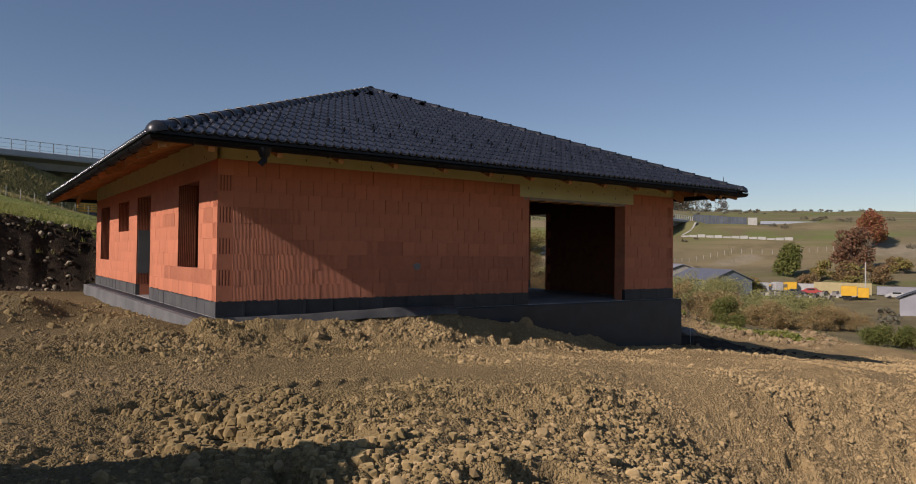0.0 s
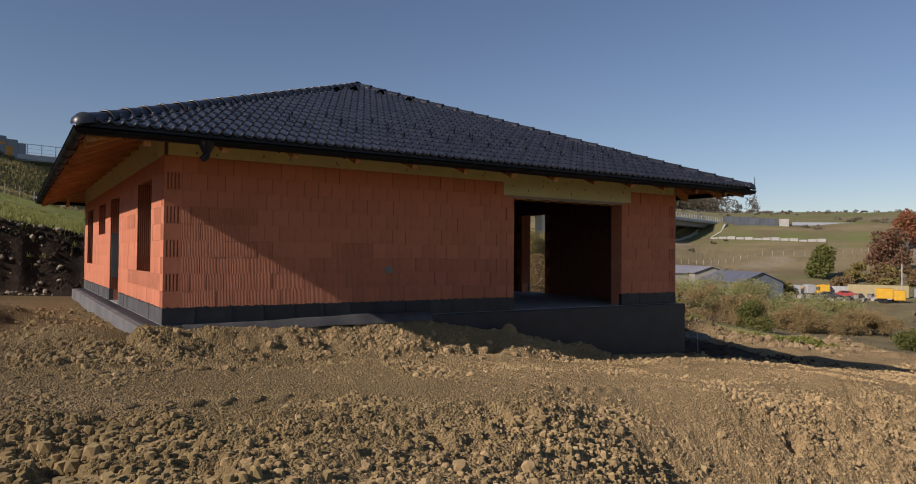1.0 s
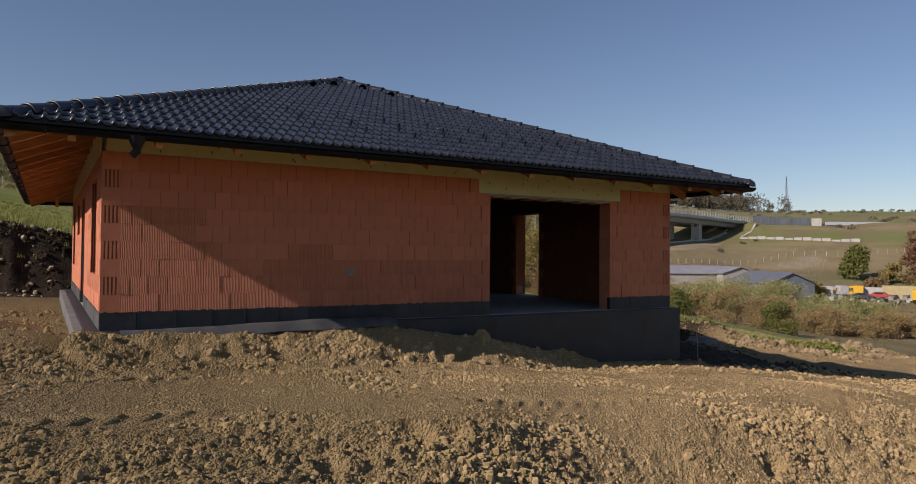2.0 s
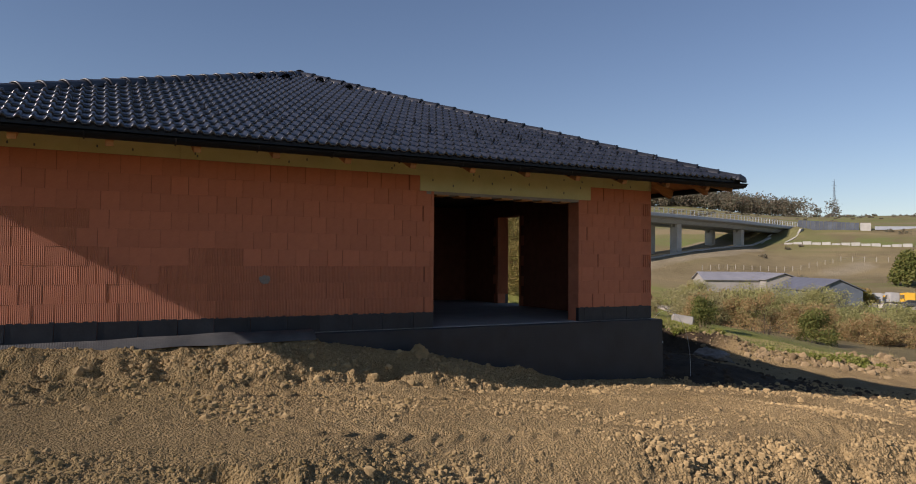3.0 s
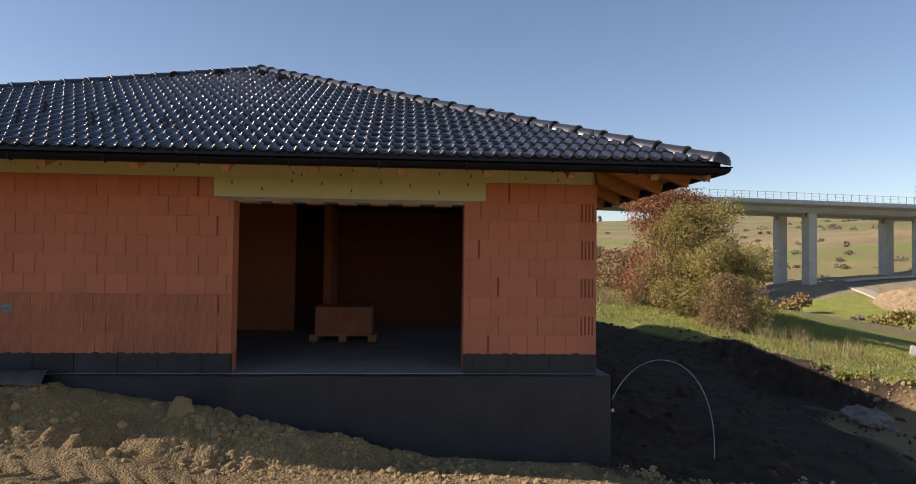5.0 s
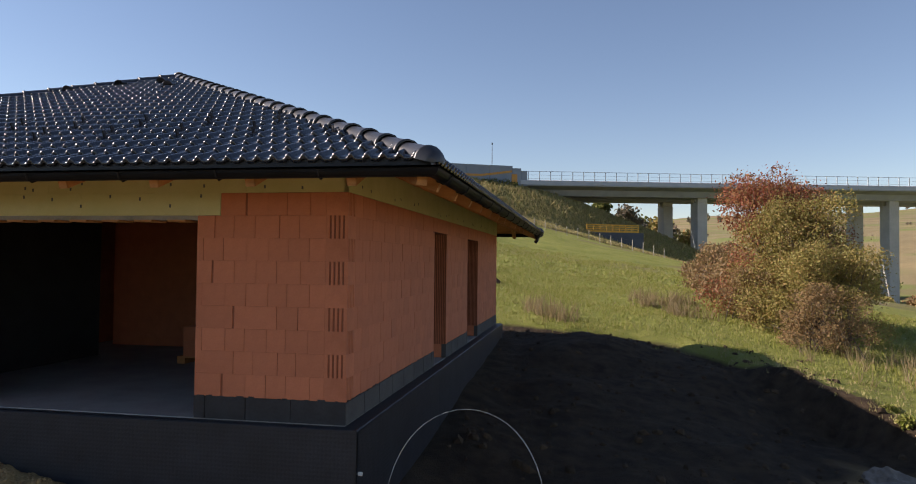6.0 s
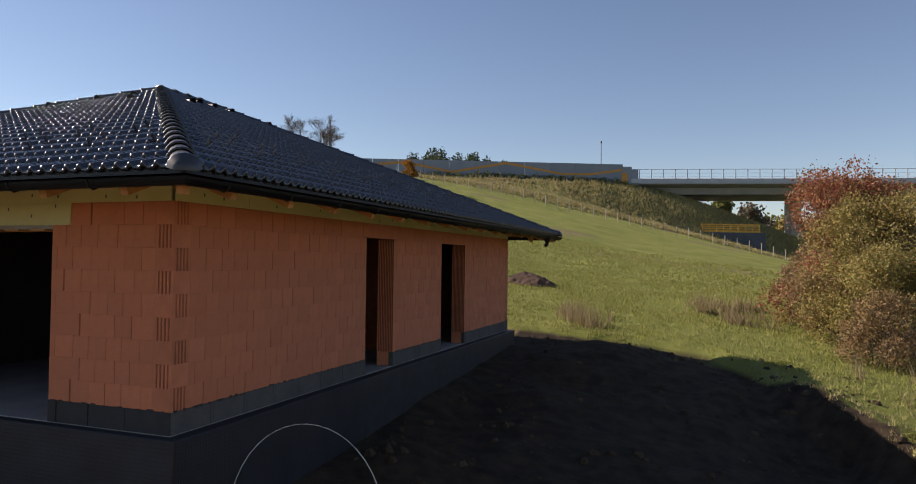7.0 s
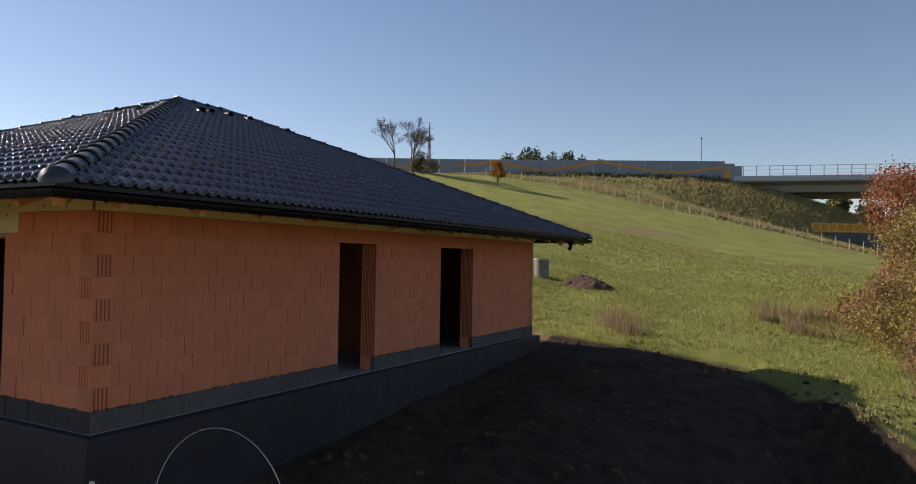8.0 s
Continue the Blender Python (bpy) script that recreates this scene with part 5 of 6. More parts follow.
for x0, y0, x1, y1, n, h in ((440, 504, 552, 414, 440, 18.5), (575, 402, 660, 330, 26, 5), (640, 190, 1000, 40, 130, 2.2), (420, 620, 300, 760, 14, 8), (230, 700, 100, 760, 14, 8)):
    for i in range(n):
        t = (i + nrng.uniform(0, 1)) / n
        x, y = x0 + (x1 - x0) * t + nrng.normal() * 18, y0 + (y1 - y0) * t + nrng.normal() * 18
        z = level(x, y)
        hh = h * nrng.uniform(0.6, 1.1)
        v, f = leaf_cloud([(x, y, z + hh * 0.45, hh * 0.28, hh * 0.28, hh * 0.5), (x, y, z + hh * 0.7, hh * 0.2, hh * 0.2, hh * 0.3)], 120, 1.05)
        v_all.append(v), f_all.append(f + base)
        base += len(v)
tagged(arrays("far_woods", np.concatenate(v_all), np.concatenate(f_all).tolist(), HAZED_FOREST), "mixed autumn woods on the far hills", "woods", kind="stuff")


# dark growth along the foot of the noise barrier
blobs = []
for x in np.arange(-96, 0.5, 1.1):
    y = float(deck_y(x)) - nrng.uniform(0.4, 1.6)
    blobs.append((x, y, level(x, y) + 0.25, 0.9, 0.7, nrng.uniform(0.4, 0.8)))
v, f = leaf_cloud(blobs, 7000, 0.22)
tagged(arrays("barrier_hedge", v, f.tolist(), GREEN), "dark green creepers along the noise barrier", "hedge", kind="stuff")

# scrub on the far slopes
v_all, f_all, base = [], [], 0
for i in range(1500):
    x, y = nrng.uniform(60, 560), nrng.uniform(-60, 400)
    s = 0.766 * (x + 3) + 0.643 * (y + 11)
    hedge = abs(relief(np.array([x]), np.array([y]), 46, 92)[0]) < 0.055
    if not 90 < s < 640 or abs(y - deck_y(x) - 8) < 16 or (not hedge and relief(np.array([x]), np.array([y]), 40, 91)[0] < 0.25):
        continue
    z, r = float(drawn(np.array([x]), np.array([y]))[0]), nrng.uniform(0.5, 1.4) * (1.3 if hedge else 1)
    v, f = leaf_cloud([(x, y, z + r * 0.35, r * 1.4, r * 1.4, r * 0.75)], 70, 0.42)
    v_all.append(v), f_all.append(f + base)
    base += len(v)
tagged(arrays("slope_scrub", np.concatenate(v_all), np.concatenate(f_all).tolist(), HAZED_FOREST), "brownish scrub scattered on the valley slopes", "scrub", kind="stuff")

# clods of soil
def clod_field(name, pts, radii, mat, label):
    t = (1 + 5 ** 0.5) / 2
    small = len(pts) > 9000
    ico = np.array([(-1, t, 0), (1, t, 0), (-1, -t, 0), (1, -t, 0), (0, -1, t), (0, 1, t), (0, -1, -t), (0, 1, -t), (t, 0, -1), (t, 0, 1), (-t, 0, -1), (-t, 0, 1)], float)
    ico /= np.linalg.norm(ico[0])
    tri = np.array([(0, 11, 5), (0, 5, 1), (0, 1, 7), (0, 7, 10), (0, 10, 11), (1, 5, 9), (5, 11, 4), (11, 10, 2), (10, 7, 6), (7, 1, 8), (3, 9, 4), (3, 4, 2), (3, 2, 6), (3, 6, 8), (3, 8, 9), (4, 9, 5), (2, 4, 11), (6, 2, 10), (8, 6, 7), (9, 8, 1)])
    if small:
        turn = np.arange(5) * 2 * math.pi / 5
        ico = np.concatenate([np.stack([np.cos(turn), np.sin(turn), 0 * turn - 0.45], -1), np.stack([0.66 * np.cos(turn + 0.5), 0.66 * np.sin(turn + 0.5), 0 * turn + 0.75], -1)])
        tri = np.array([(i, (i + 1) % 5, 5 + i) for i in range(5)] + [((i + 1) % 5, 5 + (i + 1) % 5, 5 + i) for i in range(5)] + [(5, 6, 7), (5, 7, 8), (5, 8, 9)])
    elif name in ("soil_clods", "spoil_lumps"):
        mids, faces, corners = {}, [], [c for c in ico]
        for a, b, c in tri.tolist():
            m = []
            for e in ((a, b), (b, c), (c, a)):
                key = tuple(sorted(e))
                if key not in mids:
                    q = ico[e[0]] + ico[e[1]]
                    mids[key] = len(corners)
                    corners.append(q / np.linalg.norm(q))
                m.append(mids[key])
            faces += [(a, m[0], m[2]), (b, m[1], m[0]), (c, m[2], m[1]), tuple(m)]
        ico, tri = np.array(corners), np.array(faces)
    n, m = len(pts), len(ico)
    shape = ico[None] * nrng.uniform(0.76, 1.14, (n, m, 1)) * nrng.uniform(0.8, 1.2, (n, 1, 3)) * radii[:, None, None]
    ang = nrng.uniform(0, 6.28, n)
    c, s = np.cos(ang)[:, None], np.sin(ang)[:, None]
    shape = np.stack([shape[..., 0] * c - shape[..., 1] * s, shape[..., 0] * s + shape[..., 1] * c, shape[..., 2] * 0.95], -1)
    sunk = pts - np.stack([0 * radii, 0 * radii, 0.05 * radii], -1)
    v = (shape + sunk[:, None]).reshape(-1, 3)
    f = (tri[None] + m * np.arange(n)[:, None, None]).reshape(-1, 3)
    tagged(arrays(name, v, f.tolist(), mat), label, "soil", kind="stuff")


def scatter(n, x0, x1, y0, y1, keep):
    x, y = nrng.uniform(x0, x1, n), nrng.uniform(y0, y1, n)
    ok = nrng.uniform(0, 1, n) < keep(x, y)
    x, y = x[ok], y[ok]
    return np.stack([x, y, drawn(x, y) if y0 > 80 else ground(x, y)], -1)


def soil_density(x, y):
    patch = step(relief(x, y, 1.4, 14) + 0.6 * relief(x, y, 0.5, 15), -0.5, 0.6)
    track = 1 - 0.85 * (step(np.abs(y + 1.85 - 0.1 * np.sin(x * 0.5)), 0.36, 0.26) + step(np.abs(y + 4.05 - 0.1 * np.sin(x * 0.5)), 0.36, 0.26))
    way = 1 - 0.25 * step(np.abs(y + 2.95), 0.9, 0.6)
    patch = np.maximum(patch, 0.75 * step(-y, 4.3, 4.8) * step(x, 2.5, 4.5))
    return (0.30 + 0.70 * patch) * np.clip(track, 0.1, 1) * way * ((y < -0.2) | (x < -0.3)) * np.where(y < -4.5, 1.0, 0.85)


pts = scatter(80000, -4.8, 14.5, -8.0, 0.0, soil_density)
coarse = 0.6 + 0.8 * step(relief(pts[:, 0], pts[:, 1], 0.9, 54), -0.3, 0.7) + 0.2 * step(-pts[:, 1], 5.0, 6.2)
rad = (0.011 + 0.0075 * nrng.exponential(1.0, len(pts)).clip(0, 4)) * coarse
damp = nrng.uniform(0, 1, len(pts)) < step(pts[:, 0], 7.0, 0.0) * (0.8 + 0.5 * relief(pts[:, 0], pts[:, 1], 1.8, 33))
clod_field("soil_crumbs", pts[~damp], rad[~damp], CLOD, "tan crumbs of dry soil on the plot")
clod_field("damp_crumbs", pts[damp], rad[damp], DAMP, "olive-brown crumbs of damp soil on the plot")
pts = scatter(6500, -5, 13.5, -8.2, -0.3, lambda x, y: 0.25 * soil_density(x, y) + 0.4 * step(-y, 5.8, 6.6) * step(x, 9, 3) + 0.6 * np.exp(-(((y + 0.9) / 0.5) ** 2)))
clod_field("soil_clods", pts, 0.018 + 0.012 * nrng.exponential(1.0, len(pts)).clip(0, 4), CLOD, "tan lumps of dry clay soil on the plot")
pts = scatter(4500, 14, 24, -5, 0.5, lambda x, y: 0.25 + 0.75 * step(relief(x, y, 1.1, 55), -0.3, 0.5))
clod_field("edge_crumbs", pts, 0.016 + 0.013 * nrng.exponential(1.0, len(pts)).clip(0, 4), CLOD, "tan crumbs of soil towards the edge of the plot")
pts = scatter(8000, -9, -0.2, -0.5, 9, lambda x, y: 0.15 + 0.85 * np.exp(-(((x + 3.2) / 1.8) ** 2 + ((y - 2.6) / 1.8) ** 2)))
clod_field("heap_clods", pts, 0.013 + 0.016 * nrng.exponential(1.0, len(pts)).clip(0, 4), DAMP, "olive-tan clods on the heap beside the house")
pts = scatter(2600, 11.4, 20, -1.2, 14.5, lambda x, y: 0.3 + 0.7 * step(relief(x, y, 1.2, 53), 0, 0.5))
clod_field("dark_clods", pts, 0.012 + 0.022 * nrng.exponential(1.0, len(pts)).clip(0, 4), SHADE_LOAM, "soil lumps coloured dark like the shade beside the house")
pts = scatter(2600, -9, 2.5, 13.7, 15.3, lambda x, y: 0 * x + 0.9)
clod_field("bank_clods", pts, 0.014 + 0.02 * nrng.exponential(1.0, len(pts)).clip(0, 3), SHADE_LOAM, "broken earth on the cut bank behind the house")
pts = scatter(5200, 20, 30, 2.5, 12, lambda x, y: np.clip(np.exp(-(((x - bank_x(y) - 0.25) / 0.4) ** 2)) * step(y, 4, 5.5) + np.exp(-(((x - 26) / 2.2) ** 2 + ((y - 4.1) / 1.2) ** 2)), 0, 1))
clod_field("spoil_clods", pts, 0.022 + 0.024 * nrng.exponential(1.0, len(pts)).clip(0, 4), SPOIL, "lumps of spoil along the edge of the plot")

pts = scatter(1500, 18.5, 27.5, 2.6, 7.0, lambda x, y: np.clip(np.exp(-(((x - bank_x(y) - 0.15) / 0.5) ** 2)) * step(y, 2.8, 3.8) * step(y, 6.8, 5.8) + 0.8 * np.exp(-(((x - 25.5) / 2.4) ** 2 + ((y - 4.2) / 0.9) ** 2)), 0, 1))
clod_field("spoil_lumps", pts, 0.035 + 0.045 * nrng.exponential(1.0, len(pts)).clip(0, 2.6), SPOIL, "big broken lumps of spoil along the plot")
pts = scatter(900, 20, 29, 3.5, 12.5, lambda x, y: np.exp(-(((x - bank_x(y) - 1.2) / 0.7) ** 2)) * step(relief(x, y, 0.8, 66), -0.3, 0.3))
v, f = leaf_cloud([(x, y, z + 0.05, 0.16, 0.16, 0.13) for x, y, z in pts], 12000, 0.06)
tagged(arrays("weeds", v, f.tolist(), BLADES), "low green weeds on the tipped spoil", "weeds", kind="stuff")


# grass
def blades(name, pts, height, width, per, mat, label, lean=0.35):
    n = len(pts) * per
    p = np.repeat(pts, per, 0) + np.concatenate([nrng.normal(scale=0.05, size=(n, 2)), np.zeros((n, 1))], 1)
    h = height * nrng.uniform(0.5, 1.3, n)
    a = nrng.uniform(0, 6.28, n)
    side = np.stack([np.cos(a), np.sin(a), 0 * a], -1) * (width * nrng.uniform(0.6, 1.3, n))[:, None]
    tip = p + np.stack([nrng.normal(scale=lean, size=n) * h, nrng.normal(scale=lean, size=n) * h, h], -1)
    v = np.stack([p - side, p + side, tip], 1).reshape(-1, 3)
    tagged(arrays(name, v, np.arange(n * 3).reshape(-1, 3).tolist(), mat), label, "grass", kind="stuff")


def level_slope(x, y):
    """How steeply the far land rises, as drawn."""
    return np.hypot(drawn(x + 0.5, y) - drawn(x - 0.5, y), drawn(x, y + 0.5) - drawn(x, y - 0.5))


def meadow_density(x, y):
    return (1 - plot_share(x, y)) ** 2 * (0.35 + 0.65 * step(relief(x, y, 1.6, 61), -0.5, 0.5))


pts = scatter(30000, 3, 30, 12.5, 34, meadow_density)
blades("meadow_grass", pts, 0.11, 0.012, 5, BLADES, "short green meadow grass")
pts = scatter(15000, -8, 30, 34, 62, meadow_density)
blades("upper_meadow_grass", pts, 0.13, 0.03, 4, BLADES, "short green meadow grass up the slope")
pts = scatter(7000, 17, 33, 2, 14, lambda x, y: meadow_density(x, y) * 0.8)
blades("edge_grass", pts, 0.09, 0.012, 5, BANK_GRASS, "rough green grass at the edge of the plot")
pts = scatter(5000, -12, 3, 14.5, 30, meadow_density)
blades("bank_grass", pts, 0.18, 0.014, 5, BLADES, "green grass on top of the cut bank")
pts = np.concatenate([scatter(800, 15.5, 20.5, 20.0, 24.5, lambda x, y: step(relief(x, y, 0.9, 63), -0.1, 0.4)), scatter(260, 20, 27, 12.5, 17, lambda x, y: step(relief(x, y, 0.9, 64), 0, 0.4)),
                      scatter(120, 11.5, 13.5, 15.2, 18.5, lambda x, y: step(relief(x, y, 0.7, 65), 0, 0.4))])
blades("dry_grass", pts, 0.55, 0.010, 9, STRAW, "tall dry straw-coloured grass tufts", 0.3)
pts = scatter(15000, -60, 30, 84, 126, lambda x, y: step(deck_y(x) - y, 26, 18) * step(deck_y(x) - y, 2, 4))
pts = np.concatenate([pts, scatter(9000, -8, 34, 98, 134, lambda x, y: step(deck_y(x) - y, 26, 20) * step(level_slope(x, y), 0.12, 0.25))])
blades("embankment_grass", pts, 0.5, 0.06, 5, BANK_GRASS, "rough dry grass on the road embankment", 0.3)


# ---- the viaduct and its road ----
def offset_line(x, off):
    """A point off metres behind the near edge of the deck, above x."""
    e = 2.0
    t = Vector((2 * e, float(deck_y(x + e) - deck_y(x - e)), 0)).normalized()
    return Vector((x, float(deck_y(x)), 0)) + Vector((-t.y, t.x, 0)) * off


EDGE_Z, SOFFIT_Z = 16.65, 14.1


def deck_rise(x):
    return float(np.interp(x, [0, 40, 100, 134, 190, 236], [0, 0.45, 0.4, 0, -1.1, -1.7]))


viaduct = empty("viaduct", (100, 150, level(100, 150)), "long grey concrete road viaduct on paired piers", "bridge")
DECK_X = list(np.linspace(0.8, 236, 60))
for near in (0.0, 10.2):
    prof = [(0.0, EDGE_Z), (0.0, EDGE_Z - 0.95), (0.35, EDGE_Z - 1.05), (2.1, EDGE_Z - 1.45), (2.9, SOFFIT_Z), (6.9, SOFFIT_Z), (7.6, EDGE_Z - 1.45), (9.3, EDGE_Z - 1.05), (9.7, EDGE_Z - 0.95), (9.7, EDGE_Z)]
    v = [offset_line(x, near + o) + Vector((0, 0, z + deck_rise(x))) for x in DECK_X for o, z in prof]
    n = len(prof)
    f = [(i * n + j, i * n + (j + 1) % n, (i + 1) * n + (j + 1) % n, (i + 1) * n + j) for i in range(len(DECK_X) - 1) for j in range(n)]
    under(arrays("deck", v, f, GREY_STEEL, None, "grey bridge deck with a box girder"), viaduct)
v, f = [], []
for x in DECK_X:
    for o, z in ((-0.04, EDGE_Z - 0.02), (-0.04, EDGE_Z - 0.75), (0.3, EDGE_Z - 0.75), (0.3, EDGE_Z + 0.12)):
        v.append(offset_line(x, o) + Vector((0, 0, z + deck_rise(x))))
for i in range(len(DECK_X) - 1):
    f += [(i * 4 + j, i * 4 + (j + 1) % 4, i * 4 + 4 + (j + 1) % 4, i * 4 + 4 + j) for j in range(4)]
FASCIA = material("pale_fascia", (0.36, 0.39, 0.43), (0.43, 0.46, 0.50), 0.6, 0.7, 0.1, 6)
under(arrays("edge_beam", v, f, FASCIA, None, "pale grey edge beam"), viaduct)
bm = bmesh.new()
pm = box(bm, -1.05, 1.05, -1.5, 1.5, -30, -0.9, 0.12)
for a, b in ((-1.45, -0.4), (0.4, 1.45)):
    box(pm, -1.0, 1.0, a, b, -0.95, 0, 0.06)
pier_mesh = bpy.data.meshes.new("pier")
pm.to_mesh(pier_mesh)
pm.free()
pier_mesh.materials.append(PIER)
for x in (36.0, 73.5, 105.0, 134.0, 165.0, 199.5):
    for off in (4.9, 15.1):
        p = offset_line(x - (4.6 if off > 10 else 0) * (0.45 if x < 60 else 0.15), off)
        ob = holder("pier", pier_mesh)
        ob.location = (p.x, p.y, SOFFIT_Z + deck_rise(x) + 0.05)
        q = offset_line(x + 1, off) - offset_line(x - 1, off)
        ob.rotation_euler.z = math.atan2(q.y, q.x)
        under(ob, viaduct)
# railing: posts and bars
bm = bmesh.new()
box(bm, -0.07, 0.07, -0.06, 0.06, 0, 1.72)
post_mesh = bpy.data.meshes.new("rail_post")
bm.to_mesh(post_mesh)
bm.free()
RAILING = material("pale_railing", (0.42, 0.46, 0.50), (0.52, 0.56, 0.60), 2, 0.5, 0.05, 30)
post_mesh.materials.append(RAILING)
for x in np.arange(2.2, 236, 2.0):
    p = offset_line(x, 0.12)
    ob = holder("rail_post", post_mesh)
    ob.location = (p.x, p.y, EDGE_Z + deck_rise(x))
    under(ob, viaduct)
for z, r in ((1.68, 0.05), (1.0, 0.022), (0.35, 0.022)):
    bm = bmesh.new()
    tube(bm, [offset_line(x, 0.12) + Vector((0, 0, EDGE_Z + z + deck_rise(x))) for x in DECK_X], r, 5)
    under(part("rail_bar", bm, RAILING), viaduct)

# noise barrier on the embankment, with its painted wave
BARRIER = material("grey_blue_barrier", (0.19, 0.225, 0.27), (0.24, 0.275, 0.32), 0.4, 0.7, 0.1, 8, vary=0.06)
AMBER = material("amber_paint", (0.52, 0.24, 0.05), (0.60, 0.29, 0.07), 2, 0.7, 0.05, 20)
barrier = empty("noise_barrier", (-30, float(deck_y(-30)), level(-30, float(deck_y(-30)))), "grey-blue noise barrier with an amber wave line", "noise barrier")


def along(bm, xa, xb, off0, off1, za0, za1, zb0=None, zb1=None):
    """A slab that follows the deck's edge, with its own heights at either end."""
    zb0, zb1 = za0 if zb0 is None else zb0, za1 if zb1 is None else zb1
    ring = []
    for x, z0, z1 in ((xa, za0, za1), (xb, zb0, zb1)):
        p, q = offset_line(x, off0), offset_line(x, off1)
        ring.append([bm.verts.new((p.x, p.y, z0)), bm.verts.new((q.x, q.y, z0)), bm.verts.new((q.x, q.y, z1)), bm.verts.new((p.x, p.y, z1))])
    a, b = ring
    bm.faces.new(a[::-1]), bm.faces.new(b)
    for i in range(4):
        bm.faces.new((a[i], a[(i + 1) % 4], b[(i + 1) % 4], b[i]))
    return bm


for x in np.arange(-96.6, -0.7, 4.0):
    under(part("panel", along(bmesh.new(), x + 0.03, x + 3.97, 0.0, 0.25, 15.2, 19.2), BARRIER), barrier)
for xa, xb, z in ((-0.6, 0.9, 18.8), (0.9, 2.0, 18.3)):
    under(part("panel", along(bmesh.new(), xa + 0.02, xb - 0.02, 0.0, 0.25, 15.6, z), BARRIER), barrier)
wave = [(x - 2.1, z - 0.6) for x, z in [(-94, 18.6), (-80, 19.2), (-68, 17.9), (-56, 18.9), (-48, 18.2), (-41.4, 18.5), (-33.5, 19.3), (-26.1, 17.8), (-17.4, 19.55), (-8.4, 17.85), (-3.9, 17.9), (1.4, 18.8)]]
for (xa, za), (xb, zb) in zip(wave, wave[1:]):
    m = 6
    for i in range(m):
        x0, x1 = xa + (xb - xa) * i / m, xa + (xb - xa) * (i + 1) / m
        z0, z1 = za + (zb - za) * i / m, za + (zb - za) * (i + 1) / m
        under(part("wave_line", along(bmesh.new(), x0, x1, -0.03, 0.02, z0 - 0.2, z0 + 0.2, z1 - 0.2, z1 + 0.2), AMBER), barrier)
under(part("end_plate", along(bmesh.new(), -0.8, 0.2, -0.05, 0.02, 15.6, 17.7), AMBER), barrier)
mast = empty("light_mast", (-4.4, 118.5, 15.8), "slender grey lighting mast behind the barrier", "mast")
bm = bmesh.new()
tube(bm, [(0, 0, 0), (0, 0, 5), (0, 0, 7.4)], [0.09, 0.07, 0.05], 6)
part("pole", bm, DARK_STEEL, mast)
bm = bmesh.new()
box(bm, -0.12, 0.12, -0.1, 0.1, 7.3, 7.7, 0.02)
part("lamp_head", bm, DARK_STEEL, mast)

# the far road: dark barrier, white blocks and a pale rail
FAR_PANEL = material("slate_panel", (0.055, 0.065, 0.085), (0.085, 0.10, 0.12), 0.5, 0.7, 0.05, 6, vary=0.15)
WHITE_STONE = material("pale_concrete", (0.34, 0.33, 0.30), (0.44, 0.43, 0.39), 0.8, 0.85, 0.1, 8)
far_barrier = empty("far_barrier", (243, 148, level(243, 148)), "slate-grey noise barrier on the far road bank", "noise barrier")


def slab(bm, a, b, z0, z1, thick=0.4):
    a, b = Vector((*a, 0)), Vector((*b, 0))
    d = (b - a).normalized()
    m = Matrix((d, Vector((-d.y, d.x, 0)), Vector((0, 0, 1)))).transposed().to_4x4()
    m.translation = (a + b) / 2 + Vector((0, 0, (z0 + z1) / 2))
    bmesh.ops.create_cube(bm, size=1, matrix=m @ Matrix.Diagonal(((b - a).length, thick, z1 - z0, 1)))
    return bm


for i in range(14):
    a = (234 + 11.5 * i / 14, 161 - 16 * i / 14)
    b = (234 + 11.5 * (i + 0.94) / 14, 161 - 16 * (i + 0.94) / 14)
    under(part("panel", slab(bmesh.new(), a, b, 12.5, 17.5 - i * 0.1), FAR_PANEL), far_barrier)
under(part("white_block", slab(bmesh.new(), (245.7, 144.7), (247.6, 142.0), 12.5, 16.1, 1.0), WHITE_STONE), far_barrier)
under(part("pale_wall", slab(bmesh.new(), (248.4, 141), (266, 128), 13.6, 14.8), FASCIA), far_barrier)
terrace = empty("terrace_wall", (222, 134, level(222, 134)), "stepped row of pale concrete retaining blocks", "retaining wall")
for i in range(13):
    a, b = (211.5 + 20.4 * i / 13, 149.7 - 31 * i / 13), (211.5 + 20.4 * (i + 0.9) / 13, 149.7 - 31 * (i + 0.9) / 13)
    z = level(*a)
    under(part("block", slab(bmesh.new(), a, b, z - 0.3, z + 0.45 + 0.12 * (i * 7 % 5), 0.9), WHITE_STONE), terrace)


# gravel track across the valley floor
GRAVEL = material("pale_gravel", (0.30, 0.26, 0.20), (0.42, 0.37, 0.29), 2, 0.95, 0.4, 20)
way = [(111.5, 143), (112.5, 136), (110.6, 123), (105, 107), (98.6, 91), (92, 78)]
v, f = [], []
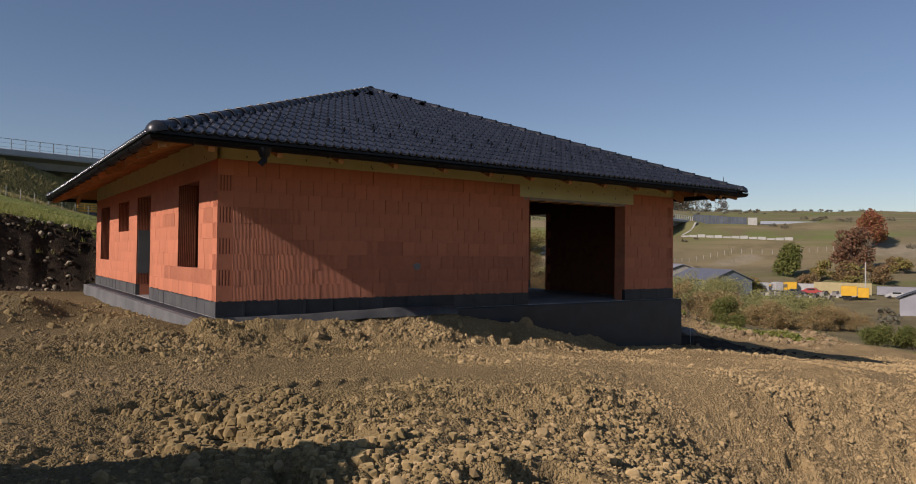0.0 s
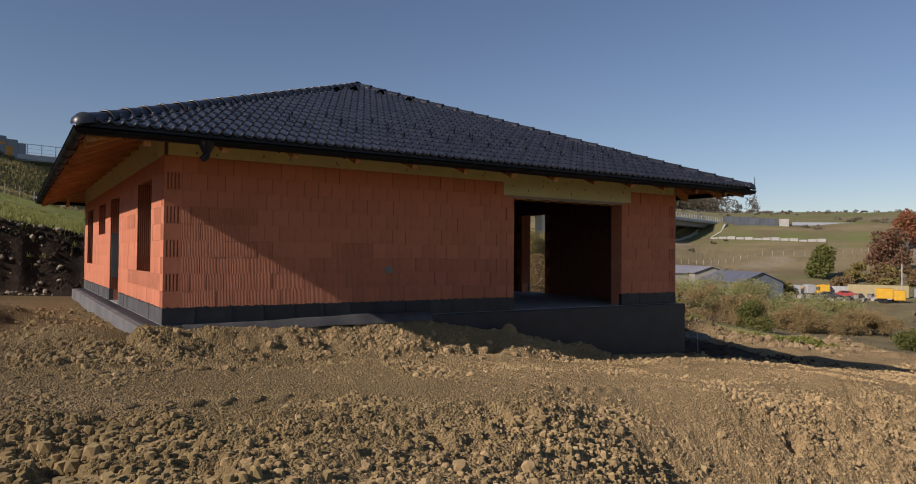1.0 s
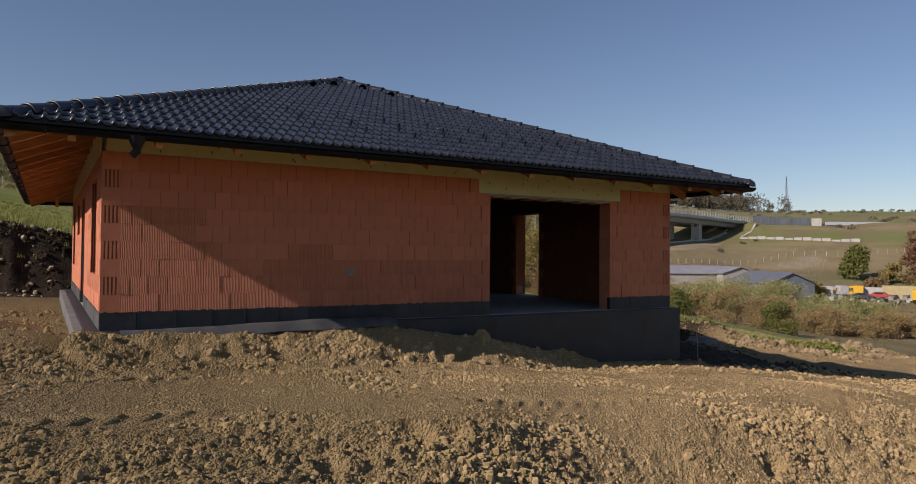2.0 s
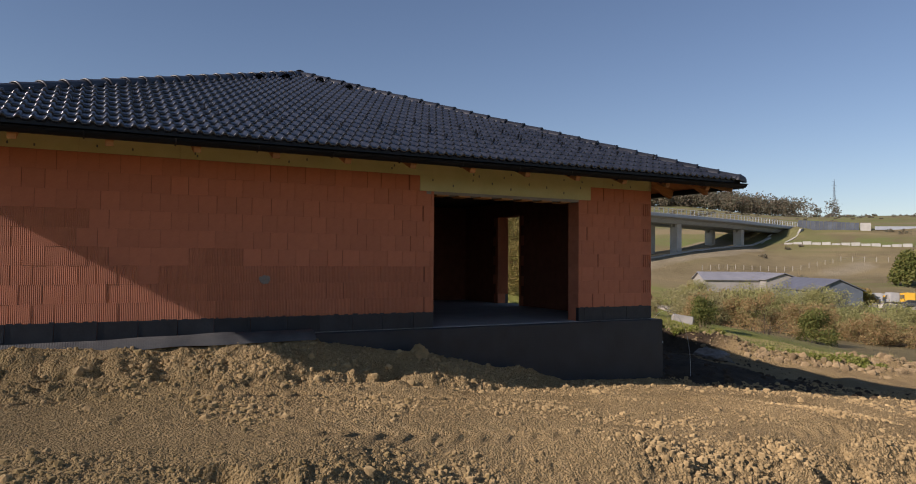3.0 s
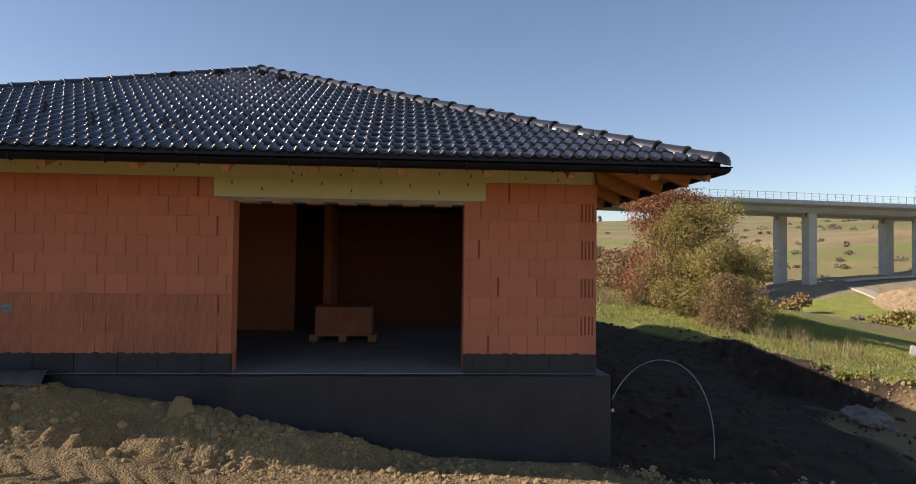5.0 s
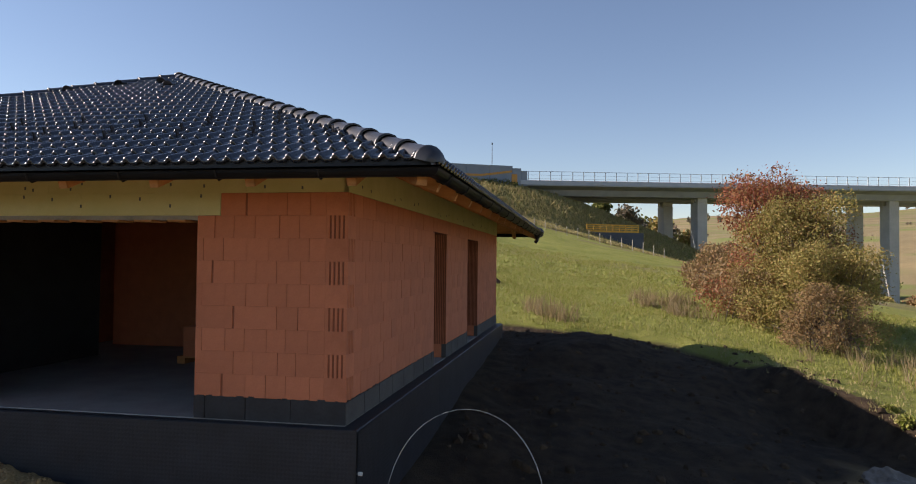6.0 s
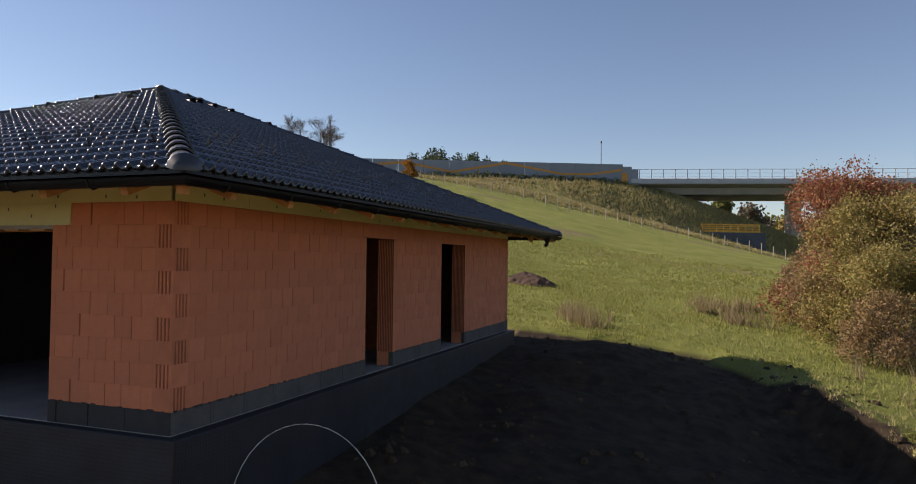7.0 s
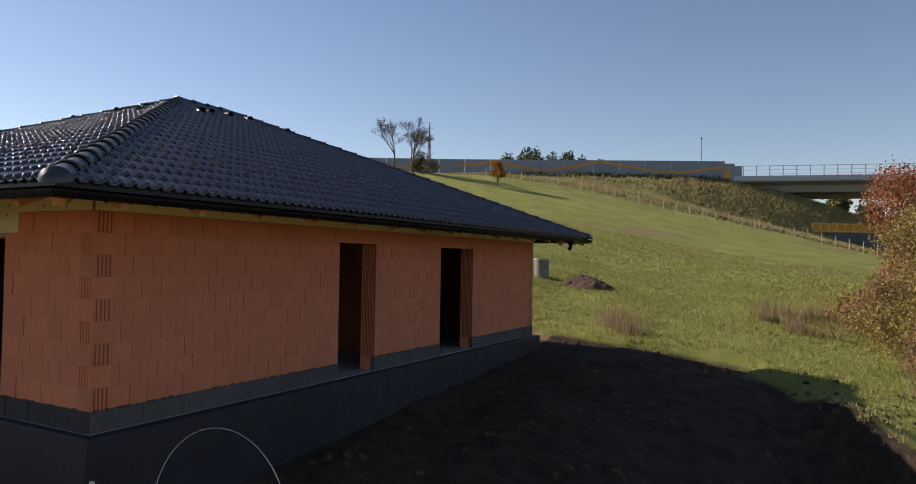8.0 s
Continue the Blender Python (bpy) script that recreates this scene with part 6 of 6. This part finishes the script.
for j, (x, y) in enumerate((p[0] + (q[0] - p[0]) * u, p[1] + (q[1] - p[1]) * u) for p, q in zip(way, way[1:]) for u in (0, 0.25, 0.5, 0.75)):
    for dx, dz in ((-1.9, -0.3), (-1.5, 0.22), (1.5, 0.22), (1.9, -0.3)):
        v.append((x + dx - 110, y - 120, level(x, y) + dz))
    if j:
        f += [(4 * j - 4 + a, 4 * j - 3 + a, 4 * j + 1 + a, 4 * j + a) for a in range(3)]
gravel_track = arrays("gravel_track", np.array(v), f, GRAVEL)
gravel_track.location = (110, 120, 0)
tagged(gravel_track, "pale gravel track along the valley floor", "track", kind="structure")


def pylon(x, y, h, reach=1.0, thick=1.0):
    z = level(x, y)
    thing = empty("power_pylon", (x, y, z), "grey lattice power pylon on the skyline", "pylon", "power pylons")
    bm = bmesh.new()
    w = h * 0.07 * (0.4 + 0.6 * reach)
    for sx in (-1, 1):
        for sy in (-1, 1):
            tube(bm, [(sx * w, sy * w, 0), (sx * w * 0.35, sy * w * 0.35, h * 0.6), (0, 0, h)], 0.14 * thick, 4)
    for i in range(9):
        z0, z1 = h * 0.1 * i, h * 0.1 * (i + 1)
        r0, r1 = w * (1 - i / 10), w * (1 - (i + 1) / 10)
        for s in (-1, 1):
            tube(bm, [(-r0, s * r0, z0), (r1, s * r1, z1)], 0.08 * thick, 3)
            tube(bm, [(s * r0, -r0, z0), (s * r1, r1, z1)], 0.08 * thick, 3)
    part("mast", bm, DARK_STEEL, thing)
    for zz, ll in ((0.68, 0.16), (0.82, 0.20), (0.93, 0.13)):
        bm = bmesh.new()
        tube(bm, [(-h * ll * reach, 0, h * zz), (0, 0, h * zz + 0.5), (h * ll * reach, 0, h * zz)], 0.13 * thick, 4)
        part("cross_arm", bm, DARK_STEEL, thing)


pylon(431, 280, 25, 0.5, 0.5)
pylon(-139, 250, 43, 0.3)

# amber fence on a dark retaining wall below the abutment
AMBER_BRIGHT = material("amber_guard_paint", (0.62, 0.32, 0.03), (0.70, 0.38, 0.05), 2, 0.6, 0.05, 20)
guard = empty("guard_fence", (17, 115, level(17, 115)), "amber guard fence on a dark retaining wall", "fence")
under(part("retaining_wall", slab(bmesh.new(), (12.6, 113.0), (22.4, 117.8), 3.0, 6.9, 0.6), FAR_PANEL), guard)
for i in range(9):
    x, y = 12.8 + 8.8 * i / 8, 113.15 + 4.3 * i / 8
    bm = bmesh.new()
    cylinder(bm, (x, y, 6.8), (x, y, 8.3), 0.06, 0.06, 6)
    under(part("post", bm, AMBER_BRIGHT), guard)
for z0, z1 in ((6.95, 7.25), (7.45, 7.6), (7.8, 7.95), (8.1, 8.3)):
    under(part("rail", slab(bmesh.new(), (12.7, 113.1), (21.7, 117.5), z0, z1, 0.05), AMBER_BRIGHT), guard)

# pasture fence at the foot of the embankment
bm = bmesh.new()
cylinder(bm, (0, 0, -0.3), (0, 0, 1.45), 0.055, 0.05, 6)
fence_post_mesh = bpy.data.meshes.new("fence_post")
bm.to_mesh(fence_post_mesh)
bm.free()
FENCE_WOOD = material("weathered_post", (0.30, 0.27, 0.22), (0.42, 0.39, 0.33), 4, 0.9, 0.2, 40)
fence_post_mesh.materials.append(FENCE_WOOD)
fence = empty("pasture_fence", (-20, 78, level(-20, 78)), "weathered post and wire fence along the meadow top", "fence")
line = []
for i in range(34):
    x = -26 + i * 1.5
    y = 80 + 0.28 * (x + 26) + 0.8 * math.sin(x * 0.3)
    line.append(Vector((x, y, level(x, y))))
    ob = holder("post", fence_post_mesh)
    ob.location = line[-1]
    under(ob, fence)
for h in (0.5, 0.95, 1.35):
    bm = bmesh.new()
    tube(bm, [p + Vector((0, 0, h)) for p in line], 0.012, 3)
    under(part("wire", bm, DARK_STEEL), fence)


field_fence = empty("field_fence", (190, 122, level(190, 122)), "pale post and wire fence across the far fields", "fence")
corners = [(156.6, 134.6), (184.1, 126.0), (201.7, 122.8), (210.7, 110.4), (224.6, 103.8), (240, 98)]
line = []
for (xa, ya), (xb, yb) in zip(corners, corners[1:]):
    m = int(math.hypot(xb - xa, yb - ya) / 2.6)
    for i in range(m):
        x, y = xa + (xb - xa) * i / m, ya + (yb - ya) * i / m
        line.append(Vector((x, y, level(x, y))))
        ob = holder("post", fence_post_mesh)
        ob.location, ob.scale = line[-1], (1.5, 1.5, 1.0)
        under(ob, field_fence)
for h in (0.6, 1.2):
    bm = bmesh.new()
    tube(bm, [p + Vector((0, 0, h)) for p in line], 0.015, 3)
    under(part("wire", bm, DARK_STEEL), field_fence)

# service stairs on the far road bank, and the drain below the viaduct
for (xa, ya), (xb, yb), count in (((207.7, 155.9), (222.8, 163.6), 16), ((214.0, 150.8), (230.3, 156.2), 20)):
    stairs = empty("service_stairs", (xa, ya, level(xa, ya)), "narrow pale concrete stairs up the road bank", "stairs", "stairs on the road bank")
    for i in range(count):
        a, b = (xa + (xb - xa) * i / count, ya + (yb - ya) * i / count), (xa + (xb - xa) * (i + 0.97) / count, ya + (yb - ya) * (i + 0.97) / count)
        z = level(*b)
        under(part("tread", slab(bmesh.new(), a, b, z - 0.6, z + 0.12, 0.6), WHITE_STONE), stairs)
drain = empty("drain_channel", (160, 150, level(160, 150)), "pale concrete drain channel below the viaduct", "drain")
corners = [(x, float(deck_y(x)) + 2.2) for x in range(112, 217, 8)]
for a, b in zip(corners, corners[1:]):
    for i in range(3):
        p, q = Vector(a).lerp(Vector(b), i / 3), Vector(a).lerp(Vector(b), (i + 0.98) / 3)
        bm = bmesh.new()
        beam(bm, (p.x, p.y, level(p.x, p.y) + 0.2), (q.x, q.y, level(q.x, q.y) + 0.2), 1.0, 0.5)
        under(part("channel_stone", bm, WHITE_STONE), drain)

# ---- the yard in the valley ----
SHEET = material("grey_blue_roof_sheet", (0.115, 0.12, 0.15), (0.15, 0.16, 0.19), 0.4, 0.6, 0.1, 6)
SHEET_PALE = material("pale_roof_sheet", (0.22, 0.22, 0.24), (0.29, 0.29, 0.31), 0.4, 0.6, 0.1, 6)
CLADDING = material("grey_cladding", (0.10, 0.12, 0.15), (0.14, 0.16, 0.19), 0.4, 0.6, 0.1, 6)
RENDERED = material("pale_render", (0.27, 0.255, 0.23), (0.34, 0.32, 0.29), 0.6, 0.9, 0.1, 8)


def gabled(name, x, y, yaw, length, width, eave, rise, wall, roof, label, category):
    z = level(x, y)
    thing = empty(name, (x, y, z), label, category)
    thing.rotation_euler.z = radians(yaw)
    bm = bmesh.new()
    w, l = width / 2, length / 2
    a = [bm.verts.new(p) for p in ((-l, -w, -1), (-l, w, -1), (-l, w, eave), (-l, 0, eave + rise), (-l, -w, eave))]
    b = [bm.verts.new((l, v.co.y, v.co.z)) for v in a]
    bm.faces.new(a[::-1]), bm.faces.new(b)
    for i in range(5):
        bm.faces.new((a[i], a[(i + 1) % 5], b[(i + 1) % 5], b[i]))
    part("wall", bm, wall, thing)
    for s in (-1, 1):
        bm = bmesh.new()
        o, up = 0.5, 0.12
        e = rise / w
        pts = [(-l - o, s * (w + o), eave - e * o + up), (l + o, s * (w + o), eave - e * o + up), (l + o, 0, eave + rise + up), (-l - o, 0, eave + rise + up)]
        lo, hi = [bm.verts.new(p) for p in pts], [bm.verts.new((p[0], p[1], p[2] + 0.15)) for p in pts]
        bm.faces.new(hi if s > 0 else hi[::-1]), bm.faces.new(lo)
        for i in range(4):
            bm.faces.new((lo[i], lo[(i + 1) % 4], hi[(i + 1) % 4], hi[i]))
        bmesh.ops.recalc_face_normals(bm, faces=bm.faces)
        part("roof_sheet", bm, roof, thing)
    return thing


barn = gabled("barn", 145.5, 91.5, 62, 20, 10, 3.4, 2.2, CLADDING, SHEET, "grey-blue sheet metal barn with a low gable roof", "barn")
bm = bmesh.new()
box(bm, -10.08, -9.98, -1.8, 1.8, 0, 3.0)
part("door", bm, FAR_PANEL, barn)
shed = gabled("workshop", 150.5, 119.5, 150, 16, 10, 2.2, 1.8, RENDERED, SHEET_PALE, "pale workshop with a grey gable roof", "building")
annexe = gabled("workshop", 158, 112, 62, 12, 9, 2.0, 1.5, RENDERED, SHEET_PALE, "low workshop annexe with a pale sheet roof", "building")
gabled("hut", 118.8, 36.5, 20, 5, 4, 2.6, 0.9, SHEET_PALE, FAR_PANEL, "small grey site hut beside the yard", "hut")


def container(x, y, yaw, length, high, mat, label):
    thing = empty("shipping_container", (x, y, level(x, y)), label, "container", "containers in the yard")
    thing.rotation_euler.z = radians(yaw)
    bm = bmesh.new()
    n = int(length / 0.5)
    for s in (-1, 1):
        for i in range(n):
            x0 = -length / 2 + i * length / n
            box(bm, x0 + 0.05, x0 + length / n - 0.05, s * 1.2 - 0.04, s * 1.2 + 0.04, 0.15, high - 0.1)
    box(bm, -length / 2, length / 2, -1.2, 1.2, 0.1, high, 0.03)
    part("body", bm, mat, thing)
    for x0 in (-length / 2, length / 2):
        bm = bmesh.new()
        box(bm, x0 - 0.06, x0 + 0.06, -1.22, 1.22, 0, high + 0.02)
        part("end_frame", bm, mat, thing)


CREAM = material("cream_container_paint", (0.36, 0.29, 0.14), (0.43, 0.35, 0.18), 1, 0.6, 0.1, 10)
WHITE_PAINT = material("white_vehicle_paint", (0.36, 0.355, 0.34), (0.46, 0.45, 0.43), 1, 0.4, 0.05, 10)
YELLOW_PAINT = material("yellow_vehicle_paint", (0.60, 0.33, 0.02), (0.68, 0.39, 0.03), 1, 0.4, 0.05, 10)
RED_PAINT = material("red_vehicle_paint", (0.30, 0.03, 0.03), (0.38, 0.05, 0.04), 1, 0.4, 0.05, 10)
DARK_PAINT = material("dark_vehicle_paint", (0.03, 0.035, 0.04), (0.05, 0.055, 0.06), 1, 0.4, 0.05, 10)
RUBBER = material("tyre_rubber", (0.012, 0.012, 0.012), (0.025, 0.025, 0.025), 8, 0.9, 0.1, 40)
GLASS_DARK = material("vehicle_glass", (0.02, 0.025, 0.03), (0.03, 0.035, 0.04), 2, 0.1, 0.0, 20)
container(163.7, 69.3, -64, 11.5, 2.7, CREAM, "cream-yellow shipping container in the yard")
container(159.9, 77.0, -60, 6.0, 2.2, WHITE_PAINT, "white storage container in the yard")
container(170.0, 58.0, -64, 12.0, 2.0, SHEET_PALE, "long grey storage container in the yard")


def vehicle(name, x, y, yaw, length, mat, kind, label, category):
    thing = empty(name, (x, y, level(x, y)), label, category, "vehicles in the yard")
    thing.rotation_euler.z = radians(yaw)
    l = length / 2
    if kind == "car":
        bm = bmesh.new()
        outline = [(-l, 0.35), (-l, 0.85), (-l * 0.75, 0.95), (-l * 0.45, 1.42), (l * 0.35, 1.42), (l * 0.62, 0.95), (l, 0.82), (l, 0.35)]
        a, b = [bm.verts.new((x0, -0.85, z)) for x0, z in outline], [bm.verts.new((x0, 0.85, z)) for x0, z in outline]
        bm.faces.new(a), bm.faces.new(b[::-1])
        for i in range(len(outline)):
            bm.faces.new((a[i], b[i], b[(i + 1) % len(outline)], a[(i + 1) % len(outline)]))
        bmesh.ops.recalc_face_normals(bm, faces=bm.faces)
        part("body", bm, mat, thing)
        bm = bmesh.new()
        box(bm, -l * 0.4, l * 0.32, -0.87, 0.87, 1.0, 1.34)
        part("side_window", bm, GLASS_DARK, thing)
        wheels, r = (-l * 0.62, l * 0.62), 0.32
    else:
        bm = bmesh.new()
        box(bm, l - 2.0, l, -1.15, 1.15, 0.6, 2.6, 0.1)
        part("cab", bm, mat, thing)
        bm = bmesh.new()
        box(bm, l - 0.9, l + 0.01, -1.0, 1.0, 1.6, 2.35)
        part("windscreen", bm, GLASS_DARK, thing)
        bm = bmesh.new()
        if kind == "crane":
            beam(bm, (-l, 0, 1.6), (l * 0.6, 0, 2.5), 0.35, 0.35)
            box(bm, -l, l - 2.1, -1.1, 1.1, 0.7, 1.3)
        else:
            box(bm, -l, l - 2.15, -1.2, 1.2, 0.9, 2.9, 0.05)
        part("boom" if kind == "crane" else "cargo_box", bm, mat, thing)
        wheels, r = (-l * 0.7, -l * 0.4, l * 0.7), 0.5
    for wx in wheels:
        for s in (-1, 1):
            bm = bmesh.new()
            cylinder(bm, (wx, s * 0.7, r), (wx, s * 0.92, r), r, r, 12)
            part("wheel", bm, RUBBER, thing)


vehicle("truck", 146.8, 58.6, -64, 5.0, YELLOW_PAINT, "truck", "yellow box truck parked in the yard", "truck")
vehicle("mobile_crane", 156.0, 79.5, -60, 6.5, YELLOW_PAINT, "crane", "yellow truck crane parked in the yard", "crane")
vehicle("car", 155.5, 72.0, -70, 4.4, RED_PAINT, "car", "dark red car parked in the yard", "car")
vehicle("car", 152.0, 74.0, -60, 4.4, DARK_PAINT, "car", "dark car parked in the yard", "car")
vehicle("truck", 150.5, 83.0, -50, 6.0, WHITE_PAINT, "truck", "white box truck parked in the yard", "truck")
vehicle("truck", 153.5, 81.0, -35, 5.5, WHITE_PAINT, "crane", "white crane truck parked in the yard", "truck")
vehicle("car", 152.0, 62.0, -60, 4.3, WHITE_PAINT, "car", "white car parked in the yard", "car")
vehicle("car", 157.0, 55.0, -60, 4.3, WHITE_PAINT, "car", "white car parked beside a container", "car")
bm = bmesh.new()
cylinder(bm, (161, 63, level(161, 63)), (161, 63, level(161, 63) + 7.5), 0.16, 0.12, 8)
tagged(part("power_pole", bm, WHITE_STONE), "pale concrete power pole in the yard", "pole")
bm = bmesh.new()
for i in range(120):
    px, py = 146 + nrng.uniform(0, 18), 64 + nrng.uniform(0, 22)
    s = nrng.uniform(0.2, 0.75)
    pz = level(px, py)
    box(bm, px - s, px + s, py - s * 0.7, py + s * 0.7, pz - 0.1, pz + s)
tagged(part("yard_clutter", bm, material("yard_materials", (0.16, 0.145, 0.125), (0.34, 0.32, 0.29), 0.3, 0.8, 0.1, 8, island=0.75)), "scattered building material in the yard", "building material", kind="stuff")

# ---- near the house ----
DUST_SHEET = material("dusty_membrane", (0.035, 0.037, 0.040), (0.085, 0.085, 0.082), 3, 0.55, 0.3, 40)
nu, nw = 280, 20
uu, ww = np.meshgrid(np.linspace(0.25, 4.35, nu + 1), np.linspace(0, 1, nw + 1))
ii, jj = np.meshgrid(np.arange(nu + 1), np.arange(nw + 1))
stud = 0.0055 * (((ii % 2) == 1) & ((jj % 2) == 1))
swell = 0.5 + 0.5 * step(uu, 0.8, 3.6)
yy = -0.135 - 0.30 * ww * swell
zz = 0.015 + 0.10 * np.sin(ww * math.pi * 0.75) * swell * step(uu, 0.25, 2.5) - 0.16 * ww ** 2 + stud + 0.01 * relief(uu, ww, 0.5, 71)
i0 = np.arange((nu + 1) * (nw + 1)).reshape(nw + 1, nu + 1)
f = np.stack([i0[:-1, :-1], i0[:-1, 1:], i0[1:, 1:], i0[1:, :-1]], -1).reshape(-1, 4)
tagged(arrays("membrane_strip", np.stack([uu, yy, zz], -1).reshape(-1, 3), f.tolist(), DUST_SHEET), "dusty dimpled membrane curling off the foundation", "membrane")

# white conduit bent over the soil
bm = bmesh.new()
gz = level(12.4, 0.8)
arc = []
for i in range(25):
    t = math.pi * i / 24
    arc.append((12.35 - 0.92 * math.cos(t), 0.8 - 0.2 * math.cos(t), gz - 0.1 + (0.17 - gz) * math.sin(t) ** 0.8))
tube(bm, arc, 0.0042, 6)
tagged(part("conduit", bm, WHITE_PLASTIC), "thin pale conduit arching out of the soil", "conduit")
bm = bmesh.new()
cylinder(bm, (W + 0.15, -0.08, -0.47), (W + 0.22, -0.08, -0.47), 0.022, 0.022, 10)
under(part("pipe_stub", bm, WHITE_PLASTIC, None, "white plastic pipe stub in the foundation"), house)

# concrete well ring and a heap of red soil
well = empty("well", (6.4, 25.2, level(6.4, 25.2)), "grey concrete well ring with a lid in the meadow", "well")
bm = bmesh.new()
cylinder(bm, (0, 0, -0.2), (0, 0, 0.78), 0.33, 0.33, 20)
part("ring", bm, material("well_concrete", (0.15, 0.14, 0.115), (0.24, 0.225, 0.19), 3, 0.9, 0.4, 30), well)
bm = bmesh.new()
cylinder(bm, (0, 0, 0.78), (0, 0, 0.86), 0.36, 0.36, 20)
part("lid", bm, WHITE_STONE, well)
RED_SOIL = material("red_soil", (0.045, 0.024, 0.015), (0.085, 0.046, 0.028), 3, 0.95, 0.6, 30, rise=0.03)


def heap(name, x, y, rx, ry, h, mat, label, seed, n=40):
    a = np.linspace(-1, 1, n)
    U, V = np.meshgrid(a, a)
    r = np.sqrt(U * U + V * V)
    shape = np.clip(1 - r, 0, 1) ** 0.8 * (1 + 0.35 * relief(U * rx, V * ry, 0.5, seed)) + 0.06 * relief(U * rx, V * ry, 0.15, seed + 1) * (r < 1)
    XX, YY = x + U * rx, y + V * ry
    ZZ = (drawn(XX, YY) if y > 60 else ground(XX, YY)) - 0.06 + h * shape
    i1 = np.arange(n * n).reshape(n, n)
    q = np.stack([i1[:-1, :-1], i1[:-1, 1:], i1[1:, 1:], i1[1:, :-1]], -1).reshape(-1, 4)
    return tagged(arrays(name, np.stack([XX, YY, ZZ], -1).reshape(-1, 3), q.tolist(), mat, smooth=True), label, "soil heap")


heap("earth_mound", 8.7, 25.0, 1.25, 0.9, 0.72, RED_SOIL, "small heap of reddish soil in the meadow", 81, 70)
# added out of view, shaped to throw the shadow across the near soil
heap("earth_mound", -4.65, -7.3, 1.5, 1.6, 1.85, CLOD, "unseen heap of tan soil added to cast the foreground shadow", 83, 90)
heap("sand_heap", 118.5, 130, 10.0, 9.0, 3.1, SPOIL, "broad heap of sandy soil below the viaduct", 85)


def rock(name, x, y, r, sx, sy, sz, mat, label, seed, category="rock"):
    q = random.Random(seed)
    bm = bmesh.new()
    bmesh.ops.create_icosphere(bm, subdivisions=4, radius=1)
    for v in bm.verts:
        n = noise.noise(v.co * 1.3 + Vector((seed, 0, 0))) * 0.35 + abs(noise.noise(v.co * 2.9 + Vector((0, seed, 0)))) * 0.3 + noise.noise(v.co * 7.0) * 0.09
        v.co *= 0.92 + n
        v.co = Vector((v.co.x * sx, v.co.y * sy, max(v.co.z, -0.4) * sz)) * r
    ob = part(name, bm, mat)
    ob.location = (x, y, level(x, y) + (0.2 * sz if r < 0.3 else -0.1) * r)
    ob.rotation_euler.z = q.uniform(0, 6)
    return tagged(ob, label, category)


STONE = material("grey_rubble", (0.13, 0.108, 0.084), (0.23, 0.195, 0.155), 4, 0.9, 0.6, 30, rise=0.02)
rock("boulder", 18.65, 5.35, 0.52, 1.35, 0.9, 0.62, STONE, "rough grey boulder at the edge of the plot", 3)
rock("clay_lump", 5.98, -0.48, 0.15, 1.0, 0.9, 1.0, CLOD, "loose tan clay lump against the foundation", 8, "soil lump")
PALE_ROCK = material("pale_limestone", (0.22, 0.18, 0.115), (0.35, 0.295, 0.205), 5, 0.9, 0.7, 40, island=0.3, rise=0.012)
pts = scatter(1100, -6.0, 1.0, 13.8, 15.2, lambda x, y: 0.05 + 0.95 * (np.exp(-(((x + 1.6) / 0.75) ** 2)) + 0.5 * np.exp(-(((x + 3.3) / 0.5) ** 2))) * step(relief(x, y * 2, 0.5, 56), -0.3, 0.3))
clod_field("bank_stones", pts, 0.022 + 0.03 * nrng.exponential(1.0, len(pts)).clip(0, 3), PALE_ROCK, "pale broken limestone in the cut bank")
bm = bmesh.new()
box(bm, -0.55, 0.55, -0.28, 0.28, -0.4, 0.42, 0.05)
block = part("concrete_block", bm, CONCRETE)
block.location = (29.5, 17.35, level(29.5, 17.35))
block.rotation_euler = (radians(-14), radians(9), radians(-38))
tagged(block, "weathered concrete block beside a green bush", "concrete block")

# brick stack on its pallet inside the terrace opening
pallet = empty("pallet", (7.55, 4.0, 0.0), "wooden pallet under a stack of clay blocks", "pallet")
for i in range(3):
    bm = bmesh.new()
    box(bm, -0.6 + i * 0.52, -0.46 + i * 0.52, -0.45, 0.45, 0.002, 0.10)
    part("bearer", bm, WOOD, pallet)
for i in range(6):
    bm = bmesh.new()
    box(bm, -0.6, 0.6, -0.45 + i * 0.155, -0.33 + i * 0.155, 0.10, 0.125)
    part("board", bm, WOOD, pallet)
stack = empty("brick_stack", (7.55, 4.0, 0.125), "stack of red clay blocks on a pallet", "bricks")
for k in range(2):
    for i in range(4):
        ob = holder("brick", brick_mesh(0.25, 0.44, "plain"), stack)
        ob.location = (-0.375 + i * 0.25, -0.44, k * 0.25)
        ob = holder("brick", brick_mesh(0.25, 0.44, "plain"), stack)
        ob.location = (-0.375 + i * 0.25, 0.002, k * 0.25)

# everything beyond the meadow takes its spread place
for ob in list(scene.objects):
    if ob.parent is None and ob.type in ("EMPTY", "MESH"):
        away = math.hypot(ob.location.x - HUB.x, ob.location.y - HUB.y) > 62
        if away or ob.name in ("far_woods", "slope_scrub", "embankment_grass", "yard_clutter", "power_pole", "sand_heap", "barrier_hedge"):
            ob.matrix_basis = FAR_PLACE @ ob.matrix_basis
